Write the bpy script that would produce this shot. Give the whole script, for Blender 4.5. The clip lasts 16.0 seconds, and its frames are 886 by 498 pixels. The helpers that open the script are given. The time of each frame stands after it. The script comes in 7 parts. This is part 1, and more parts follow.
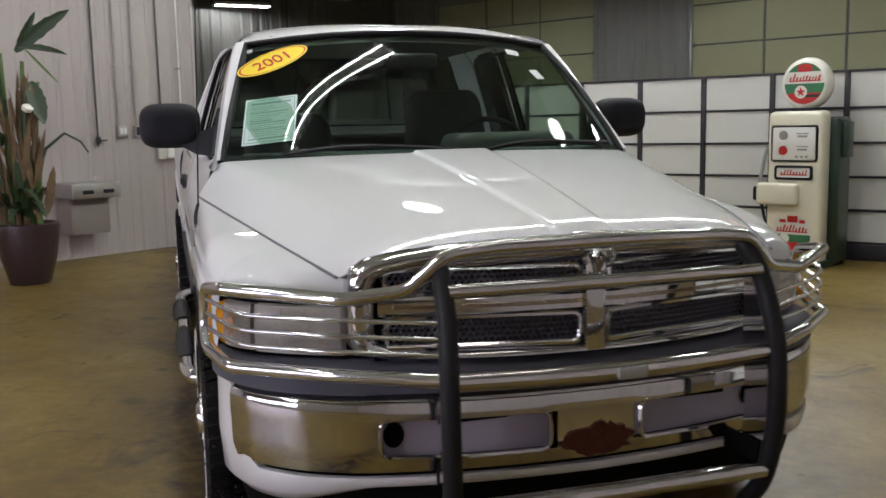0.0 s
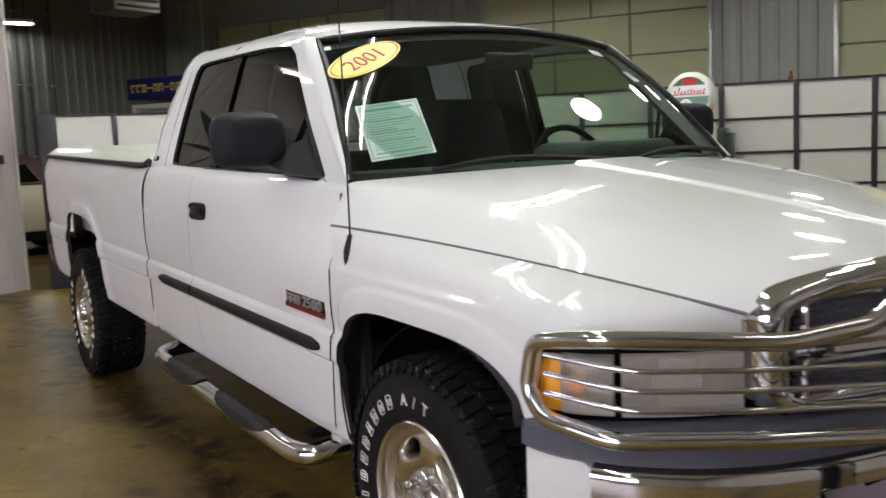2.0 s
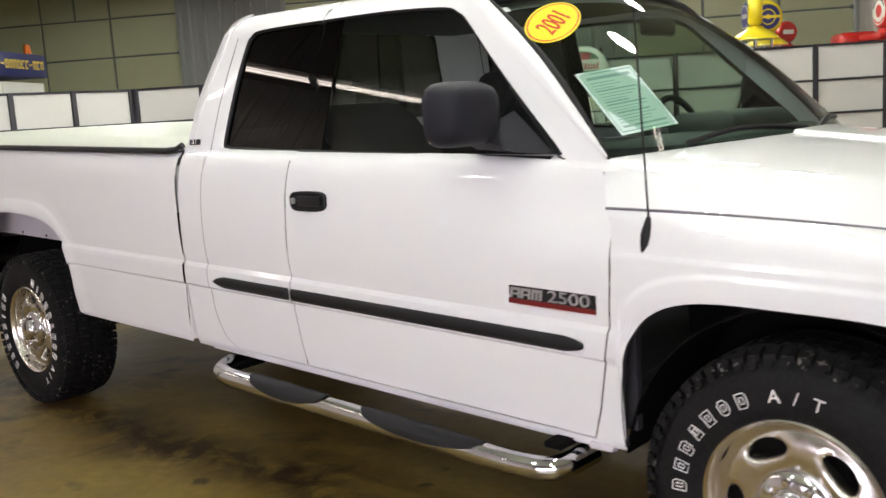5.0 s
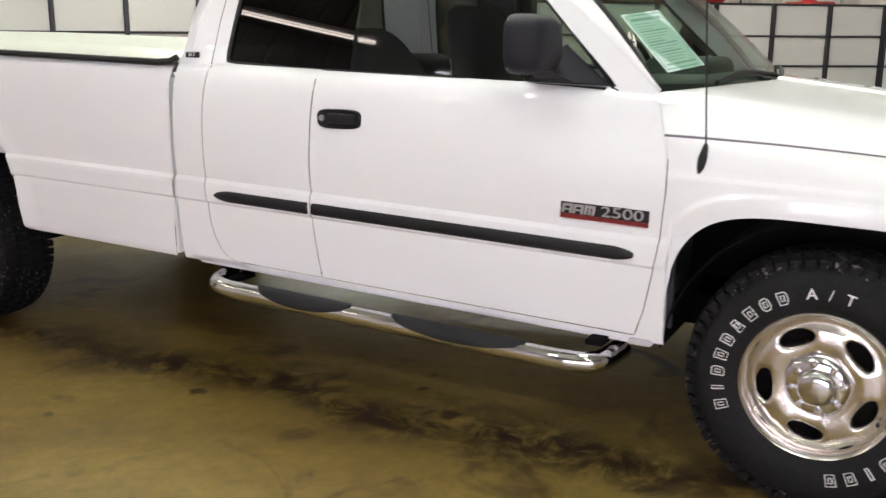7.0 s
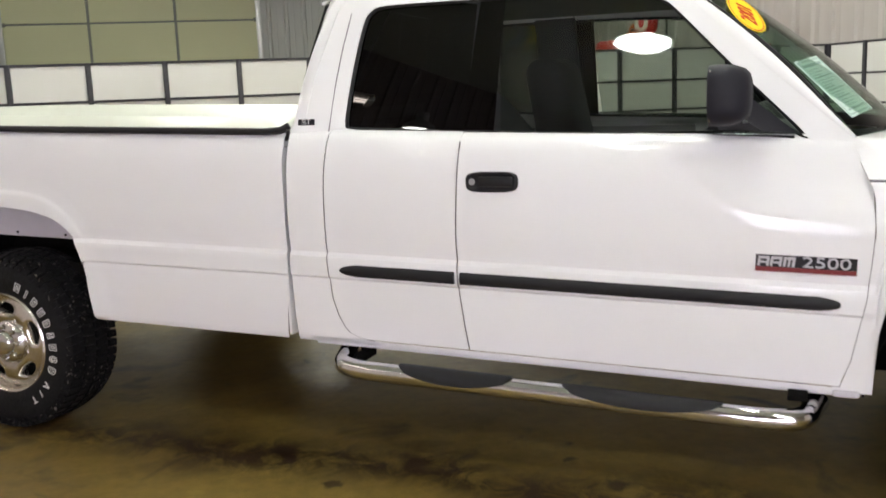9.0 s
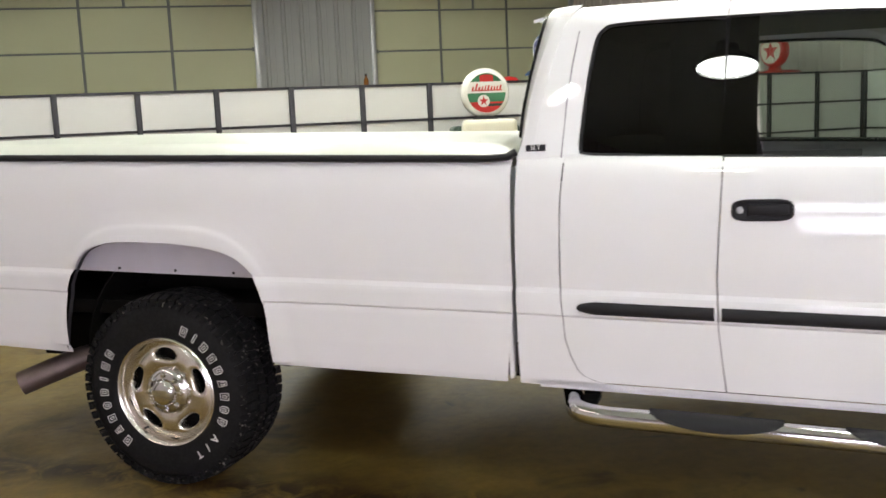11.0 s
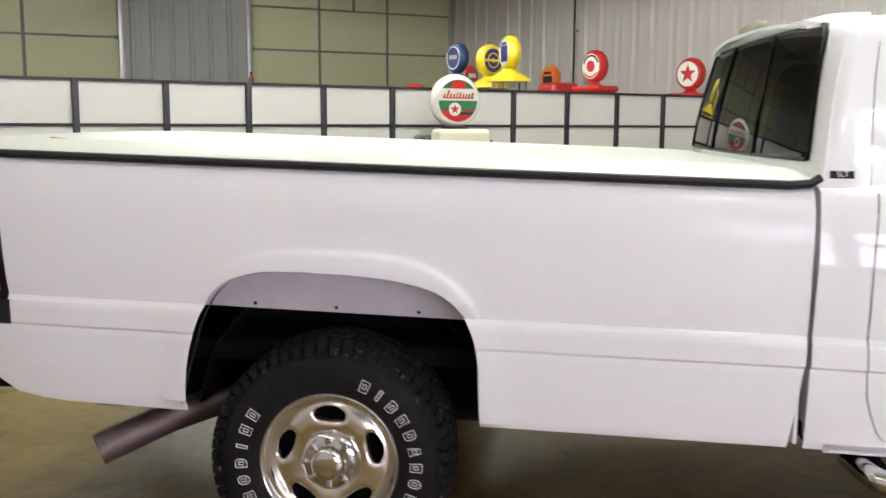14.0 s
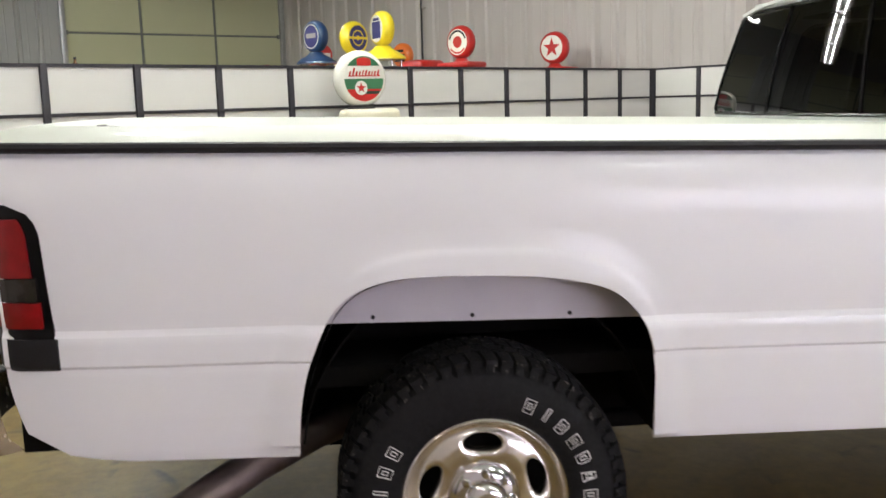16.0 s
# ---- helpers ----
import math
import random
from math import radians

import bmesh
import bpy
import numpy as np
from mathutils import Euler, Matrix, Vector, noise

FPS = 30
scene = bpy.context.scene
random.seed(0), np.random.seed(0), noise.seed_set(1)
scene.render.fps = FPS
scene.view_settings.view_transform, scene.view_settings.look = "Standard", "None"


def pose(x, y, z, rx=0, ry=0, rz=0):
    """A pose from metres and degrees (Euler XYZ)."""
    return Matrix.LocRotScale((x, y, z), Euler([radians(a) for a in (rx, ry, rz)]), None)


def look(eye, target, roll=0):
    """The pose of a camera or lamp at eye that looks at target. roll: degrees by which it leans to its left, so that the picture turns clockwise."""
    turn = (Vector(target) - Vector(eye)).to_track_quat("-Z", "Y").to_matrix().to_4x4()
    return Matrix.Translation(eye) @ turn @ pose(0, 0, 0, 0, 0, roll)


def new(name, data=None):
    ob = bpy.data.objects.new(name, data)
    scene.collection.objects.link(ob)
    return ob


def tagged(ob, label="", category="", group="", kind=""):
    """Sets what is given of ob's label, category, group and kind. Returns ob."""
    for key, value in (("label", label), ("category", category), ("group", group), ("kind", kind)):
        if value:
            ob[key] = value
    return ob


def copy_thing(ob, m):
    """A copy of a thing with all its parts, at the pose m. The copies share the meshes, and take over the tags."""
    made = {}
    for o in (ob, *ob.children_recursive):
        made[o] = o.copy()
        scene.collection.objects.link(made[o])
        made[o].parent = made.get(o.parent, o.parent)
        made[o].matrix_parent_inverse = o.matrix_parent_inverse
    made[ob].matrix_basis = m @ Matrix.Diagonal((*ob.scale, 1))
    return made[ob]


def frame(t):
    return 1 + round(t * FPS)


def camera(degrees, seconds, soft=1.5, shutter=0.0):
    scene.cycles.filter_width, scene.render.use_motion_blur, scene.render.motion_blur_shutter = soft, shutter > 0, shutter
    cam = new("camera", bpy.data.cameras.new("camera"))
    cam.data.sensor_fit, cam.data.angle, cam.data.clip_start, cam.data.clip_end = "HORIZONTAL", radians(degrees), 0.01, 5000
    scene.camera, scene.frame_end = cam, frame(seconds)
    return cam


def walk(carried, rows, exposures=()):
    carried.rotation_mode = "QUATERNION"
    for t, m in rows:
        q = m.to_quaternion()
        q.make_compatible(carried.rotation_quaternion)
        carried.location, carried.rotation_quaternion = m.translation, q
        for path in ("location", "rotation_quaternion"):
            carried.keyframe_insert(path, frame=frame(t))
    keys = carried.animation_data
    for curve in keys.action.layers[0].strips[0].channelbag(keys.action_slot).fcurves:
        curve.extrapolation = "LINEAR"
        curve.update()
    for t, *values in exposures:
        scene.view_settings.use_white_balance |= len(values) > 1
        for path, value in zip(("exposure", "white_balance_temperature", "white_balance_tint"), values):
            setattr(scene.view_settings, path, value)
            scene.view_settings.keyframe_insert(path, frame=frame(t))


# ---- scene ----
cam = camera(51.0, 16.0, shutter=0.5)
PATH = [
    (0, (-1.042, -3.117, 1.339), (-0.478, -1.216, 1.075), -1.2),
    (0.5, (-1.282, -2.813, 1.306), (-0.632, -0.935, 1.085), -0.9),
    (0.7, (-1.382, -2.675, 1.313), (-0.728, -0.793, 1.138), -0.6),
    (1, (-1.555, -2.492, 1.335), (-0.879, -0.618, 1.15), 0.2),
    (1.2, (-1.694, -2.413, 1.347), (-0.911, -0.584, 1.169), 0.2),
    (1.5, (-1.896, -2.303, 1.354), (-0.97, -0.546, 1.119), -1.5),
    (1.8, (-2.042, -2.13, 1.335), (-1.026, -0.424, 1.103), -2.1),
    (2, (-2.131, -2.004, 1.325), (-1.064, -0.328, 1.097), -2.5),
    (2.5, (-2.4, -1.793, 1.349), (-1.163, -0.233, 1.155), 1.4),
    (3, (-2.634, -1.725, 1.402), (-1.321, -0.237, 1.156), 1.3),
    (3.5, (-2.723, -1.571, 1.395), (-1.429, -0.086, 1.047), 0.8),
    (4, (-2.755, -1.282, 1.387), (-1.405, 0.16, 1.073), -0.5),
    (6.5, (-3.609, -0.388, 1.375), (-1.96, 0.673, 0.982), -2.6),
    (7, (-3.725, -0.25, 1.374), (-2.007, 0.675, 0.933), 0.3),
    (7.5, (-3.747, 0.001, 1.38), (-2.031, 0.953, 0.996), -2.1),
    (8, (-3.85, 0.228, 1.394), (-2.101, 1.143, 1.071), -1.3),
    (8.5, (-3.982, 0.427, 1.425), (-2.185, 1.215, 1.04), -3.2),
    (9, (-3.945, 0.672, 1.407), (-2.112, 1.397, 1.07), -2.2),
    (9.5, (-3.902, 0.899, 1.427), (-2.042, 1.593, 1.183), -1.7),
    (10, (-4.035, 1.146, 1.433), (-2.177, 1.845, 1.194), -2.2),
    (12.5, (-3.896, 2.487, 1.401), (-1.999, 3.023, 1.062), -2.6),
    (13, (-3.778, 2.732, 1.427), (-1.896, 3.315, 1.088), -2.8),
    (13.5, (-3.801, 3.016, 1.454), (-1.844, 3.303, 1.161), -0.7),
    (14, (-3.728, 3.238, 1.454), (-1.761, 3.472, 1.184), 0.3),
    (14.5, (-3.569, 3.488, 1.447), (-1.596, 3.695, 1.194), -1.0),
    (15, (-3.517, 3.813, 1.436), (-1.545, 3.999, 1.159), 0.9),
    (15.5, (-3.468, 4.064, 1.44), (-1.502, 3.955, 1.09), -0.3),
    (16, (-3.282, 4.244, 1.43), (-1.316, 4.052, 1.119), -1.7),
]
walk(cam, [(t, look(eye, target, roll)) for t, eye, target, roll in PATH],
     [(0, -0.48, 6260, 23), (1, -0.22, 6400, 22), (2.5, -0.36, 6460, 20), (4, -0.02, 6540, 19), (7, 0.18, 6600, 19), (10, 0.14, 6620, 18), (12.5, 0.31, 6430, 20), (16, 0.20, 6440, 21)])

# ---- light ----
world = bpy.data.worlds.new("world")
scene.world = world
world.use_nodes = True
world.node_tree.nodes["Background"].inputs[0].default_value = (0.75, 0.85, 1.0, 1)
world.node_tree.nodes["Background"].inputs[1].default_value = 0.05

# ---- materials ----
def nodes_of(name):
    m = bpy.data.materials.new(name)
    m.use_nodes = True
    nt = m.node_tree
    return m, nt, nt.nodes["Principled BSDF"]


def mat(name, color, rough=0.5, metal=0.0, vary=0.08, scale=6.0, bump=0.0, bump_scale=60.0, coat=0.0, spec=0.5, emit=0.0, coat_rough=0.03):
    """Plain surface with two scales of mottling in colour and roughness, and fine relief."""
    m, nt, b = nodes_of(name)
    L, N = nt.links, nt.nodes
    tc = N.new("ShaderNodeTexCoord")
    n1 = N.new("ShaderNodeTexNoise")
    n1.inputs["Scale"].default_value = scale
    n1.inputs["Detail"].default_value = 6
    L.new(tc.outputs["Object"], n1.inputs["Vector"])
    n2 = N.new("ShaderNodeTexNoise")
    n2.inputs["Scale"].default_value = bump_scale
    L.new(tc.outputs["Object"], n2.inputs["Vector"])
    mix = N.new("ShaderNodeMix")
    mix.data_type = "RGBA"
    c = Vector(color[:3])
    mix.inputs[6].default_value = (*(c * (1 - vary)), 1)
    mix.inputs[7].default_value = (*[min(1, v * (1 + vary)) for v in c], 1)
    L.new(n1.outputs["Fac"], mix.inputs[0])
    L.new(mix.outputs[2], b.inputs["Base Color"])
    mr = N.new("ShaderNodeMapRange")
    mr.inputs["To Min"].default_value = max(0.0, rough * 0.8)
    mr.inputs["To Max"].default_value = min(1.0, rough * 1.25)
    L.new(n2.outputs["Fac"], mr.inputs["Value"])
    L.new(mr.outputs[0], b.inputs["Roughness"])
    b.inputs["Metallic"].default_value = metal
    b.inputs["Specular IOR Level"].default_value = spec
    if coat:
        b.inputs["Coat Weight"].default_value = coat
        b.inputs["Coat Roughness"].default_value = coat_rough
    if bump:
        bp = N.new("ShaderNodeBump")
        bp.inputs["Strength"].default_value = bump
        bp.inputs["Distance"].default_value = 0.004
        L.new(n2.outputs["Fac"], bp.inputs["Height"])
        L.new(bp.outputs[0], b.inputs["Normal"])
    if emit:
        b.inputs["Emission Color"].default_value = (*color[:3], 1)
        b.inputs["Emission Strength"].default_value = emit
    return m


def glass(name, tint, ior=1.45, rough=0.0):
    m = bpy.data.materials.new(name)
    m.use_nodes = True
    nt = m.node_tree
    N, L = nt.nodes, nt.links
    N.remove(N["Principled BSDF"])
    tr, gl, mx, fr = N.new("ShaderNodeBsdfTransparent"), N.new("ShaderNodeBsdfGlossy"), N.new("ShaderNodeMixShader"), N.new("ShaderNodeLayerWeight")
    tr.inputs[0].default_value = (*tint, 1)
    gl.inputs["Roughness"].default_value = rough
    # Schlick's gloss, alike from both sides of the pane
    fr.inputs["Blend"].default_value = 0.5
    p5, ma = N.new("ShaderNodeMath"), N.new("ShaderNodeMath")
    p5.operation, ma.operation = "POWER", "MULTIPLY_ADD"
    p5.inputs[1].default_value = 5.0
    r0 = ((ior - 1) / (ior + 1)) ** 2
    ma.inputs[1].default_value, ma.inputs[2].default_value = 1 - r0, r0
    L.new(fr.outputs["Facing"], p5.inputs[0])
    L.new(p5.outputs[0], ma.inputs[0])
    L.new(ma.outputs[0], mx.inputs[0])
    L.new(tr.outputs[0], mx.inputs[1])
    L.new(gl.outputs[0], mx.inputs[2])
    L.new(mx.outputs[0], N["Material Output"].inputs[0])
    return m


def dusty_rubber():
    """Black rubber with pale scuffs and dried mud specks."""
    m = mat("scuffed_tread_rubber", (0.0065, 0.0065, 0.0072), 0.75, vary=0.4, scale=18, bump=0.4, bump_scale=80, spec=0.2)
    nt = m.node_tree
    N, L = nt.nodes, nt.links
    b = N["Principled BSDF"]
    tc, n1, n2 = N.new("ShaderNodeTexCoord"), N.new("ShaderNodeTexNoise"), N.new("ShaderNodeTexNoise")
    n1.inputs["Scale"].default_value, n1.inputs["Detail"].default_value = 55, 5
    n2.inputs["Scale"].default_value, n2.inputs["Detail"].default_value = 7, 3
    r1, r2, mul, mx = N.new("ShaderNodeMapRange"), N.new("ShaderNodeMapRange"), N.new("ShaderNodeMath"), N.new("ShaderNodeMix")
    r1.inputs["From Min"].default_value, r1.inputs["From Max"].default_value = 0.60, 0.68
    r2.inputs["From Min"].default_value, r2.inputs["From Max"].default_value = 0.45, 0.60
    mul.operation, mx.data_type = "MULTIPLY", "RGBA"
    for n, r in ((n1, r1), (n2, r2)):
        L.new(tc.outputs["Object"], n.inputs["Vector"])
        L.new(n.outputs["Fac"], r.inputs["Value"])
    L.new(r1.outputs[0], mul.inputs[0])
    L.new(r2.outputs[0], mul.inputs[1])
    L.new(mul.outputs[0], mx.inputs[0])
    L.new(b.inputs["Base Color"].links[0].from_socket, mx.inputs[6])
    mx.inputs[7].default_value = (0.16, 0.15, 0.135, 1)
    L.new(mx.outputs[2], b.inputs["Base Color"])
    return m


def floor_material():
    m, nt, b = nodes_of("stained_sealed_concrete")
    N, L = nt.nodes, nt.links
    tc = N.new("ShaderNodeTexCoord")

    def noise_node(scale, detail=8, rough=0.6, dist=0.0):
        n = N.new("ShaderNodeTexNoise")
        n.inputs["Scale"].default_value, n.inputs["Detail"].default_value = scale, detail
        n.inputs["Roughness"].default_value, n.inputs["Distortion"].default_value = rough, dist
        L.new(tc.outputs["Object"], n.inputs["Vector"])
        return n

    def ramp(src, stops):
        r = N.new("ShaderNodeValToRGB")
        els = r.color_ramp.elements
        while len(els) < len(stops):
            els.new(0.5)
        for e, (p, c) in zip(els, stops):
            e.position, e.color = p, (*c, 1)
        L.new(src, r.inputs[0])
        return r

    def mixc(fac, a, c, mode="MIX"):
        x = N.new("ShaderNodeMix")
        x.data_type, x.blend_type = "RGBA", mode
        L.new(fac, x.inputs[0])
        L.new(a, x.inputs[6])
        L.new(c, x.inputs[7])
        return x.outputs[2]

    base = ramp(noise_node(0.9, 10, 0.62, 0.6).outputs["Fac"], [(0.3, FLOOR_A), (0.52, FLOOR_B), (0.72, FLOOR_C)])
    fine = ramp(noise_node(14, 8, 0.7).outputs["Fac"], [(0.35, (0.72, 0.7, 0.66)), (0.62, (1, 1, 1))])
    one = N.new("ShaderNodeValue")
    one.outputs[0].default_value = 1.0
    col = mixc(one.outputs[0], base.outputs[0], fine.outputs[0], "MULTIPLY")
    stain = ramp(noise_node(2.3, 7, 0.55, 1.2).outputs["Fac"], [(0.6, (0, 0, 0)), (0.74, (1, 1, 1))])
    dark = N.new("ShaderNodeRGB")
    dark.outputs[0].default_value = (*FLOOR_STAIN, 1)
    col = mixc(stain.outputs[0], col, dark.outputs[0])
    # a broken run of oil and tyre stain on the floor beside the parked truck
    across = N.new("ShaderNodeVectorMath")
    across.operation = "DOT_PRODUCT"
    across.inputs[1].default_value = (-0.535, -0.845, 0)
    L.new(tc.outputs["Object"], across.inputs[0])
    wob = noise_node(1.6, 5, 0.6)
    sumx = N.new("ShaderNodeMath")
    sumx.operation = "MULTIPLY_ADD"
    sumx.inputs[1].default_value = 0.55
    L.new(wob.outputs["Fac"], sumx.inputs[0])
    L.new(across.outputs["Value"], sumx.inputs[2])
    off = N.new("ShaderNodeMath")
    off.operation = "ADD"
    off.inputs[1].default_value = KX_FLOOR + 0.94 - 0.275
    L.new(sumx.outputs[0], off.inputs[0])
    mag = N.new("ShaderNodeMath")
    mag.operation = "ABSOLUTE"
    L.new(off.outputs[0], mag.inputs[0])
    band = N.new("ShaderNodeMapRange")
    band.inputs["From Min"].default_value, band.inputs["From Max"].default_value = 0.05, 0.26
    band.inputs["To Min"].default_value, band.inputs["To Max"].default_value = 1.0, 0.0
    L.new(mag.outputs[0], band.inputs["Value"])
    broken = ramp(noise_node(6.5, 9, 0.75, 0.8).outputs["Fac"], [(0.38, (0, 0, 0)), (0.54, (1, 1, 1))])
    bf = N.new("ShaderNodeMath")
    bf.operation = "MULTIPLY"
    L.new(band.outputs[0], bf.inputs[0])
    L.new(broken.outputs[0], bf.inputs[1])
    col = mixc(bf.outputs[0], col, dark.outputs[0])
    spots = ramp(noise_node(4.2, 4, 0.5, 0.3).outputs["Fac"], [(0.70, (0, 0, 0)), (0.735, (0.85, 0.85, 0.85))])
    col = mixc(spots.outputs[0], col, dark.outputs[0])
    L.new(col, b.inputs["Base Color"])
    rr = N.new("ShaderNodeMapRange")
    rr.inputs["To Min"].default_value, rr.inputs["To Max"].default_value = 0.26, 0.58
    L.new(noise_node(3.5, 8, 0.7, 0.4).outputs["Fac"], rr.inputs["Value"])
    L.new(rr.outputs[0], b.inputs["Roughness"])
    b.inputs["Specular IOR Level"].default_value = 0.4
    bp = N.new("ShaderNodeBump")
    bp.inputs["Strength"].default_value, bp.inputs["Distance"].default_value = 0.25, 0.004
    L.new(noise_node(9, 10, 0.7).outputs["Fac"], bp.inputs["Height"])
    L.new(bp.outputs[0], b.inputs["Normal"])
    return m


KX_FLOOR = 16.64
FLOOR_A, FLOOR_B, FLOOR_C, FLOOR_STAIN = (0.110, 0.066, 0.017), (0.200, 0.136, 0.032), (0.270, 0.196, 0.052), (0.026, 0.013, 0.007)
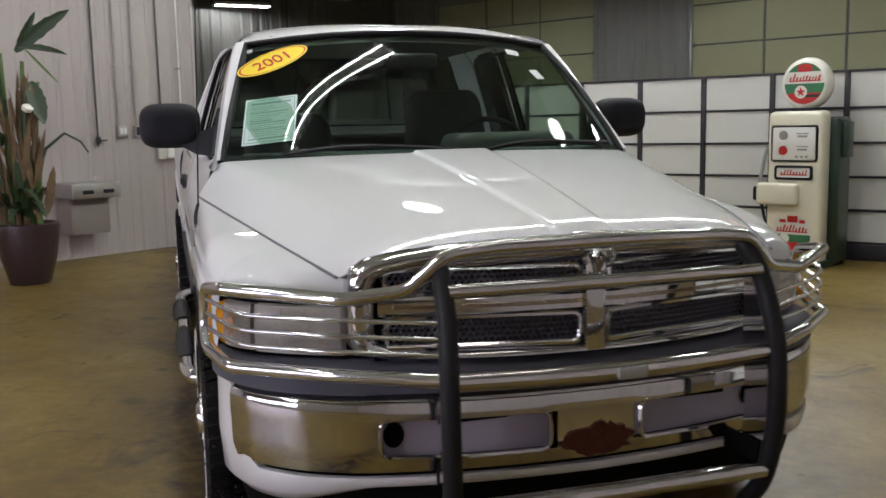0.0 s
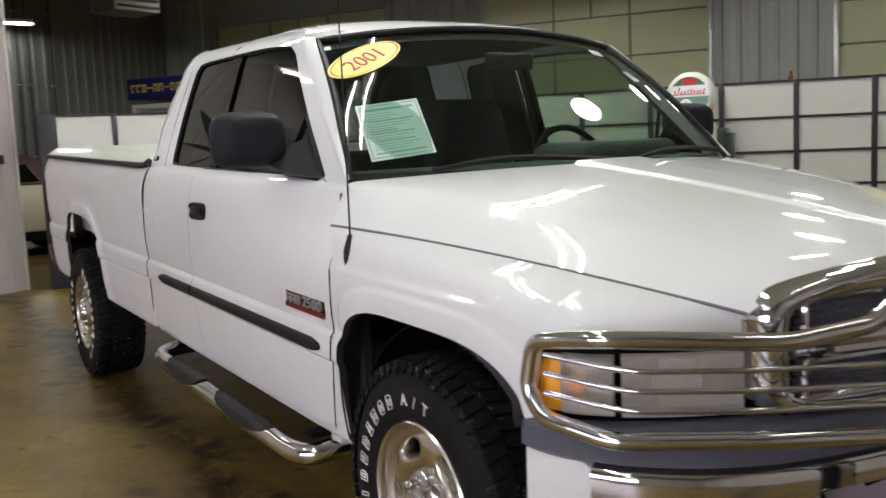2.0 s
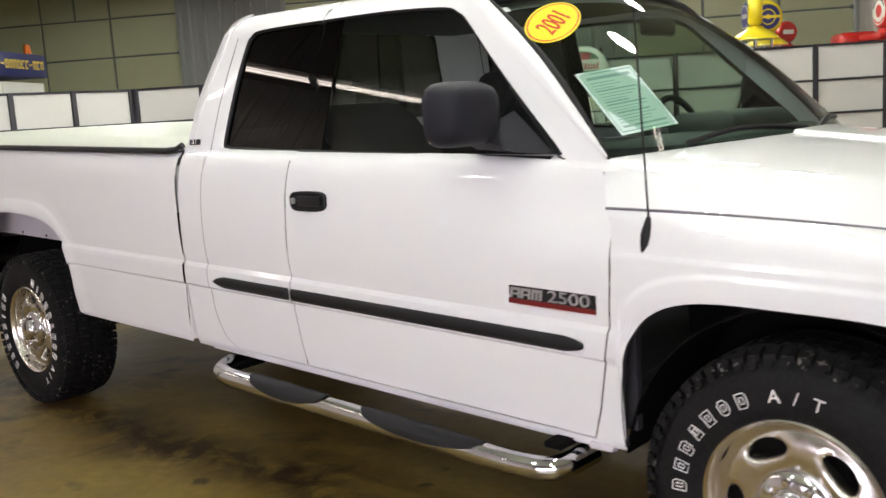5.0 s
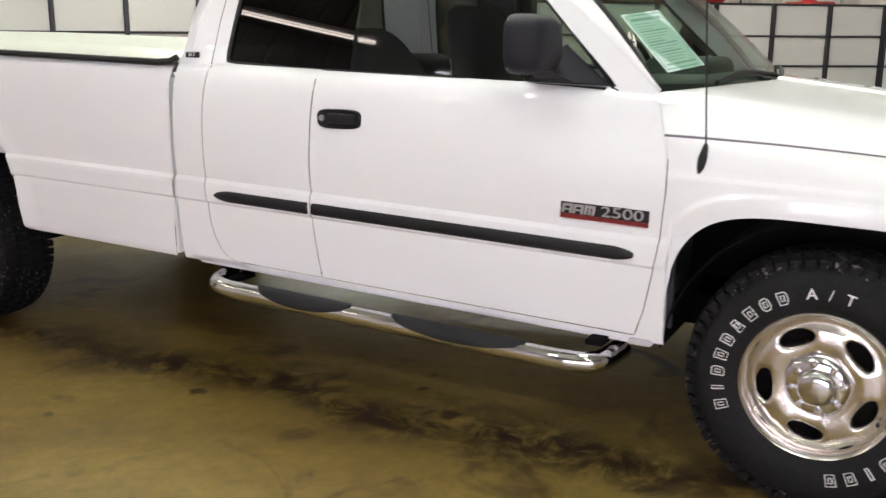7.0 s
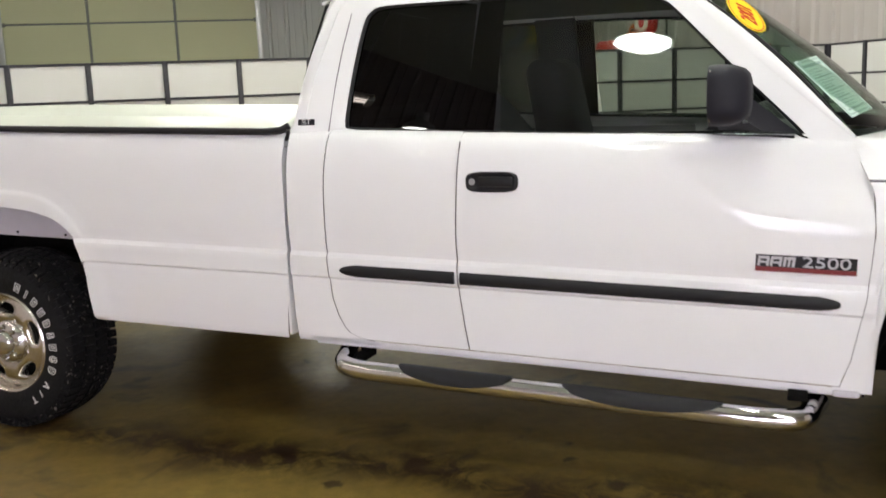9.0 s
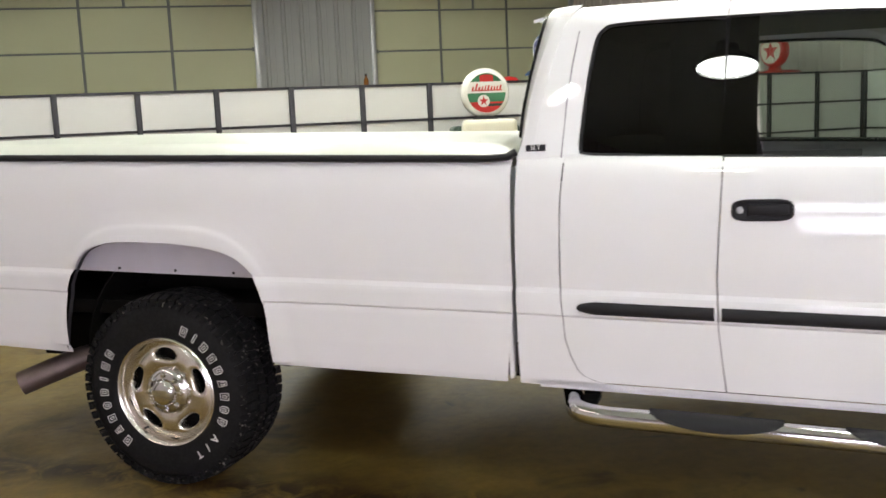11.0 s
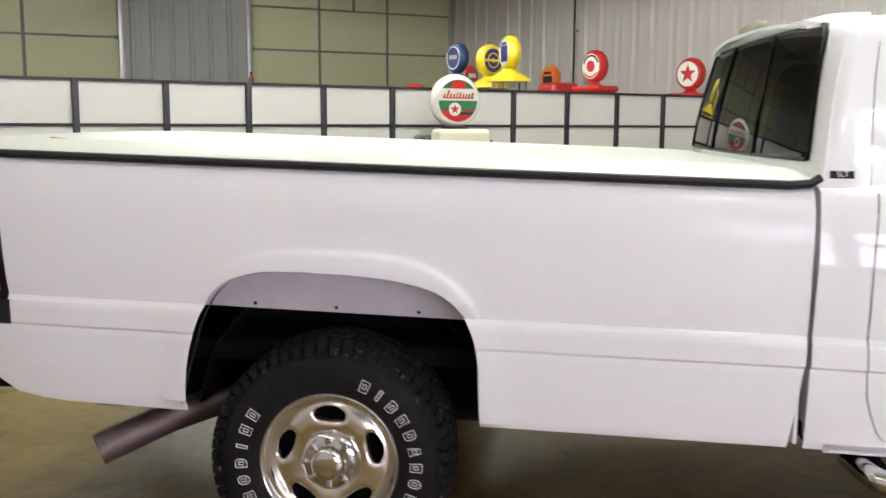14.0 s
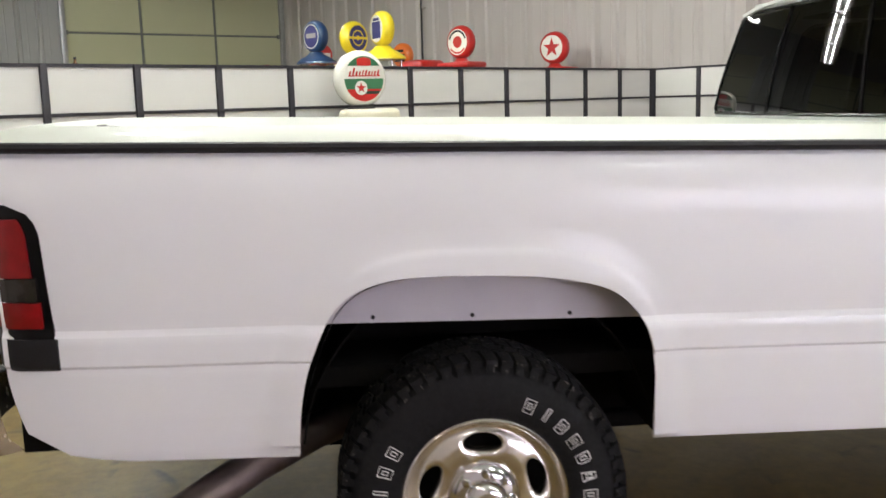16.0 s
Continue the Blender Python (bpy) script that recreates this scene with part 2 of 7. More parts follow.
M = {
    "floor": floor_material(),
    "paint": mat("white_car_paint", (0.822, 0.832, 0.838), 0.4, vary=0.006, scale=1.5, bump_scale=500, coat=1.0, spec=0.08),
    "paint_bed": mat("duller_white_box_paint", (0.822, 0.832, 0.838), 0.45, vary=0.012, scale=1.5, bump_scale=500, coat=0.9, spec=0.08, coat_rough=0.2),
    "chrome": mat("chrome_plate", (0.72, 0.72, 0.74), 0.07, 1.0, vary=0.05, scale=9),
    "dull_chrome": mat("worn_chrome", (0.44, 0.37, 0.28), 0.25, 1.0, vary=0.12, scale=7, bump=0.15, bump_scale=30),
    "alloy": mat("polished_alloy", (0.78, 0.75, 0.70), 0.2, 1.0, vary=0.06, scale=12, bump=0.05),
    "black": mat("black_plastic", (0.012, 0.012, 0.014), 0.5, bump=0.2, bump_scale=220, spec=0.3),
    "gloss_black": mat("gloss_black_trim", (0.004, 0.004, 0.005), 0.2, vary=0.1, spec=0.3),
    "grey_plastic": mat("dark_grey_plastic", (0.018, 0.018, 0.024), 0.6, bump=0.2, bump_scale=260, spec=0.2),
    "pad_grey": mat("grey_bumper_pad", (0.092, 0.096, 0.122), 0.6, bump=0.2, bump_scale=200),
    "rubber": mat("tyre_rubber", (0.0065, 0.0065, 0.0072), 0.7, vary=0.4, scale=18, bump=0.4, bump_scale=80, spec=0.25),
    "tread": dusty_rubber(),
    "under": mat("dusty_black_underbody_and_shade", (0.006, 0.0055, 0.005), 0.9, vary=0.4, scale=10, spec=0.08),
    "mesh_grey": mat("grey_black_mesh_plastic", (0.17, 0.17, 0.205), 0.45),
    "slot_white": mat("pale_slot_lining", (0.46, 0.42, 0.50), 0.5, vary=0.10),
    "inner_white": mat("dusty_inner_fender", (0.60, 0.58, 0.62), 0.6, vary=0.1, scale=8),
    "white_mark": mat("raised_white_lettering", (0.75, 0.74, 0.72), 0.6),
    "seam": mat("dark_gap_and_lip_shade", (0.03, 0.03, 0.035), 0.7),
    "jamb": mat("shaded_door_jamb", (0.30, 0.29, 0.31), 0.6),
    "hood_seam": mat("grey_hood_gap", (0.16, 0.155, 0.18), 0.7),
    "cover": mat("white_vinyl_bed_cover", (0.62, 0.64, 0.57), 0.4, vary=0.03, scale=3, coat=0.25, bump=0.05, bump_scale=40),
    "windshield": glass("windshield_glass", (0.52, 0.68, 0.575), 1.5),
    "clear": glass("clear_glass", (0.86, 0.9, 0.88)),
    "side_glass": glass("light_tinted_glass", (0.56, 0.62, 0.57), 1.5),
    "dark_glass": glass("dark_tinted_glass", (0.006, 0.006, 0.007), 1.5),
    "back_glass": glass("tinted_back_glass", (0.055, 0.059, 0.055), 1.5),
    "interior": mat("charcoal_cloth", (0.036, 0.038, 0.040), 0.9, bump=0.3, bump_scale=150),
    "dash": mat("grey_dashboard", (0.055, 0.065, 0.060), 0.6, bump=0.2),
    "lens_clear": mat("fluted_lamp_lens", (0.46, 0.43, 0.385), 0.35, 0.15, vary=0.3, scale=16, coat=0.5),
    "lens_amber": mat("amber_lens", (0.95, 0.40, 0.015), 0.15, vary=0.1, coat=1.0),
    # paler than the lens itself, so the flutes read as catching light
    "flute": mat("lit_lens_flute", (0.80, 0.77, 0.72), 0.25, 0.1, vary=0.1, coat=0.5),
    "lens_orange": mat("orange_tinted_lens", (0.80, 0.36, 0.16), 0.25, 0.2, vary=0.15, scale=20, coat=1.0),
    "lens_red": mat("red_tail_lens", (0.23, 0.004, 0.006), 0.3, vary=0.35, scale=25, coat=0.35),
    "brake_lens": mat("beige_brake_light_lens", (0.42, 0.38, 0.28), 0.25, coat=0.5),
    "lens_smoke": mat("dark_reverse_lens", (0.024, 0.020, 0.017), 0.2, coat=0.6),
    "rust": mat("rusted_steel", (0.095, 0.022, 0.008), 0.9, vary=0.95, scale=24, bump=0.8, bump_scale=60),
    "pipe": mat("heat_stained_steel", (0.17, 0.13, 0.12), 0.5, 0.75, vary=0.5, scale=11),
    "paper": mat("pale_green_paper", (0.62, 0.78, 0.72), 0.6, vary=0.03),
    "paper_ink": mat("printed_grey_green", (0.30, 0.44, 0.41), 0.7),
    "sticker_white": mat("pale_paper_sticker", (0.62, 0.66, 0.66), 0.5, vary=0.1, scale=30),
    "yellow": mat("yellow_sticker", (0.92, 0.70, 0.015), 0.4, vary=0.03),
    "red_ink": mat("red_sticker_ink", (0.62, 0.03, 0.02), 0.5),
    "badge_red": mat("red_badge_stripe", (0.175, 0.010, 0.010), 0.4),
    "badge_grey": mat("badge_silver", (0.45, 0.45, 0.46), 0.35, 0.6),
    "wall_white": mat("white_steel_siding", (0.445, 0.41, 0.39), 0.45, vary=0.04, scale=1.2, bump=0.05),
    "wall_grey": mat("grey_steel_siding", (0.336, 0.344, 0.336), 0.42, vary=0.08, scale=1.0, bump=0.05),
    "wall_dark": mat("dark_grey_steel_wall", (0.14, 0.135, 0.13), 0.5, vary=0.1, scale=1.0),
    # wall_white darkened for the dimmer light on the partition; unseen walls share it
    "wall_partition": mat("dimmed_white_siding", (0.355, 0.313, 0.300), 0.5, vary=0.07, scale=1.2, bump=0.05),
    "ceiling": mat("white_ceiling_liner", (0.56, 0.62, 0.52), 0.8, vary=0.05, scale=1),
    "door_cream": mat("cream_overhead_door", (0.50, 0.51, 0.33), 0.5, vary=0.03, scale=1.5, bump=0.08, bump_scale=120),
    "door_line": mat("grey_door_joint", (0.16, 0.17, 0.16), 0.5),
    "steel": mat("galvanised_steel", (0.45, 0.46, 0.46), 0.4, 0.8, vary=0.15, scale=14),
    "frame_black": mat("black_barrier_frame", (0.02, 0.018, 0.024), 0.55),
    "panel_white": mat("white_translucent_panel", (0.64, 0.63, 0.605), 0.5, vary=0.03, scale=1.3),
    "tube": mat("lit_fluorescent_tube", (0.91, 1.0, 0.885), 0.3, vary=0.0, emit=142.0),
    # output turned down to keep reflections and the partition from blowing out
    "tube_dim": mat("dimmed_fluorescent_tube", (1.0, 0.93, 0.82), 0.3, vary=0.0, emit=15.0),
    "bay_glow": mat("lit_high_bay_lens", (0.91, 1.0, 0.90), 0.3, vary=0.0, emit=58.0),
    "sky_glow": mat("overcast_sky_backdrop", (0.955, 0.895, 1.05), 1.0, vary=0.0, emit=9.8),
    # pan darkened so the tubes' light on it stays grey in reflections
    "pan_grey": mat("darkened_reflector_pan", (0.19, 0.175, 0.155), 0.6, vary=0.15, scale=6),
    "lamp_white": mat("white_lamp_housing", (0.75, 0.75, 0.74), 0.4),
}


# ---- building blocks ----
def thing(name, x, y, z, label, category, group="", rz=0.0):
    ob = new(name)
    ob.matrix_basis = pose(x, y, z, 0, 0, rz)
    ob.empty_display_size = 0.1
    return tagged(ob, label, category, group)


def part(name, bm, material, parent=None, label="", smooth=40, matrix=None):
    me = bpy.data.meshes.new(name)
    bmesh.ops.recalc_face_normals(bm, faces=bm.faces)
    bm.to_mesh(me)
    bm.free()
    me.materials.append(M[material] if isinstance(material, str) else material)
    if smooth:
        me.polygons.foreach_set("use_smooth", [True] * len(me.polygons))
        me.set_sharp_from_angle(angle=radians(smooth))
    ob = new(name, me)
    if parent:
        ob.parent = parent
    if matrix is not None:
        ob.matrix_basis = matrix
    if label:
        ob["label"] = label
    return ob


def structure(name, bm, material, matrix=None, label="", category="", smooth=30):
    return tagged(part(name, bm, material, None, label, smooth, matrix), label, category, kind="structure")


def box(bm, x0, x1, y0, y1, z0, z1, bevel=0.0, seg=2):
    vs = [bm.verts.new(p) for p in ((x0, y0, z0), (x1, y0, z0), (x1, y1, z0), (x0, y1, z0), (x0, y0, z1), (x1, y0, z1), (x1, y1, z1), (x0, y1, z1))]
    fs = [bm.faces.new([vs[i] for i in f]) for f in ((0, 3, 2, 1), (4, 5, 6, 7), (0, 1, 5, 4), (1, 2, 6, 5), (2, 3, 7, 6), (3, 0, 4, 7))]
    if bevel:
        es = list({e for f in fs for e in f.edges})
        bmesh.ops.bevel(bm, geom=es, offset=bevel, segments=seg, affect="EDGES", profile=0.5)
    return bm


def boxes(*rows, bevel=0.0):
    bm = bmesh.new()
    for r in rows:
        box(bm, *r, bevel=bevel)
    return bm


def tube(bm, pts, r, seg=12, cap=True, smooth_steps=0, squash=1.0):
    """A round bar along points; smooth_steps rounds the bends."""
    P = [Vector(p) for p in pts]
    if smooth_steps:
        out = []
        n = len(P)
        for i in range(n - 1):
            p0, p1, p2, p3 = P[max(i - 1, 0)], P[i], P[i + 1], P[min(i + 2, n - 1)]
            for k in range(smooth_steps):
                t = k / smooth_steps
                out.append(0.5 * ((2 * p1) + (p2 - p0) * t + (2 * p0 - 5 * p1 + 4 * p2 - p3) * t * t + (3 * p1 - p0 - 3 * p2 + p3) * t ** 3))
        P = out + [P[-1]]
    rings = []
    side = None
    for i, p in enumerate(P):
        d = (P[min(i + 1, len(P) - 1)] - P[max(i - 1, 0)]).normalized()
        if side is None:
            side = d.orthogonal().normalized()
        side = (side - d * side.dot(d)).normalized()
        up = d.cross(side)
        rr = r[i] if isinstance(r, (list, tuple)) else r
        rings.append([bm.verts.new(p + (side * math.cos(a) + up * math.sin(a) * squash) * rr) for a in [2 * math.pi * k / seg for k in range(seg)]])
    for a, b in zip(rings, rings[1:]):
        for k in range(seg):
            bm.faces.new((a[k], a[(k + 1) % seg], b[(k + 1) % seg], b[k]))
    if cap:
        bm.faces.new(rings[0][::-1])
        bm.faces.new(rings[-1])
    return bm


def rounded(pts, r, n=5):
    """The points of an open line with its corners rounded by radius r."""
    P = [Vector(p) for p in pts]
    out = [P[0]]
    for a, b, c in zip(P, P[1:], P[2:]):
        u, v = (a - b), (c - b)
        k = min(r, u.length * 0.45, v.length * 0.45)
        s, e = b + u.normalized() * k, b + v.normalized() * k
        for i in range(n + 1):
            t = i / n
            out.append(s * (1 - t) ** 2 + b * 2 * t * (1 - t) + e * t * t)
    return out + [P[-1]]


def loft(bm, rows, close=False):
    """Quads between rows of points; a row may come back to its start."""
    V = [[bm.verts.new(p) for p in r] for r in rows]
    for a, b in zip(V, V[1:]):
        n = len(a)
        for k in range(n if close else n - 1):
            q = (a[k], a[(k + 1) % n], b[(k + 1) % n], b[k])
            try:
                bm.faces.new(q)
            except ValueError:
                pass
    return V


def weld(bm, d=1e-4):
    bmesh.ops.remove_doubles(bm, verts=bm.verts, dist=d)
    bmesh.ops.dissolve_degenerate(bm, edges=bm.edges, dist=1e-5)
    return bm


def thicken(bm, d):
    """Gives a sheet thickness, away from its normals."""
    bmesh.ops.recalc_face_normals(bm, faces=bm.faces)
    bmesh.ops.solidify(bm, geom=bm.faces[:], thickness=d)
    return bm


def lathe(bm, profile, axis="z", seg=48, close=False):
    """Turns (radius, height) points round the axis."""
    rows = []
    for r, h in profile:
        row = []
        for k in range(seg):
            a = 2 * math.pi * k / seg
            c, s = r * math.cos(a), r * math.sin(a)
            row.append((c, s, h) if axis == "z" else (h, c, s) if axis == "x" else (c, h, s))
        rows.append(row)
    if close:
        rows.append(rows[0])
    loft(bm, rows, close=True)
    return weld(bm)


def lerp_table(table, x):
    return float(np.interp(x, [a for a, _ in table], [b for _, b in table]))


def words(text, size, material, parent, matrix, extrude=0.001, name="lettering"):
    cu = bpy.data.curves.new(name, "FONT")
    cu.body, cu.size, cu.extrude, cu.align_x, cu.align_y = text, size, extrude, "CENTER", "CENTER"
    tmp = bpy.data.objects.new(name, cu)
    scene.collection.objects.link(tmp)
    me = bpy.data.meshes.new_from_object(tmp.evaluated_get(bpy.context.evaluated_depsgraph_get()))
    bpy.data.objects.remove(tmp)
    bpy.data.curves.remove(cu)
    me.materials.clear()
    me.materials.append(M[material])
    ob = new(name, me)
    ob.parent, ob.matrix_basis = parent, matrix
    return ob


# ---- the hall ----
# room axes: a runs along the overhead-door wall from its corner, b into the hall
KX, KY = 16.64, 5.49
ROOM = Matrix(((-0.535, -0.845, 0, KX), (0.845, -0.535, 0, KY), (0, 0, 1, 0), (0, 0, 0, 1)))
HIGH = 5.6
A_END, B_END, A_PART, B_PART = 21.0, 24.6, 11.66, 13.1
B_DARK = 11.0


def floor_sheet():
    bm = bmesh.new()
    box(bm, -0.2, A_END + 0.2, -0.2, B_END + 0.2, -0.2, 0.0)
    return bm


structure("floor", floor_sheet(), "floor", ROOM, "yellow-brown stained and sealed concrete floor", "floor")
structure("ceiling", boxes((-0.2, A_END + 0.2, -0.2, B_END + 0.2, HIGH, HIGH + 0.2)), "ceiling", ROOM, "plain white insulated hall ceiling", "ceiling")


def ribbed(length, height, pitch=0.3, depth=0.03, rib=0.06):
    """Steel siding: flat sheet with raised ribs; runs along x, faces +y."""
    bm = bmesh.new()
    xs = [0.0]
    ys = [0.0]
    n = int(length / pitch)
    for i in range(n):
        c = (i + 0.5) * pitch
        for dx, d in ((-rib, 0), (-rib * 0.5, depth), (rib * 0.5, depth), (rib, 0)):
            xs.append(c + dx)
            ys.append(d)
        for dx in (pitch * 0.38, pitch * 0.42, pitch * 0.46):
            xs.append(c + dx)
            ys.append(0.006 if abs(dx - pitch * 0.42) < 1e-6 else 0)
    xs.append(length)
    ys.append(0.0)
    loft(bm, [[(x, y, 0) for x, y in zip(xs, ys)], [(x, y, height) for x, y in zip(xs, ys)]])
    loft(bm, [[(0, -0.15, 0), (length, -0.15, 0)], [(0, -0.15, height), (length, -0.15, height)]])
    return bm


DOORS = [(0.02, 4.46), (6.79, 11.83), (14.2, 19.28)]
DOOR_TOP = 4.55
prev = 0.0
for i, (d0, d1) in enumerate(DOORS + [(A_END, A_END)]):
    if d0 - prev > 0.15:
        structure("wall_doors_%d" % (i + 1), ribbed(d0 - prev, HIGH, 0.36, 0.05, 0.05), "wall_grey", ROOM @ pose(d0, 0, 0, 0, 0, 0) @ Matrix.Diagonal((-1, 1, 1, 1)),
                  "grey ribbed steel siding between overhead doors", "wall", smooth=20)
    if d1 > d0:
        structure("wall_over_door_%d" % (i + 1), boxes((d0, d1, -0.15, 0.0, DOOR_TOP, HIGH)), "wall_grey", ROOM, "grey steel wall above an overhead door", "wall")
    prev = d1
structure("wall_right", ribbed(B_DARK, HIGH, 0.44, 0.03, 0.07), "wall_white", ROOM @ pose(0, 0, 0, 0, 0, 90) @ Matrix.Diagonal((1, -1, 1, 1)), "off-white ribbed steel siding", "wall", smooth=20)
# unseen run of wall, its tone set by what the chrome should mirror
structure("wall_right_rear", ribbed(B_END - B_DARK, HIGH, 0.3), "wall_partition", ROOM @ pose(0, B_DARK, 0, 0, 0, 90) @ Matrix.Diagonal((1, -1, 1, 1)), "unseen white ribbed steel siding in a dimmed tone", "wall", smooth=20)
structure("wall_partition", ribbed(B_END - B_PART, HIGH, 0.3, 0.012, 0.03), "wall_partition", ROOM @ pose(A_PART, B_PART, 0, 0, 0, 90), "white ribbed steel partition wall", "wall", smooth=20)
structure("trim_partition_end", boxes((A_PART - 0.02, A_PART + 0.16, B_PART - 0.03, B_PART, 0, HIGH)), "wall_white", ROOM, "white corner trim at the end of the partition", "trim")
structure("wall_far", ribbed(B_END, HIGH, 0.3), "wall_dark", ROOM @ pose(A_END, 0, 0, 0, 0, 90), "dark grey ribbed steel siding", "wall", smooth=20)
# the rear wall has a row of low windows to the yard
WIN_A, WIN_W, WIN_Z = (4.3, 5.9, 7.5, 9.1), 1.45, (0.45, 2.5)
# unseen end wall, kept pale to bounce light onto the truck's side
structure("wall_rear_low", boxes((0, A_END, B_END, B_END + 0.15, 0, WIN_Z[0])), "wall_partition", ROOM, "unseen pale steel wall below a row of windows", "wall")
structure("wall_rear_high", boxes((0, A_END, B_END, B_END + 0.15, WIN_Z[1], HIGH)), "wall_partition", ROOM, "unseen pale steel wall above a row of windows", "wall")
prev = 0.0
for i, a in enumerate(WIN_A + (A_END,)):
    structure("wall_rear_pier_%d" % (i + 1), boxes((prev, a, B_END, B_END + 0.15, *WIN_Z)), "wall_partition", ROOM, "unseen pale pier between windows", "wall")
    prev = a + WIN_W
for i, a in enumerate(WIN_A):
    wo = tagged(new("window_%d" % (i + 1)), "plain window with a dark frame, daylight outside", "window", kind="structure")
    wo.matrix_basis = ROOM
    part("window_frame", boxes((a, a + 0.05, B_END + 0.03, B_END + 0.09, *WIN_Z), (a + WIN_W - 0.05, a + WIN_W, B_END + 0.03, B_END + 0.09, *WIN_Z),
                               (a + 0.05, a + WIN_W - 0.05, B_END + 0.03, B_END + 0.09, WIN_Z[0], WIN_Z[0] + 0.05), (a + 0.05, a + WIN_W - 0.05, B_END + 0.03, B_END + 0.09, WIN_Z[1] - 0.05, WIN_Z[1]),
                               (a + 0.05, a + WIN_W - 0.05, B_END + 0.03, B_END + 0.09, 1.36, 1.56)), "frame_black", wo, smooth=0)
    pn = part("pane", boxes((a + 0.05, a + WIN_W - 0.05, B_END + 0.055, B_END + 0.062, WIN_Z[0] + 0.05, WIN_Z[1] - 0.05)), "clear", wo, smooth=0)
    pn.visible_shadow = False
structure("backdrop", boxes((3.0, 14.0, B_END + 0.6, B_END + 0.65, 0.0, 3.1)), "sky_glow", ROOM, "pale overcast daylight outside the windows", "backdrop")


def overhead_door(n, d0, d1, rise=1.0):
    ob = tagged(new("door_%d" % n), "cream sectional overhead door with grey joints, shut", "overhead door", kind="structure")
    ob.matrix_basis = ROOM
    third = (d1 - d0) / 3
    rows = [(0.0, 0.55), (0.55, 1.26), (1.26, 2.12), (2.12, 2.98), (2.98, 3.84), (3.84, DOOR_TOP)]
    rows = [(z0 * rise, z1 * rise if z1 < DOOR_TOP else z1) for z0, z1 in rows]
    part("door_backing", boxes((d0, d1, -0.1, -0.03, 0, DOOR_TOP)), "door_line", ob)
    for k, (z0, z1) in enumerate(rows):
        for c in range(3):
            x0, x1 = d0 + c * third, d0 + (c + 1) * third
            cells = [(x0, x1)] if not (k == 5 and c == 1) else [(x0, (x0 + x1) / 2), ((x0 + x1) / 2, x1)]
            for p, q in cells:
                part("panel", boxes((p + 0.03, q - 0.03, -0.04, 0.0, z0 + 0.02, z1 - 0.02), bevel=0.006), "door_cream", ob, smooth=0)
    for x in (d0 + 0.03, d1 - 0.03):
        part("track", boxes((x - 0.05, x + 0.05, 0.01, 0.09, 0, DOOR_TOP + 0.1), bevel=0.01), "steel", ob)
    for k in range(1, 5):
        for x in (d0 + 0.09, d1 - 0.09):
            part("hinge", boxes((x - 0.04, x + 0.04, 0.0, 0.05, rows[k][0] - 0.04, rows[k][0] + 0.04), bevel=0.008), "door_line", ob)
    return ob


for i, (d0, d1) in enumerate(DOORS):
    overhead_door(i + 1, d0, d1, 0.962 if i == 0 else 1.0)


def strip_lamp(x, y, z, rz, length, tubes="tube", gap=0.085):
    """A twin-tube batten that hangs under the ceiling on two rods."""
    ob = thing("strip_light", x, y, z, "white twin-tube fluorescent strip light hung below the ceiling, lit", "ceiling light", "strip lights", rz)
    bm = bmesh.new()
    h = length / 2
    box(bm, -h, h, -0.05, 0.05, 0.028, 0.085, bevel=0.008)
    for sx in (-1, 1):
        box(bm, sx * h - 0.03, sx * h + 0.03, -0.11, 0.11, -0.03, 0.03, bevel=0.006)
    part("housing", bm, "lamp_white", ob)
    bm = bmesh.new()
    loft(bm, [[(x, -0.24, -0.012), (x, -0.06, 0.024), (x, 0.06, 0.024), (x, 0.24, -0.012)] for x in (-h, h)])
    part("reflector", thicken(bm, 0.003), "pan_grey", ob, "darkened folded reflector pan", smooth=20)
    for dy in (-gap, gap):
        part("fluorescent_tube", tube(bmesh.new(), [(-h + 0.03, dy, 0.0), (h - 0.03, dy, 0.0)], 0.015, 10), tubes, ob)
    for sx in (-0.8, 0.8):
        part("hanger_rod", tube(bmesh.new(), [(sx * h, 0, 0.05), (sx * h, 0, HIGH - z)], 0.006, 6), "steel", ob)
    return ob


def high_bay(x, y, z):
    ob = thing("high_bay_light", x, y, z, "round high-bay lamp with a spun metal shade, lit", "ceiling light", "high-bay lights")
    bm = bmesh.new()
    lathe(bm, [(0.24, 0.0), (0.235, 0.05), (0.17, 0.16), (0.09, 0.24), (0.085, 0.42), (0.0, 0.43)], seg=32)
    part("shade", thicken(bm, 0.004), "lamp_white", ob)
    bm = bmesh.new()
    lathe(bm, [(0.225, 0.02), (0.16, 0.0), (0.0, -0.012)], seg=32)
    part("lens", bm, "bay_glow", ob)
    part("hanger_rod", tube(bmesh.new(), [(0, 0, 0.42), (0, 0, HIGH - z)], 0.01, 6), "steel", ob)
    return ob


# first two hang in view; the other two are added, unseen, as side fill
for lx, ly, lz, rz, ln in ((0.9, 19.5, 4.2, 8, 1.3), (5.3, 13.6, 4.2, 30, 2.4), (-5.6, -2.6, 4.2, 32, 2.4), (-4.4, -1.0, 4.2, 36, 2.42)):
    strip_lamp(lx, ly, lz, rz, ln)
# the third strip is added, unseen, to brighten the hood
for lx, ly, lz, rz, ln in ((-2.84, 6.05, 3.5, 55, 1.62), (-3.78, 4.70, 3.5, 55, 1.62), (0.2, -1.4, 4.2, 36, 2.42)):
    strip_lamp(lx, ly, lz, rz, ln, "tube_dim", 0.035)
strip_lamp(-0.40, 1.28, 4.2, 40, 2.42)
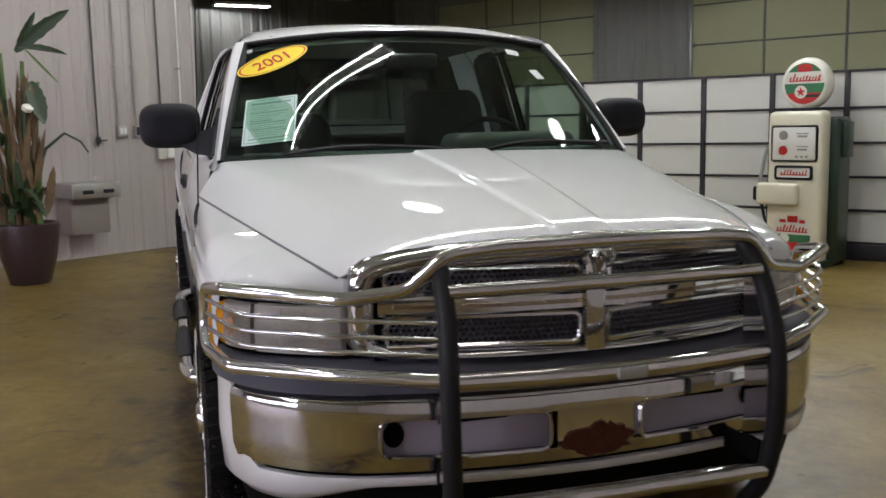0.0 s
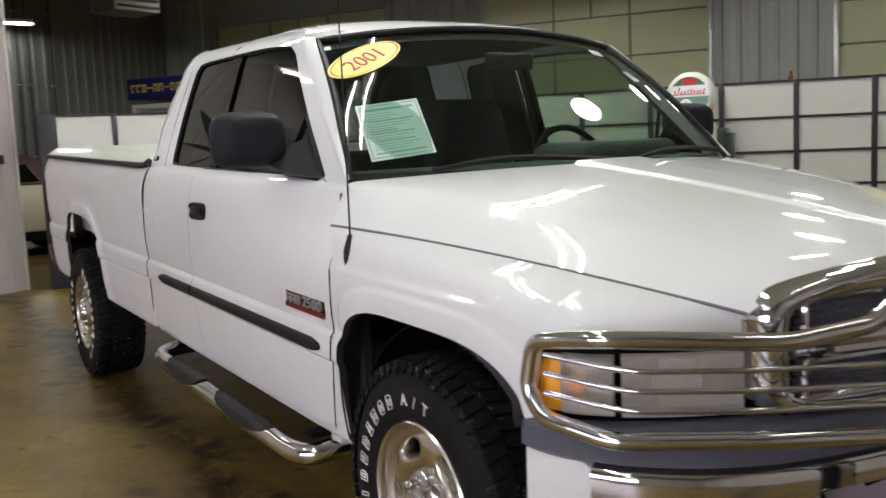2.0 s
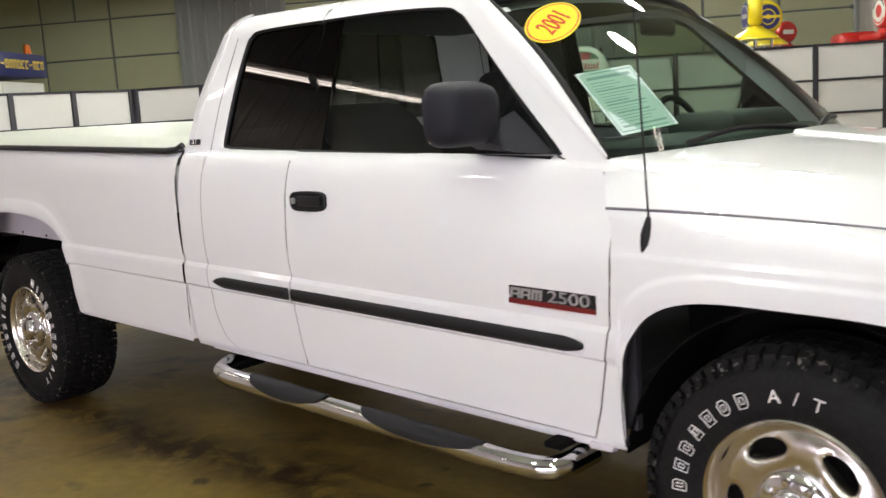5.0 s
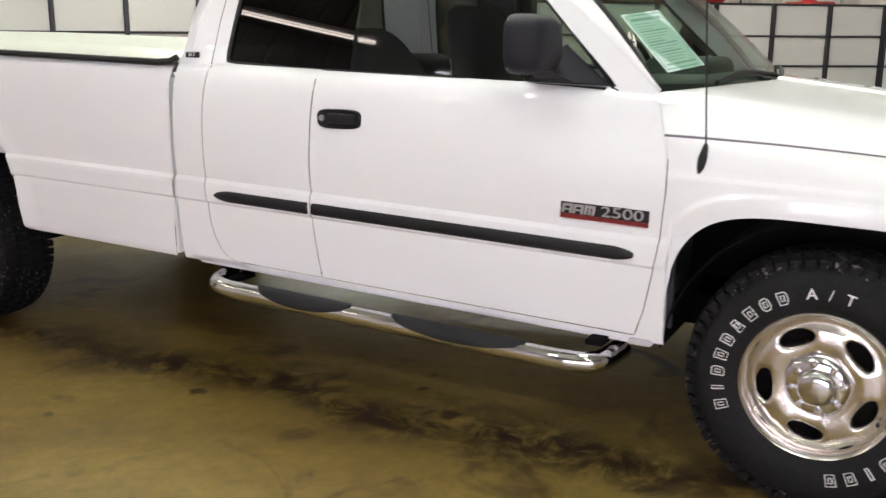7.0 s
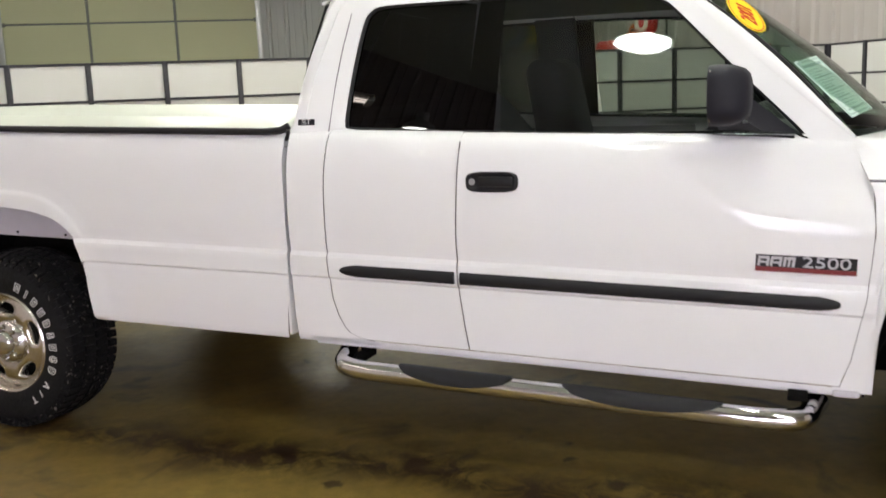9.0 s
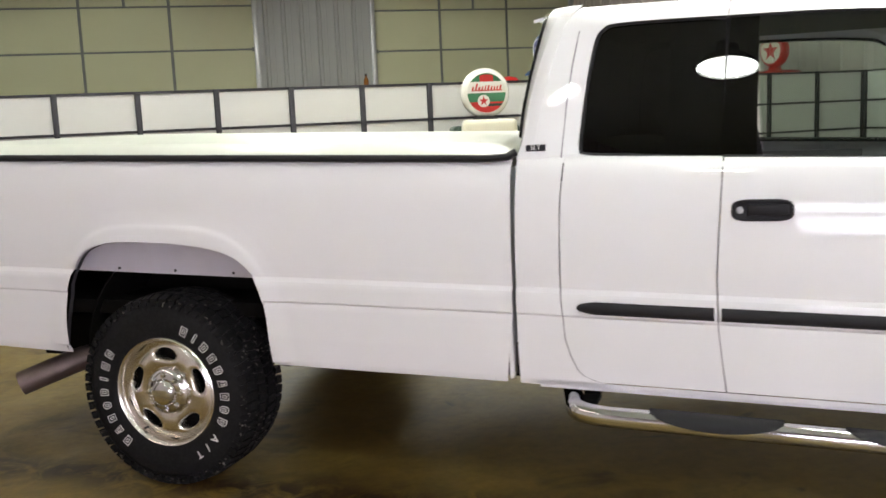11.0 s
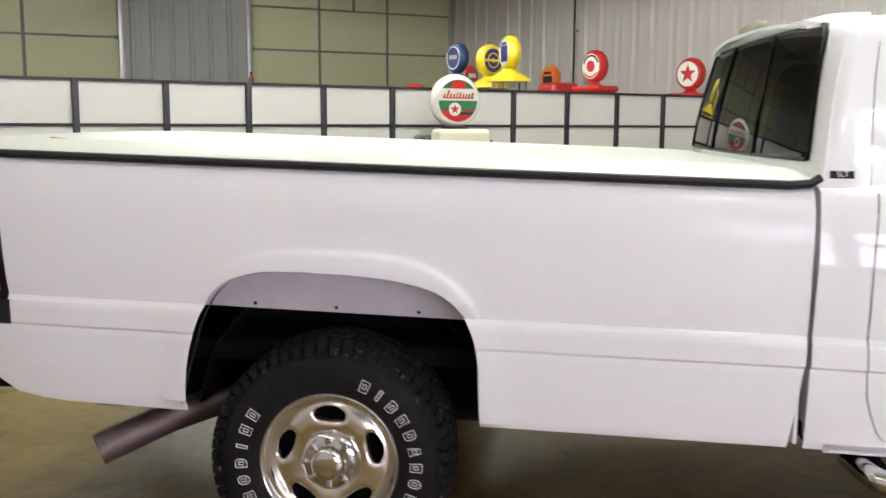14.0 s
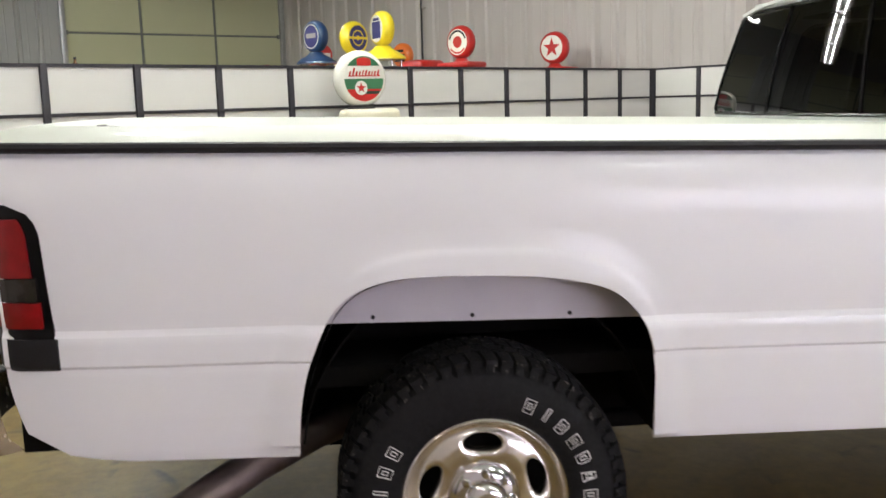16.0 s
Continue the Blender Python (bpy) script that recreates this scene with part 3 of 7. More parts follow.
for k in range(1, 6):
    strip_lamp(-0.8 + 2.02 * k, 1.6 + 1.48 * k, 4.2, 36, 2.42)
for hx, hy in ((-4.15, 1.82), (-6.6, 4.6), (2.8, 1.0), (4.85, 2.45), (6.7, 3.9), (9.8, 6.0), (1.1, 5.3), (-0.8, 6.4)):
    high_bay(hx, hy, 4.25)


# ---- the white panel barrier ----
PANEL_Z = 1.76


def barrier(x0, y0, x1, y1, n, label, first=True):
    """Free-standing wall of white panels in a black frame; n bays, five panels high."""
    length = math.hypot(x1 - x0, y1 - y0)
    ob = thing("panel_barrier", x0, y0, 0, label, "barrier", "", math.degrees(math.atan2(y1 - y0, x1 - x0)))
    w = length / n
    zs = [0.162, 0.468, 0.780, 1.098, 1.422, PANEL_Z]
    part("base_plinth", boxes((0, length, -0.04, 0.04, 0.0, 0.150), bevel=0.006), "frame_black", ob)
    for i in range(n + 1):
        if i == 0 and not first:
            continue
        part("post", boxes((i * w - 0.024, i * w + 0.024, -0.035, 0.035, 0.150, PANEL_Z + 0.012), bevel=0.004), "frame_black", ob)
    for i in range(n):
        for k in range(6):
            part("rail", boxes((i * w + 0.024, (i + 1) * w - 0.024, -0.02, 0.02, zs[k] - 0.012, zs[k] + 0.012)), "frame_black", ob, smooth=0)
        for k in range(5):
            part("panel", boxes((i * w + 0.026, (i + 1) * w - 0.026, -0.008, 0.008, zs[k] + 0.012, zs[k + 1] - 0.012)), "panel_white", ob, smooth=0)
    return ob


barrier(2.09, 7.87, 8.07, 0.50, 14, "free-standing barrier of white panels in a black frame")
barrier(-0.3, 8.13, 2.05, 7.92, 4, "short return of the white barrier with a heavy end post")
barrier(8.05, 0.45, 2.98, -2.76, 9, "return of the white barrier along the siding")
end_post = thing("barrier_end_post", -0.36, 8.14, 0, "heavy black end post of the white panel barrier", "post", "", -5)
part("post_box", boxes((-0.09, 0.06, -0.06, 0.06, 0, PANEL_Z + 0.02), bevel=0.005), "frame_black", end_post)
part("post_cap", boxes((-0.10, 0.07, -0.07, 0.07, PANEL_Z + 0.02, PANEL_Z + 0.03), bevel=0.004), "frame_black", end_post)


# ---- the pickup truck ----
CX = 0.015
truck = thing("pickup_truck", CX, 0, 0, "white extended-cab long-bed pickup with chrome grille guard, parked", "pickup truck")
RAKE = 0.029


def lev(y, z):
    """Height of a body line that is z high at the cab's rear; the body leans nose-down."""
    return z + RAKE * (y - 2.5)


SIDE = [(0.36, 0.80), (0.44, 0.905), (0.47, 0.925), (0.50, 0.938), (0.60, 0.953), (0.72, 0.9615), (0.737, 0.9606), (0.745, 0.9710), (0.80, 0.9735), (0.818, 0.9725), (0.834, 0.9594)]
SIDE += [(0.837 + 0.0183 * k, 0.972 - 0.37 * (0.837 + 0.0183 * k - 1.0) ** 2 - (0.0018 if k < 2 else 0.0)) for k in range(1, 20)]
SIDE += [(1.20, 0.954), (1.22, 0.9485), (1.235, 0.943), (1.25, 0.937), (1.265, 0.927), (1.275, 0.912), (1.283, 0.888)]
LEVELS = [0.44, 0.47, 0.50, 0.512, 0.53, 0.55, 0.60, 0.66, 0.72, 0.737, 0.746, 0.77, 0.80, 0.820, 0.836, 0.85, 0.88, 0.92, 0.97, 1.02, 1.07, 1.12, 1.16, 1.20, 1.225, 1.25, 1.262, 1.27, 1.276]

FINE = sorted({round(z, 4) for z in LEVELS + [1.283] + list(np.arange(0.56, 0.93, 0.018)) + list(np.arange(0.93, 1.10, 0.0065))})


def spline(pts, per):
    """Points along a smooth open curve."""
    P = [Vector((*p, 0)) for p in pts]
    n = len(P)
    out = []
    for i in range(n - 1):
        p0, p1, p2, p3 = P[max(0, i - 1)], P[i], P[i + 1], P[min(n - 1, i + 2)]
        for k in range(per):
            t = k / per
            q = 0.5 * ((2 * p1) + (p2 - p0) * t + (2 * p0 - 5 * p1 + 4 * p2 - p3) * t * t + (3 * p1 - p0 - 3 * p2 + p3) * t ** 3)
            out.append((q.x, q.y))
    return out + [(pts[-1][0], pts[-1][1])]


REAR_LINE = spline([(3.438, 0.36), (3.446, 0.618), (3.463, 0.742), (3.500, 0.835), (3.566, 0.898), (3.661, 0.930), (3.78, 0.945), (3.915, 0.950), (4.05, 0.949), (4.145, 0.940), (4.226, 0.914), (4.277, 0.874), (4.312, 0.820), (4.352, 0.722), (4.420, 0.50), (4.465, 0.36)], 4)


def arch_edge(y, yc, hw, z0, top, n=4.0):
    if yc > 1:
        return float(np.interp(y, [p for p, _ in REAR_LINE], [q for _, q in REAR_LINE]))
    u = min(1.0, abs((y - yc) / hw))
    return z0 + (top - z0) * (1 - u ** n) ** (1 / n)


def arch_near(y, z, yc, hw, z0, top, n=4.0):
    """How far out of the arch a point is, in its own measure: 1 on the edge."""
    if yc > 1:
        yc, hw, n = 3.905 + 0.03 * max(0.0, (0.9 - z) / 0.4), 0.455 + 0.03 * max(0.0, (0.9 - z) / 0.4), 3.4
    if z < z0:
        return abs((y - yc) / hw)
    return (abs((y - yc) / hw) ** n + abs((z - z0) / (top - z0)) ** n) ** (1 / n)


REAR = (3.9575, 0.5075, 0.36, 0.950)
FRONT = (-0.005, 0.470, 0.40, 0.945)


def drop(y):
    """The creases sink a little towards the tail."""
    return 0.013 * min(1.0, max(0.0, (y - 2.6) / 2.2))


def body_x(y, z):
    """Half width of the body side at a height of the level body."""
    z = z + drop(y) * min(1.0, max(0.0, (1.05 - z) / 0.15))
    x = lerp_table(SIDE, z)
    if y > 2.475 and 1.0 < z < 1.252:
        x = 0.972 - 0.02 * (z - 1.0) ** 2 - 2.1 * max(0.0, z - 1.13) ** 2
    for a in (REAR, FRONT):
        d = arch_near(y, z, *a) - 1.0
        if d < 0.22 and z > 0.5:
            f = min(1.0, max(0.0, (0.130 - d) / 0.035))
            g = min(1.0, max(0.0, (0.22 - d) / 0.20))
            up = min(1.0, max(0.0, (z - 0.80) / 0.14))
            if a is FRONT:
                fade = min(1.0, max(0.0, (0.50 - y) / 0.10))
                f, g = f * fade, g * fade
            x += 0.0055 * f * f * (3 - 2 * f) * up + 0.012 * g * g * (3 - 2 * g)
    x -= 0.052 * min(1.0, max(0.0, (1.1 - y) / 0.6)) * min(1.0, max(0.0, (z - 1.03) / 0.12))
    if y > 4.9:
        x -= 0.55 * max(0.0, y - 4.9) ** 2 + 0.0
    return x


def stations(y0, y1, arch=None, step=0.08):
    ys = list(np.linspace(y0, y1, max(2, int(abs(y1 - y0) / step) + 1)))
    if arch:
        yc, hw, z0, top = arch
        ys += [p for p, _ in REAR_LINE] if yc > 1 else []
        ys += list(np.linspace(yc - hw - 0.16, yc + hw + 0.16, 96))
        ys += [yc + hw * math.copysign(abs(math.sin(a)) ** 0.5, math.sin(a)) for a in np.linspace(-math.pi / 2, math.pi / 2, 41)]
    return sorted({round(v, 4) for v in ys if y0 - 1e-6 <= v <= y1 + 1e-6})


def side_skin(sign, y0, y1, zlow, ztop, arch=None, edge0=None, edge1=None):
    """A body side between two ends, from its lower edge (or the wheel arch) up. edge0/edge1 give the end's y at a height."""
    bm = bmesh.new()
    rows = []
    for y in stations(y0, y1, arch):
        lo = zlow(y)
        if arch and abs(y - arch[0]) < arch[1]:
            lo = max(lo, arch_edge(y, *arch))
        hi = ztop(y)
        row = []
        for z in FINE if arch else LEVELS + [1.283]:
            zz = min(max(z - drop(y) * min(1.0, max(0.0, (1.05 - z) / 0.15)), lo), hi)
            f = (y - y0) / (y1 - y0)
            yy = y
            if edge0:
                yy += (edge0(zz) - y0) * (1 - f)
            if edge1:
                yy += (edge1(zz) - y1) * f
            row.append((sign * body_x(yy, zz), yy, lev(yy, zz)))
        rows.append(row)
    loft(bm, rows)
    return weld(bm, 4e-4)


def arch_lip(sign, arch, depth=0.022, below=0.47):
    bm = bmesh.new()
    yc, hw, z0, top = arch
    a, b = [], []
    for t in np.linspace(-math.pi / 2 if yc > 1 else -1.02, math.pi / 2, 49):
        y = yc + hw * math.copysign(abs(math.sin(t)) ** 0.5, math.sin(t))
        z = max(below, arch_edge(y, *arch))
        x = body_x(y, z)
        a.append((sign * x, y, lev(y, z)))
        b.append((sign * (x - depth), y, lev(y, z)))
    loft(bm, [a, b])
    return weld(bm)


SIDES = ((-1, "passenger"), (1, "driver"))
# pickup box
bed = part("pickup_box", boxes((-0.80, 0.80, 2.53, 5.02, 0.66, 0.72), bevel=0.005), "under", truck)
part("box_front", boxes((-0.90, 0.90, 2.512, 2.535, 0.60, 1.24), bevel=0.005), "paint", bed)
for sg, _ in SIDES:
    part("cab_rear_flange", boxes((sg * 0.895 - 0.035, sg * 0.895 + 0.035, 2.452, 2.464, 0.50, 1.24), bevel=0.004), "paint", truck)
    side = part("bed_side", side_skin(sg, 2.50, 5.10, lambda y: lerp_table([(2.5, 0.484), (3.4, 0.480), (4.4, 0.462), (4.85, 0.466), (5.0, 0.482), (5.07, 0.515), (5.1, 0.55)], y), lambda y: 1.27, REAR,
                                      edge0=lambda z: 2.484 + 0.03 * max(0, (0.75 - z) / 0.25) + 0.01 * (1.27 - z), edge1=lambda z: 5.125 - 0.045 * max(0.0, (0.72 - z) / 0.2) ** 1.6), "paint_bed", truck, smooth=24)
    # lip of the white panel, coloured dark for the shade inside the arch
    part("arch_lip", arch_lip(sg, REAR), "seam", side)
    bm = bmesh.new()
    loft(bm, [[(sg * 0.84, y, lev(y, z)) for y in (3.30, 4.50)] for z in (0.80, 1.24)])
    part("inner_fender", thicken(bm, 0.004), "inner_white", side, "dusty white inner fender above a black frame rail")
    for yb in (3.66, 3.93, 4.2):
        part("bolt", lathe(bmesh.new(), [(0.006, 0), (0.006, 0.004), (0, 0.005)], "x", 8), "black", side, matrix=pose(sg * 0.85, yb, lev(yb, 0.816)))
    part("front_flange", boxes((sg * 0.918 - 0.032, sg * 0.918 + 0.032, 2.497, 2.512, 0.50, 1.22), bevel=0.006), "paint", side)

bm = bmesh.new()
rows = []
for k in range(13):
    z = 0.56 + (1.26 - 0.56) * k / 12
    rows.append([(x, 5.10 + 0.015 * math.sin(math.pi * k / 12) - 0.02 * (x / 0.78) ** 2, lev(5.1, z)) for x in np.linspace(-0.79, 0.79, 9)])
loft(bm, rows)
part("tailgate", thicken(bm, 0.03), "paint", truck)

# cover over the box
bm = bmesh.new()
rows = []
nx = 25
for y in [2.47, 2.49, 2.53, 2.7] + list(np.linspace(2.9, 4.9, 12)) + [5.05, 5.11, 5.135, 5.145]:
    e = min(1.0, max(0.0, min((y - 2.47) / 0.09, (5.145 - y) / 0.10)))
    h = 0.045 * math.sqrt(max(0.0, 1 - (1 - e) ** 2))
    row = []
    for k in range(nx):
        u = -1 + 2 * k / (nx - 1)
        w = 0.938 - 0.02 * max(0, (y - 4.9) / 0.25)
        x = w * math.copysign(abs(u) ** 0.75, u)
        edge = min(1.0, (w - abs(x)) / 0.05)
        yf = y + (0.075 + 0.045 * u - 0.0 * x) * max(0.0, 1 - (y - 2.47) / 0.5) * (1 - abs(u) ** 6)
        row.append((x, yf, lev(y, 1.282) + h * math.sqrt(max(0.0, 1 - (1 - edge) ** 2)) + 0.008 * (1 - u * u) * e))
    rows.append(row)
loft(bm, rows)
cover = part("bed_cover", weld(bm), "cover", truck, "white bed cover with a black edge seal")
for sg, _ in SIDES:
    pts = [(sg * 0.925, 2.468, lev(2.468, 1.300)), (sg * 0.936, 2.50, lev(2.5, 1.282))] + [(sg * 0.945, y, lev(y, 1.277)) for y in np.linspace(2.56, 4.95, 10)] + [(sg * 0.93, 5.09, lev(5.09, 1.277))]
    part("edge_seal", tube(bmesh.new(), pts, 0.0135, 8), "black", cover)
part("edge_seal", tube(bmesh.new(), [(-0.93, 5.10, lev(5.1, 1.277)), (0.93, 5.10, lev(5.1, 1.277))], 0.0135, 8), "black", cover)

latch = part("cover_latch", boxes((-0.878, -0.852, 4.815, 4.855, lev(4.83, 1.300), lev(4.83, 1.331)), bevel=0.006), "badge_grey", cover, "small steel cover latch")
part("latch_lever", boxes((-0.875, -0.855, 4.845, 4.870, lev(4.83, 1.327), lev(4.83, 1.334)), bevel=0.003), "steel", latch)

# cab: lower sides, doors, greenhouse
def cut_rear(z):
    """y of the rear door's rear edge at a height."""
    return lerp_table([(0.505, 2.14), (0.508, 2.19), (0.515, 2.225), (0.53, 2.252), (0.56, 2.278), (0.65, 2.308), (0.85, 2.320), (1.1, 2.316), (1.29, 2.302)], z)


def cut_mid(z):
    return lerp_table([(0.50, 1.778), (0.72, 1.802), (0.9, 1.807), (1.29, 1.787)], z)


def cut_front(z):
    return lerp_table([(0.46, 0.575), (0.6, 0.53), (0.8, 0.492), (1.0, 0.475), (1.13, 0.483), (1.20, 0.51), (1.29, 0.56)], z)


G = 0.0022
for sg, _ in SIDES:
    part("cab_corner", side_skin(sg, 2.31, 2.452, lambda y: 0.484, lambda y: 1.283, edge0=lambda z: cut_rear(z) + G, edge1=lambda z: 2.470 + 0.006 * math.sin(z * 3)), "paint", truck, smooth=24)
    sill = part("rocker_sill", side_skin(sg, 0.50, 2.42, lambda y: 0.486, lambda y: 0.507 - G), "paint", truck, smooth=50)
    part("sill_flange", boxes((sg * 0.91 - 0.004, sg * 0.91 + 0.004, -0.95, 0.95, -0.012, 0.012)), "paint", sill, matrix=Matrix.Translation((0, 1.46, lev(1.46, 0.482))) @ Matrix.Rotation(RAKE, 4, "X"))
    rear_door = part("rear_door", side_skin(sg, 1.79, 2.31, lambda y: 0.508, lambda y: 1.283, edge0=lambda z: cut_mid(z) + G, edge1=lambda z: cut_rear(z) - G), "paint", truck, smooth=24)
    front_door = part("front_door", side_skin(sg, 0.50, 1.79, lambda y: 0.508, lambda y: 1.283 if y > 0.62 else 1.25, edge0=lambda z: cut_front(z) + 0.0012, edge1=lambda z: cut_mid(z) - G), "paint", truck, smooth=24)
    # dark backing behind the gaps
    part("door_jamb", boxes((sg * 0.895 - 0.02, sg * 0.895 + 0.02, 1.2, 2.46, 0.50, 1.19)), "jamb", truck)
    part("hinge_pillar", boxes((sg * 0.865 - 0.012, sg * 0.865 + 0.012, 0.46, 0.62, 0.47, 1.06)), "seam", truck)
    # side moulding
    for nm, par, ya, yb in (("side_moulding", front_door, 0.565, 1.792), ("side_moulding", rear_door, 1.815, 2.262)):
        bm = bmesh.new()
        rows = []
        for y in [ya, ya + 0.01, ya + 0.03, ya + 0.06] + list(np.linspace(ya + 0.1, yb - 0.1, 8)) + [yb - 0.06, yb - 0.03, yb - 0.01, yb]:
            taper = 1.0
            if par is front_door:
                taper = min(1.0, 0.25 + math.sqrt(max(0, (y - ya) / 0.06)) * 0.75)
            else:
                taper = min(1.0, 0.25 + math.sqrt(max(0, (yb - y) / 0.06)) * 0.75)
            zc, h = 0.775, 0.021 * taper
            xb = body_x(y, zc) + 0.001
            rows.append([(sg * (xb - 0.012), y, lev(y, zc + h * 1.1)), (sg * (xb + 0.007), y, lev(y, zc + h)), (sg * (xb + 0.013), y, lev(y, zc + h * 0.4)), (sg * (xb + 0.013), y, lev(y, zc - h * 0.4)), (sg * (xb + 0.006), y, lev(y, zc - h)), (sg * (xb - 0.012), y, lev(y, zc - h * 1.1))])
        V = loft(bm, rows)
        bm.faces.new(V[0])
        bm.faces.new(V[-1])
        part(nm, bm, "black", par, "black rubbing strip with a rounded end", smooth=60)
    # pull handle
    hx = body_x(1.67, 1.115)
    bm = bmesh.new()
    ring = [(1.668 + 0.093 * math.copysign(abs(math.cos(a)) ** 0.45, math.cos(a)), 1.117 + 0.035 * math.copysign(abs(math.sin(a)) ** 0.6, math.sin(a))) for a in np.linspace(0, 2 * math.pi, 36, endpoint=False)]
    cen = (1.668, 1.117)
    rows = []
    for f, o in ((1.0, -0.006), (1.0, 0.007), (0.96, 0.011), (0.88, 0.011), (0.80, 0.005), (0.3, 0.003), (0.0, 0.003)):
        rows.append([(sg * (hx + o), cen[0] + (p - cen[0]) * f, lev(1.668, cen[1] + (q - cen[1]) * f)) for p, q in ring])
    loft(bm, rows, close=True)
    hd = part("door_handle", weld(bm), "black", front_door, "black pull handle in a rounded recess", smooth=50)
    part("pull_bar", boxes((sg * (hx + 0.014) - 0.006, sg * (hx + 0.014) + 0.006, 1.590, 1.712, lev(1.67, 1.102), lev(1.67, 1.136)), bevel=0.005), "black", hd)
    part("key_lock", lathe(bmesh.new(), [(0.011, 0), (0.011, 0.006), (0.006, 0.007), (0, 0.005)], "x", 16), "steel", hd, matrix=pose(sg * (hx + 0.010), 1.736, lev(1.736, 1.117)) @ Matrix.Diagonal((sg, 1, 1, 1)))

# greenhouse: one ring a side between its outline and the window opening
def gx(y, z):
    """Half width of the upper cab at a height (true heights)."""
    z = z - RAKE * (y - 1.6)
    if 1.235 < z < 1.715:
        x = 0.890 - 0.2673 * (z - 1.235) - 0.102 * (z - 1.235) ** 2
    else:
        x = lerp_table([(1.18, 0.925), (1.215, 0.912), (1.235, 0.890), (1.715, 0.738), (1.745, 0.712), (1.77, 0.672), (1.788, 0.62)], z)
    x -= 0.05 * min(0.5, max(0.0, 1.0 - y))
    return x + 0.030 * min(1.0, max(0.0, (y - 2.27) / 0.12)) * min(1.0, max(0.25, (1.72 - z) / 0.3))


WIN_IN = [(0.715, 1.217), (1.20, 1.235), (1.795, 1.257), (2.10, 1.272), (2.235, 1.279), (2.257, 1.30), (2.253, 1.38), (2.238, 1.52), (2.216, 1.655), (2.190, 1.702), (2.12, 1.720), (1.78, 1.719), (1.45, 1.714), (1.20, 1.697), (1.13, 1.673), (1.08, 1.635), (0.90, 1.45), (0.702, 1.255), (0.692, 1.230)]
WIN_OUT = [(0.520, 1.185), (1.20, 1.208), (1.795, 1.228), (2.10, 1.245), (2.30, 1.255), (2.462, 1.262), (2.452, 1.33), (2.425, 1.50), (2.388, 1.65), (2.345, 1.74), (2.27, 1.788), (1.80, 1.790), (1.45, 1.782), (1.25, 1.768), (1.165, 1.750), (1.072, 1.708), (0.832, 1.475), (0.582, 1.255), (0.535, 1.214)]


def smooth_loop(pts, per=4):
    P = [Vector((*p, 0)) for p in pts]
    n = len(P)
    out = []
    for i in range(n):
        p0, p1, p2, p3 = P[i - 1], P[i], P[(i + 1) % n], P[(i + 2) % n]
        for k in range(per):
            t = k / per
            q = 0.5 * ((2 * p1) + (p2 - p0) * t + (2 * p0 - 5 * p1 + 4 * p2 - p3) * t * t + (3 * p1 - p0 - 3 * p2 + p3) * t ** 3)
            out.append((q.x, q.y))
    return out


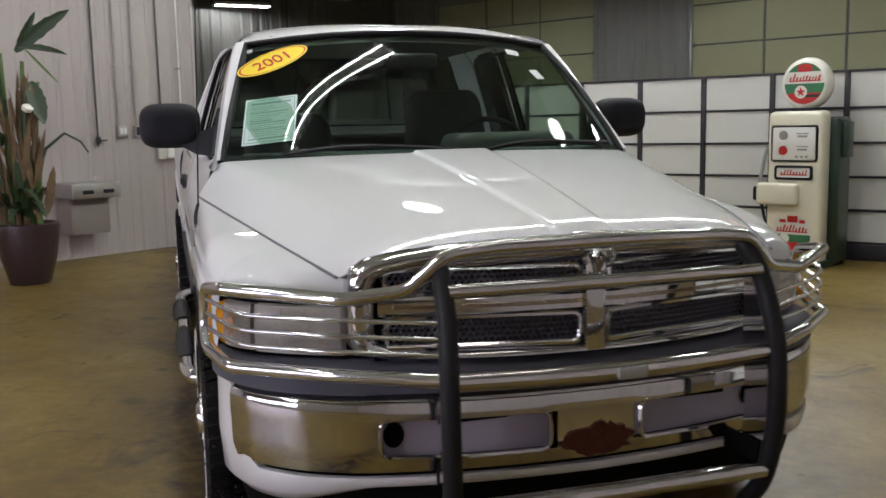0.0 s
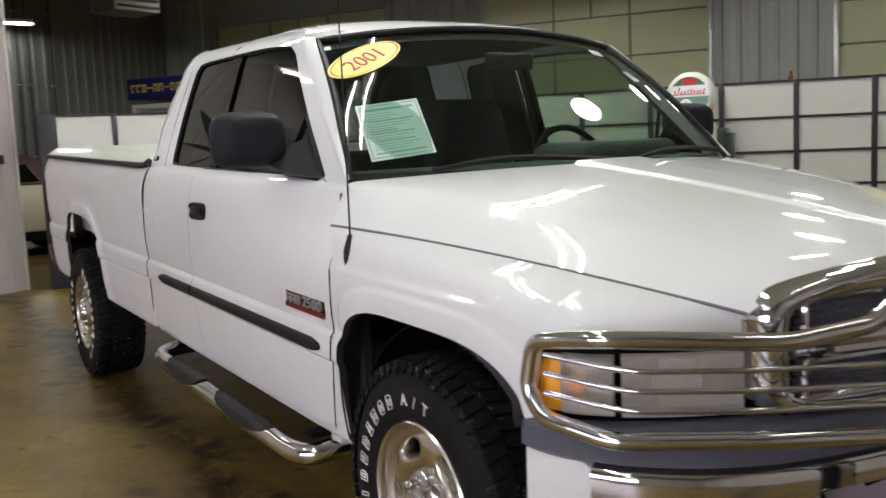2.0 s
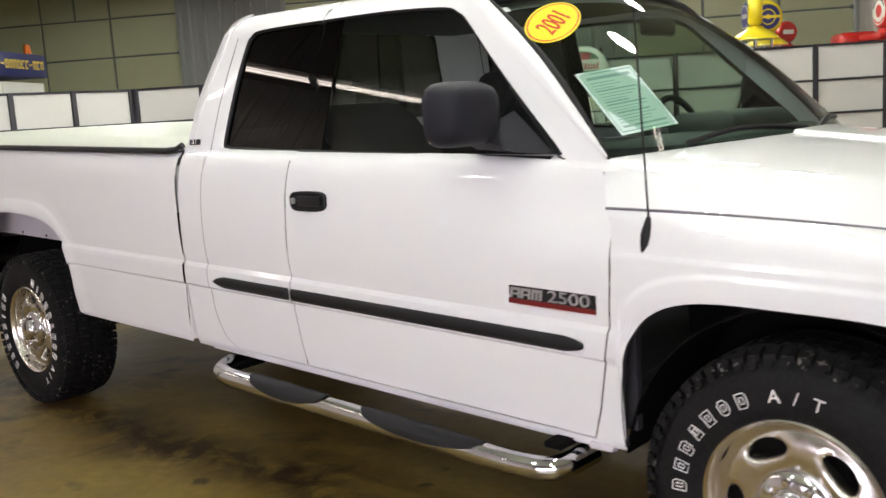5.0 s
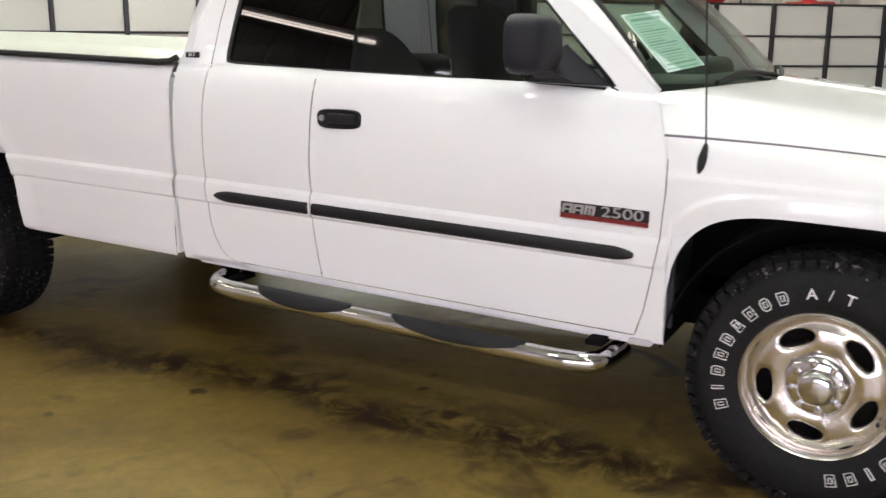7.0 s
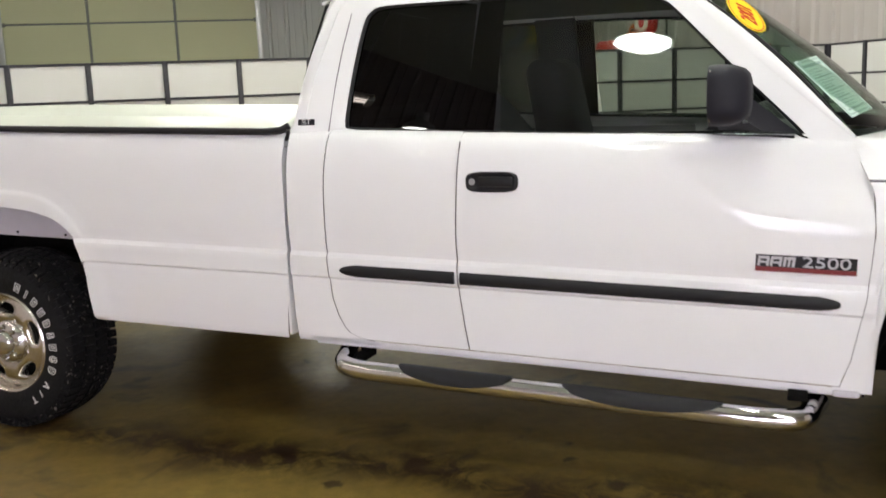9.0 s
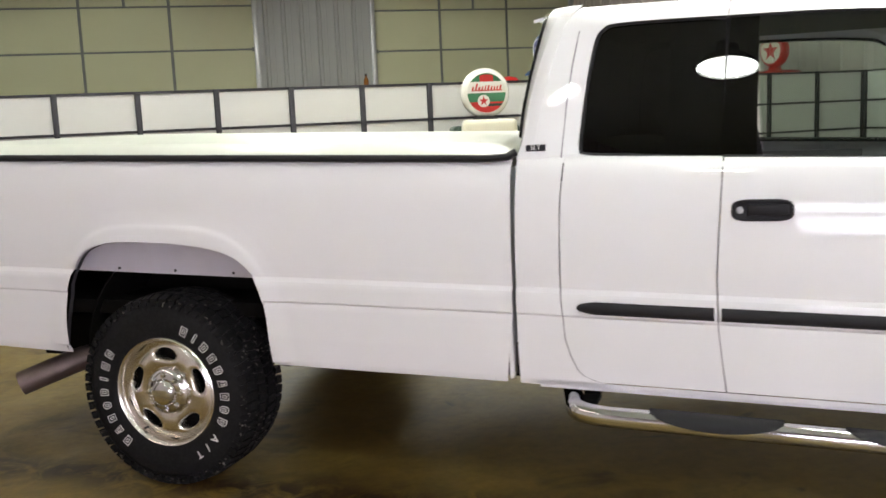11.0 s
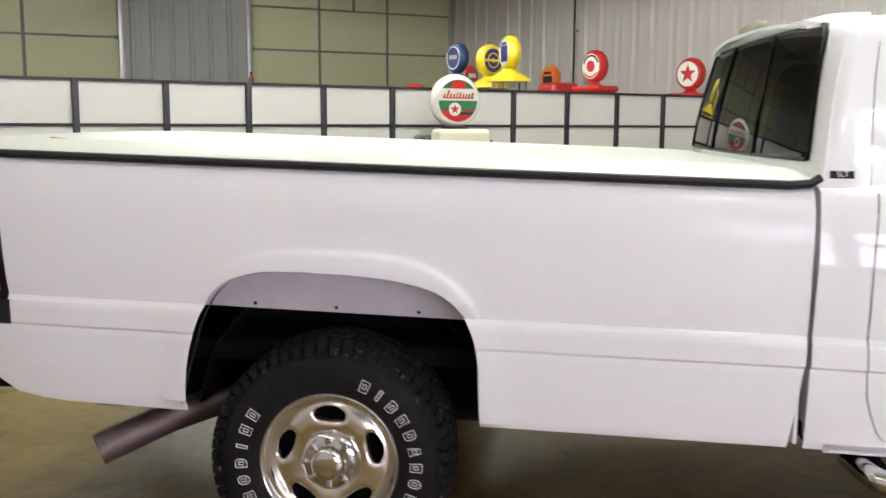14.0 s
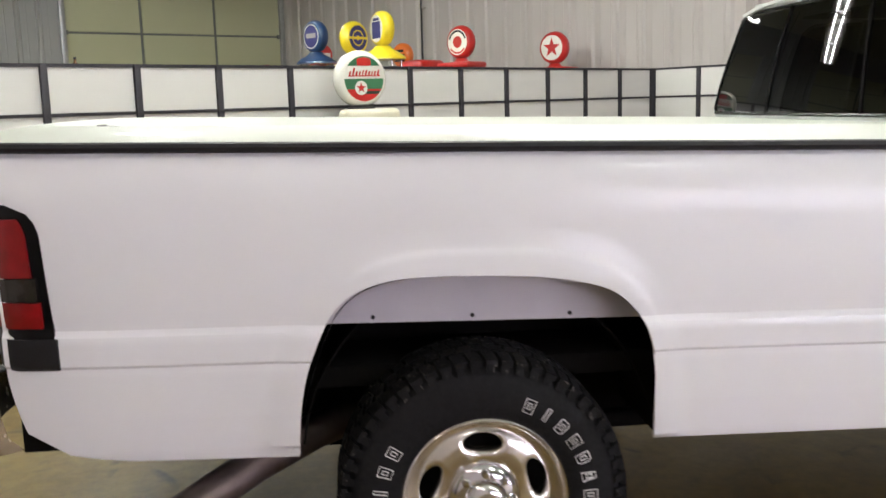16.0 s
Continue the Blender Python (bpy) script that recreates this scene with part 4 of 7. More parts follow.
for sg, _ in SIDES:
    I, O = smooth_loop(WIN_IN), smooth_loop(WIN_OUT)
    bm = bmesh.new()
    rings = []
    for f in (0.0, 0.03, 0.3, 0.65, 1.0):
        ring = []
        for a, b in zip(I, O):
            y, z = a[0] + (b[0] - a[0]) * f, a[1] + (b[1] - a[1]) * f
            ring.append((sg * (gx(y, z) - (0.012 if f == 0 else 0.0)), y, z))
        rings.append(ring)
    loft(bm, rings, close=True)
    ring_ob = part("cab_side_frame", weld(bm), "paint", truck, smooth=50)
    # glass, with the black pillar between the two panes
    def pane(name, poly, material, inset, label=""):
        """A curved pane inside a closed outline, in even rows."""
        zs = [p[1] for p in poly]
        lo, hi = min(zs), max(zs)
        rows = []
        for k in range(25):
            z = lo + (hi - lo) * (0.002 + 0.996 * k / 24)
            cross = []
            for (ya, za), (yb, zb) in zip(poly, poly[1:] + poly[:1]):
                if (za - z) * (zb - z) <= 0 and abs(zb - za) > 1e-9:
                    cross.append(ya + (yb - ya) * (z - za) / (zb - za))
            y0, y1 = min(cross), max(cross)
            rows.append([(sg * (gx(y, z) - inset), y, z) for y in np.linspace(y0, y1, 17)])
        bm = bmesh.new()
        loft(bm, rows)
        ob = part(name, weld(bm), material, ring_ob, label, smooth=80)
        ob.visible_shadow = False
        return ob
    grown = [(a[0] + (b[0] - a[0]) * 0.04, a[1] + (b[1] - a[1]) * 0.04) for a, b in zip(I, O)]
    back = [p for p in grown if p[0] > 1.745]
    front = [p for p in grown if p[0] < 1.70]
    # same glass both sides; the passenger pane is darkened for the dim cab
    pane("rear_side_window", back, "dark_glass" if sg < 0 else "back_glass", 0.016, "dark tinted rear side window")
    pane("door_window", front, "side_glass", 0.020, "lightly tinted door window")
    bm = bmesh.new()
    loft(bm, [[(sg * (gx(y, z) - 0.009), y, z) for y in np.linspace(1.686 - (z - 1.26) * 0.02, 1.800 - (z - 1.26) * 0.07, 4)] for z in np.linspace(1.25, 1.724, 10)])
    part("black_pillar", thicken(bm, 0.004), "dark_glass", ring_ob)
    # the doors' upper gaps, from the belt to the roof
    for gap in ([(2.312, 1.235), (2.318, 1.28), (2.306, 1.45), (2.292, 1.58), (2.272, 1.70), (2.258, 1.778)], [(1.778, 1.716), (1.772, 1.75), (1.770, 1.785)]):
        part("door_gap", tube(bmesh.new(), [(sg * (gx(*p) - 0.0012), *p) for p in gap], 0.0028, 6), "hood_seam", ring_ob)
    bm = bmesh.new()
    loft(bm, [[(sg * (gx(y, z) - 0.035), y, z) for y in np.linspace(1.76, 1.965, 4)] for z in np.linspace(1.16, 1.735, 8)])
    part("pillar_trim", thicken(bm, 0.02), "interior", ring_ob)
    # window seals along the belt and round the door glass
    loop = [(sg * (gx(*p) - 0.010), *p) for p in I]
    part("window_seal", tube(bmesh.new(), loop + [loop[0]], 0.008, 6), "black", ring_ob)
    part("belt_seal", tube(bmesh.new(), [(sg * (gx(y, z) + 0.000), y, z) for y, z in ((0.71, 1.217), (1.2, 1.235), (1.79, 1.256))], 0.011, 8), "black", ring_ob)

# roof
bm = bmesh.new()
rows = []
for y in [1.02, 1.06, 1.12, 1.2, 1.3, 1.45, 1.6, 1.8, 2.0, 2.15, 2.25, 2.33, 2.385, 2.42, 2.445, 2.46]:
    f0 = max(0.0, (1.35 - y) / 0.33)
    f1 = max(0.0, (y - 2.12) / 0.33)
    top = 1.826 - 0.078 * f0 ** 2 - 0.036 * f1 ** 2.6
    side_z = 1.785 - 0.078 * f0 ** 1.5 - 0.030 * f1 ** 2
    row = []
    for k in range(17):
        u = -1 + k / 8
        w = 0.632 + 0.09 * f0
        yy = y - 0.03 * (1 - u * u) * f0 + 0.055 * u * u * f0 + (0.03 * (1 - u * u) + 0.04 * (1 + u)) * f1
        row.append((u * w, yy, side_z + (top - side_z) * (1 - abs(u) ** 3.0) + RAKE * (y - 1.6) * 0.4))
    rows.append(row)
loft(bm, rows)
part("roof", thicken(bm, 0.012), "paint", truck, smooth=60)
# back of the cab with its curved sliding window
def cab_rear(u, z):
    if z < 1.26:
        return 2.47
    return 2.525 + 0.058 * u + 0.035 * (1 - u * u) - 0.075 * max(0.0, (z - 1.30) / 0.46) ** 1.5


bm = bmesh.new()
rows = []
us = [-1.0, -0.99, -0.975, -0.96, -0.94, -0.92, -0.6, -0.3, 0, 0.3, 0.6, 0.92, 0.94, 0.96, 0.975, 0.99, 1.0]
for z in list(np.linspace(0.55, 1.30, 6)) + [1.345, 1.345001, 1.45, 1.55, 1.65, 1.72, 1.768, 1.785, 1.80]:
    w = gx(2.44, z) if z > 1.24 else 0.93
    corner = lerp_table([(1.26, 2.458), (1.33, 2.448), (1.5, 2.422), (1.65, 2.385), (1.74, 2.358), (1.80, 2.315)], z)

    def back_y(u):
        k = min(1.0, max(0.0, (abs(u) - 0.90) / 0.10)) ** 2
        return cab_rear(u, z) * (1 - k) + (corner + (0.05 if u > 0 and z > 1.26 else 0)) * k

    rows.append([(-w, corner - 0.04, z)] + [(u * w, back_y(u), z) for u in us] + [(w, corner - 0.04, z)])
loft(bm, rows)
hole = [f for f in bm.faces if 1.346 < f.calc_center_median().z < 1.767 and abs(f.calc_center_median().x) < 0.92 * gx(2.44, f.calc_center_median().z)]
bmesh.ops.delete(bm, geom=hole, context="FACES")
part("cab_back", thicken(weld(bm), 0.006), "paint", truck, smooth=60)


def glass_at(u, z):
    return (u * 0.92 * gx(2.44, z), cab_rear(u * 0.92, z) + 0.003, z)


bm = bmesh.new()
loft(bm, [[glass_at(u, z) for u in np.linspace(-1, 1, 13)] for z in np.linspace(1.345, 1.768, 9)])
bw = part("back_window", weld(bm), "back_glass", truck, "tinted sliding rear window", smooth=80)
bw.visible_shadow = False
for u in (-0.38, 0.38):
    part("slider_bar", tube(bmesh.new(), [Vector(glass_at(u, z)) + Vector((0, 0.003, 0)) for z in np.linspace(1.345, 1.768, 6)], 0.006, 8), "gloss_black", bw)
loop = [glass_at(u, 1.348) for u in np.linspace(-0.97, 0.97, 9)] + [glass_at(1, z) for z in np.linspace(1.37, 1.74, 5)] + [glass_at(u, 1.765) for u in np.linspace(0.97, -0.97, 9)] + [glass_at(-1, z) for z in np.linspace(1.74, 1.37, 5)]
part("window_seal", tube(bmesh.new(), loop + [loop[0]], 0.007, 8), "gloss_black", bw)
part("brake_light", boxes((-0.17, 0.17, 2.475, 2.52, 1.800, 1.832), bevel=0.012), "brake_lens", truck)

# windshield, pillars' inner edge, cowl
def ws(u, v):
    """A point of the windshield: u across (-1 to 1), v up (0 to 1)."""
    bx, tx = 0.857, 0.720
    x = u * (bx + (tx - bx) * v)
    w = 0.30 * u * u + 0.70 * u ** 4
    y = (0.325 + 0.235 * w) * (1 - v) + (0.99 + 0.085 * w) * v
    z = (1.204 + 0.012 * u * u) * (1 - v) + (1.758 - 0.056 * u * u) * v
    b = 0.030 * math.sin(math.pi * v)
    return Vector((x, y - b * 0.75, z + b * 0.65))


bm = bmesh.new()
loft(bm, [[ws(u, v) for u in np.linspace(-1, 1, 21)] for v in np.linspace(0, 1, 13)])
shield = part("windshield", bm, "windshield", truck, "greenish windshield with a price sheet and a year sticker", smooth=80)
shield.visible_shadow = False
def glass_edge(v):
    """How far out the glass shows at a height: its lower corners reach further."""
    return 0.955 + 0.035 * (1 - v)


edge = [ws(-glass_edge(v), v) for v in np.linspace(0, 0.985, 13)] + [ws(u, 0.985) for u in np.linspace(-0.9, 0.9, 9)] + [ws(glass_edge(v), v) for v in np.linspace(0.985, 0, 13)]
part("windshield_seal", tube(bmesh.new(), edge, 0.014, 8), "black", shield)
for sg, _ in SIDES:
    bm = bmesh.new()
    rows = []
    for v in np.linspace(0.0, 1.0, 19):
        g = ws(sg * glass_edge(v), v)
        z = ws(1, v).z
        y = lerp_table([(1.19, 0.515), (1.214, 0.535), (1.255, 0.582), (1.475, 0.832), (1.708, 1.072), (1.75, 1.16)], z)
        o = Vector((sg * (gx(y, z) + 0.001), y + 0.004, z))
        m = o * 0.55 + (g + Vector((0, -0.004, 0.004))) * 0.45 + Vector((sg * 0.006, -0.008, 0.008))
        rows.append([o, o * 0.5 + m * 0.5 + Vector((sg * 0.003, -0.003, 0.003)), m, g + Vector((0, -0.006, 0.006)), g + Vector((0, 0.004, -0.004))])
    loft(bm, rows)
    part("windshield_pillar", bm, "paint", truck, smooth=70)
bm = bmesh.new()
loft(bm, [[ws(u, v) + Vector((0, 0.012, -0.008)) for u in np.linspace(-0.99, 0.99, 21)] for v in (0.915, 0.99)])
part("shade_band", thicken(bm, 0.002), "black", shield, "dark tint band along the top")
bm = bmesh.new()
loft(bm, [[ws(u, 0.0) + Vector((0, -0.05 + 0.04 * u * u, -0.035)) for u in np.linspace(-0.99, 0.99, 15)], [ws(u, 0.045) + Vector((0, 0.008, 0.0)) for u in np.linspace(-0.985, 0.985, 15)]])
part("cowl", thicken(bm, 0.006), "black", truck)
for x0, x1, y1 in ((-0.62, 0.05, 0.0), (0.12, 0.74, 0.0)):
    pts = [ws(x0 / 0.84, 0.035) + Vector((0, -0.012, 0.010)), ws((x0 * 0.6 + x1 * 0.4) / 0.84, 0.085) + Vector((0, -0.010, 0.010)), ws(x1 / 0.84, 0.05) + Vector((0, -0.012, 0.010))]
    wiper = part("wiper", tube(bmesh.new(), pts, 0.009, 6, smooth_steps=6), "black", truck)


def on_glass(u, v, lift):
    """Axes of the windshield at a point, to lay flat things on it."""
    p, du, dv = ws(u, v), ws(u + 0.02, v) - ws(u - 0.02, v), ws(u, v + 0.02) - ws(u, v - 0.02)
    du.normalize()
    n = du.cross(dv).normalized()
    dv = n.cross(du)
    return Matrix((Vector((du.x, dv.x, n.x, p.x + n.x * lift)), Vector((du.y, dv.y, n.y, p.y + n.y * lift)), Vector((du.z, dv.z, n.z, p.z + n.z * lift)), Vector((0, 0, 0, 1))))


def oval(a, b, h, seg=40):
    bm = bmesh.new()
    vs = [bm.verts.new((a * math.cos(2 * math.pi * k / seg), b * math.sin(2 * math.pi * k / seg), 0)) for k in range(seg)]
    f = bm.faces.new(vs)
    r = bmesh.ops.extrude_face_region(bm, geom=[f])
    bmesh.ops.translate(bm, verts=[v for v in r["geom"] if isinstance(v, bmesh.types.BMVert)], vec=(0, 0, h))
    return bm


stm = on_glass(-0.795, 0.77, 0.004) @ pose(0, 0, 0, 0, 0, 32)
sticker = part("year_sticker", oval(0.163, 0.072, 0.001), "yellow", shield, "yellow oval sticker with a red border and the year", smooth=0, matrix=stm)
bm = bmesh.new()
loft(bm, [[(r * math.cos(t) * 0.156, r * math.sin(t) * 0.066, 0.0015) for t in np.linspace(0, 2 * math.pi, 48, endpoint=False)] for r in (0.94, 0.99)], close=True)
part("border", bm, "red_ink", sticker, smooth=0)
words("2001", 0.088, "red_ink", sticker, pose(0, -0.004, 0.0022), name="year")
pm = on_glass(-0.80, 0.295, -0.006) @ pose(0, 0, 0, 0, 0, 7)
sheet = part("price_sheet", boxes((-0.104, 0.104, -0.127, 0.127, -0.001, 0.001)), "paper", shield, "pale green printed sheet in a dark border behind the glass", smooth=0, matrix=pm)
rows = [(-0.097, 0.097, 0.115, 0.119), (-0.097, 0.097, -0.119, -0.115), (-0.097, -0.094, -0.115, 0.115), (0.094, 0.097, -0.115, 0.115), (-0.080, 0.080, 0.092, 0.103), (-0.080, 0.080, -0.103, -0.096)]
rnd = random.Random(4)
yl = 0.077
while yl > -0.087:
    rows.append((-0.080, -0.080 + rnd.uniform(0.07, 0.158), yl, yl + (0.0022 if rnd.random() < 0.8 else 0.005)))
    yl -= 0.0115
for r in rows:
    part("printed_line", boxes((r[0], r[1], r[2], r[3], 0.0012, 0.0018)), "paper_ink", sheet, smooth=0)

for u, v, w, h, turn in ((0.64, 0.83, 0.030, 0.022, -10), (0.70, 0.62, 0.022, 0.034, 8), (-0.93, 0.90, 0.014, 0.012, 0)):
    part("inspection_sticker", boxes((-w, w, -h, h, -0.0008, 0.0008)), "sticker_white", shield, "small pale paper sticker", smooth=0, matrix=on_glass(u, v, 0.003) @ pose(0, 0, 0, 0, 0, turn))

# hood: a crowned top that rolls over a shoulder down to the fender seam
def hood(u, v):
    s = abs(u)
    seam = Vector((0.9415 - 0.1347 * v - 0.1249 * v ** 2 - 0.0334 * v ** 3, 0.497 - 1.277 * v, 1.0941 - 0.040 * v - 0.0838 * v ** 2 - 0.0143 * v ** 3))
    edge = Vector((0.858 - 0.30 * v ** 0.95, 0.552 - 1.347 * v, 1.216 - 0.200 * v ** 1.12 + 0.010 * math.sin(math.pi * v)))
    zc = 1.238 + 0.008 * math.sin(math.pi * v) - 0.184 * v ** 1.05
    yc = 0.300 - 1.205 * v

    def top(k):
        return Vector((edge.x * k, yc + (edge.y - yc) * k * k, zc + (edge.z - zc) * k ** 2.4))

    tight = (1 - v) ** 2
    k0, cf = 0.84 + 0.12 * tight, 0.58 - 0.44 * tight
    low = edge * (1 - cf) + seam * cf
    if s < 0.74:
        p = top(s / 0.74 * k0)
    elif s < 0.94:
        t = (s - 0.74) / 0.20
        a = top(k0)
        p = a * (1 - t) ** 2 + edge * 2 * t * (1 - t) + low * t * t
    else:
        t = (s - 0.94) / 0.06
        p = low * (1 - t) + seam * t
    p.x *= 1 if u >= 0 else -1
    p.z += 0.011 / (1 + math.exp(-(0.148 - 0.072 * v - abs(p.x)) / 0.0035)) * (1 - 0.3 * v)
    if v > 0.93:
        p.z -= 0.022 * ((v - 0.93) / 0.07) ** 2 * (1 - s ** 6)
    return p


US = sorted({round(float(v), 4) for v in list(np.linspace(-0.74, 0.74, 41)) + [g * k for g in (-1, 1) for k in np.linspace(0.085, 0.165, 25)] + [g * k for g in (-1, 1) for k in list(np.linspace(0.74, 0.94, 9)) + [0.96, 0.98, 1.0]]})
bm = bmesh.new()
loft(bm, [[hood(u, v) for u in US] for v in list(np.linspace(0, 0.92, 22)) + [0.94, 0.955, 0.97, 0.985, 1.0]])
part("hood", thicken(bm, 0.004), "paint", truck, smooth=70)
for sg, _ in SIDES:
    part("hood_gap", tube(bmesh.new(), [hood(sg * 1.0, v) + Vector((sg * 0.0015, 0, 0.0)) for v in np.linspace(0, 1, 20)], 0.0042, 6), "hood_seam", truck)


# front fenders: plan line from the door round to the grille, and the hood's edge above it
PLAN = [(0.968, 0.490), (0.970, 0.30), (0.970, 0.10), (0.968, -0.10), (0.964, -0.28), (0.952, -0.40), (0.928, -0.49), (0.886, -0.575), (0.82, -0.650), (0.74, -0.705), (0.66, -0.745), (0.60, -0.775)]


def fender(sg):
    bm = bmesh.new()
    P = smooth_open(PLAN, 16)
    rows = []
    n = len(P)
    for i, (px, py) in enumerate(P):
        v = min(1.0, max(0.0, (0.490 - py) / (0.490 + 0.775)))
        if py < -0.45:
            v = min(1.0, 0.741 + 0.259 * ((i - next(k for k in range(n) if P[k][1] < -0.45)) / (n - 1 - next(k for k in range(n) if P[k][1] < -0.45))))
        q = hood(1.0, v)
        row = []
        wrap = min(1.0, max(0.0, (-0.22 - py) / 0.36))
        wrap = wrap * wrap * (3 - 2 * wrap)
        lowest = 0.47
        if abs(py - FRONT[0]) < FRONT[1]:
            lowest = max(lowest, arch_edge(py, *FRONT))
        low_t = lev(py, lowest)
        if py < -0.44:
            low_t = max(low_t, lev(py, 0.80) + (0.900 - lev(py, 0.80)) * min(1.0, max(0.0, (-0.455 - py) / 0.03)))
        if py > 0.462:
            low_t = lev(py, 0.488)
        sh = lev(py, 1.045) - 0.062 * wrap        # shoulder height
        sh = max(sh, low_t + 0.01)
        for k in range(46):
            z = low_t + (sh - low_t) * k / 45
            zl = z - RAKE * (py - 2.5)
            dx = (0.972 - body_x(py, max(0.45, zl))) * (1 - wrap)
            back = min(1.0, max(0.0, (py - 0.470) / 0.020)) * (cut_front(max(0.46, zl)) - 0.001 - 0.490)
            row.append((px - dx - 0.02 * wrap * ((z - 0.9) / 0.1 if z > 0.9 else 0) , py + 0.01 * wrap + back, z))
        a = Vector(row[-1])
        c = Vector((a.x - 0.012, a.y, a.z + 0.028 * (1 - wrap) + 0.03))
        for k in range(1, 11):
            t = k / 10
            c2 = Vector((a.x * 0.72 + q.x * 0.28, a.y * 0.6 + q.y * 0.4, a.z + (q.z - a.z) * 0.82))
            row.append(tuple(a * (1 - t) ** 3 + c * 3 * t * (1 - t) ** 2 + c2 * 3 * t * t * (1 - t) + q * t ** 3))
        rows.append([(sg * p[0], p[1], p[2]) for p in row])
    loft(bm, rows)
    return weld(bm, 3e-4)


def smooth_open(pts, per):
    P = [Vector((*p, 0)) for p in pts]
    n = len(P)
    out = []
    for i in range(n - 1):
        p0, p1, p2, p3 = P[max(0, i - 1)], P[i], P[i + 1], P[min(n - 1, i + 2)]
        for k in range(per):
            t = k / per
            q = 0.5 * ((2 * p1) + (p2 - p0) * t + (2 * p0 - 5 * p1 + 4 * p2 - p3) * t * t + (3 * p1 - p0 - 3 * p2 + p3) * t ** 3)
            out.append((q.x, q.y))
    return out + [(pts[-1][0], pts[-1][1])]


for sg, _ in SIDES:
    fd = part("front_fender", fender(sg), "paint", truck, smooth=60)
    # this lip too carries the arch's shade in its colour
    part("arch_lip", arch_lip(sg, FRONT, 0.022, 0.50), "seam", fd)
    part("sill_end", boxes((sg * 0.90 - 0.05, sg * 0.90 + 0.05, 0.500, 0.58, 0.418, 0.440), bevel=0.01), "inner_white", fd)

# aerial on the passenger fender
ant = part("aerial", tube(bmesh.new(), [(-0.957, 0.384, 0.985), (-0.955, 0.380, 1.005), (-0.952, 0.377, 1.03), (-0.950, 0.373, 1.052), (-0.948, 0.370, 1.075)], [0.005, 0.012, 0.0145, 0.011, 0.006], 12), "black", truck, "black whip aerial in a tapered base")
part("whip", tube(bmesh.new(), [(-0.948, 0.370, 1.07), (-0.93, 0.40, 1.50), (-0.915, 0.43, 1.90)], [0.0028, 0.0024, 0.0018], 6), "black", ant)

# mirrors
for sg, _ in SIDES:
    mx = sg * 1.025
    bm = bmesh.new()
    ring = [(math.copysign(abs(math.cos(a)) ** 0.55, math.cos(a)), math.copysign(abs(math.sin(a)) ** 0.6, math.sin(a))) for a in np.linspace(0, 2 * math.pi, 40, endpoint=False)]
    rows = []
    for y, f, dz in ((0.828, 0.0, 0.0), (0.829, 0.45, 0.0), (0.836, 0.70, 0.0), (0.852, 0.86, 0.0), (0.88, 0.96, 0.0), (0.915, 1.0, 0.0), (0.945, 0.99, 0.0), (0.948, 0.95, 0.0), (0.944, 0.93, 0.0)):
        rows.append([(mx + 0.122 * f * p, y, 1.360 + 0.092 * f * q + dz) for p, q in ring])
    loft(bm, rows, close=True)
    weld(bm)
    mir = part("door_mirror", bm, "grey_plastic", truck, "dark grey door mirror on a triangular arm", smooth=70)
    bm = bmesh.new()
    loft(bm, [[(sg * 0.872, 0.70, 1.235), (sg * 0.872, 0.98, 1.25), (sg * 0.840, 0.86, 1.36)], [(sg * 0.935, 0.80, 1.245), (sg * 0.935, 0.93, 1.255), (sg * 0.935, 0.88, 1.325)], [(sg * 0.985, 0.84, 1.275), (sg * 0.985, 0.93, 1.275), (sg * 0.985, 0.89, 1.33)]], close=True)
    part("mirror_arm", bm, "grey_plastic", mir, smooth=60)
    bm = bmesh.new()
    loft(bm, [[(sg * (gx(y, z) + o), y, z) for y, z in ((0.695, 1.235), (0.98, 1.245), (0.94, 1.30), (0.88, 1.43))] for o in (-0.012, 0.012)], close=True)
    part("mirror_patch", bm, "black", mir)
    part("mirror_glass", boxes((mx - 0.105, mx + 0.105, 0.938, 0.9445, 1.285, 1.435), bevel=0.003), "chrome", mir)

# ---- grille ----
def gy(x):
    return -0.905 + 0.125 * (x / 0.60) ** 2



def bar_h(x0, x1, z0, z1, out, depth=0.05, bev=0.008):
    """A curved horizontal bar of the grille."""
    bm = bmesh.new()
    rows = []
    for x in np.linspace(x0, x1, 21):
        y = gy(x) - out
        rows.append([(x, y + depth, z0), (x, y + bev, z0), (x, y, z0 + bev), (x, y, z1 - bev), (x, y + bev, z1), (x, y + depth, z1)])
    V = loft(bm, rows, close=True)
    bm.faces.new(V[0])
    bm.faces.new(V[-1])
    return bm


def grille_ring(f, out):
    """Points round the grille: f runs from its outer edge (0) to the opening (1)."""
    row = []
    side = 24
    square = [(-1 + 2 * k / side, 1) for k in range(side)] + [(1, 1 - 2 * k / 12) for k in range(12)] + [(1 - 2 * k / side, -1) for k in range(side)] + [(-1, -1 + 2 * k / 12) for k in range(12)]
    for p, q in square:
        k = (abs(p) ** 9 + abs(q) ** 9) ** (-1 / 9)
        u, w = p * k, q * k
        x = u * (0.628 + (0.556 - 0.628) * f)
        top = (1.050 - 0.050 * abs(u) ** 2.4) * (1 - f) + (0.984 - 0.016 * abs(u) ** 2) * f
        low = 0.736 + 0.030 * f
        row.append((x, gy(min(0.6, abs(x))) - out, low + (w + 1) / 2 * (top - low)))
    return row


bm = bmesh.new()
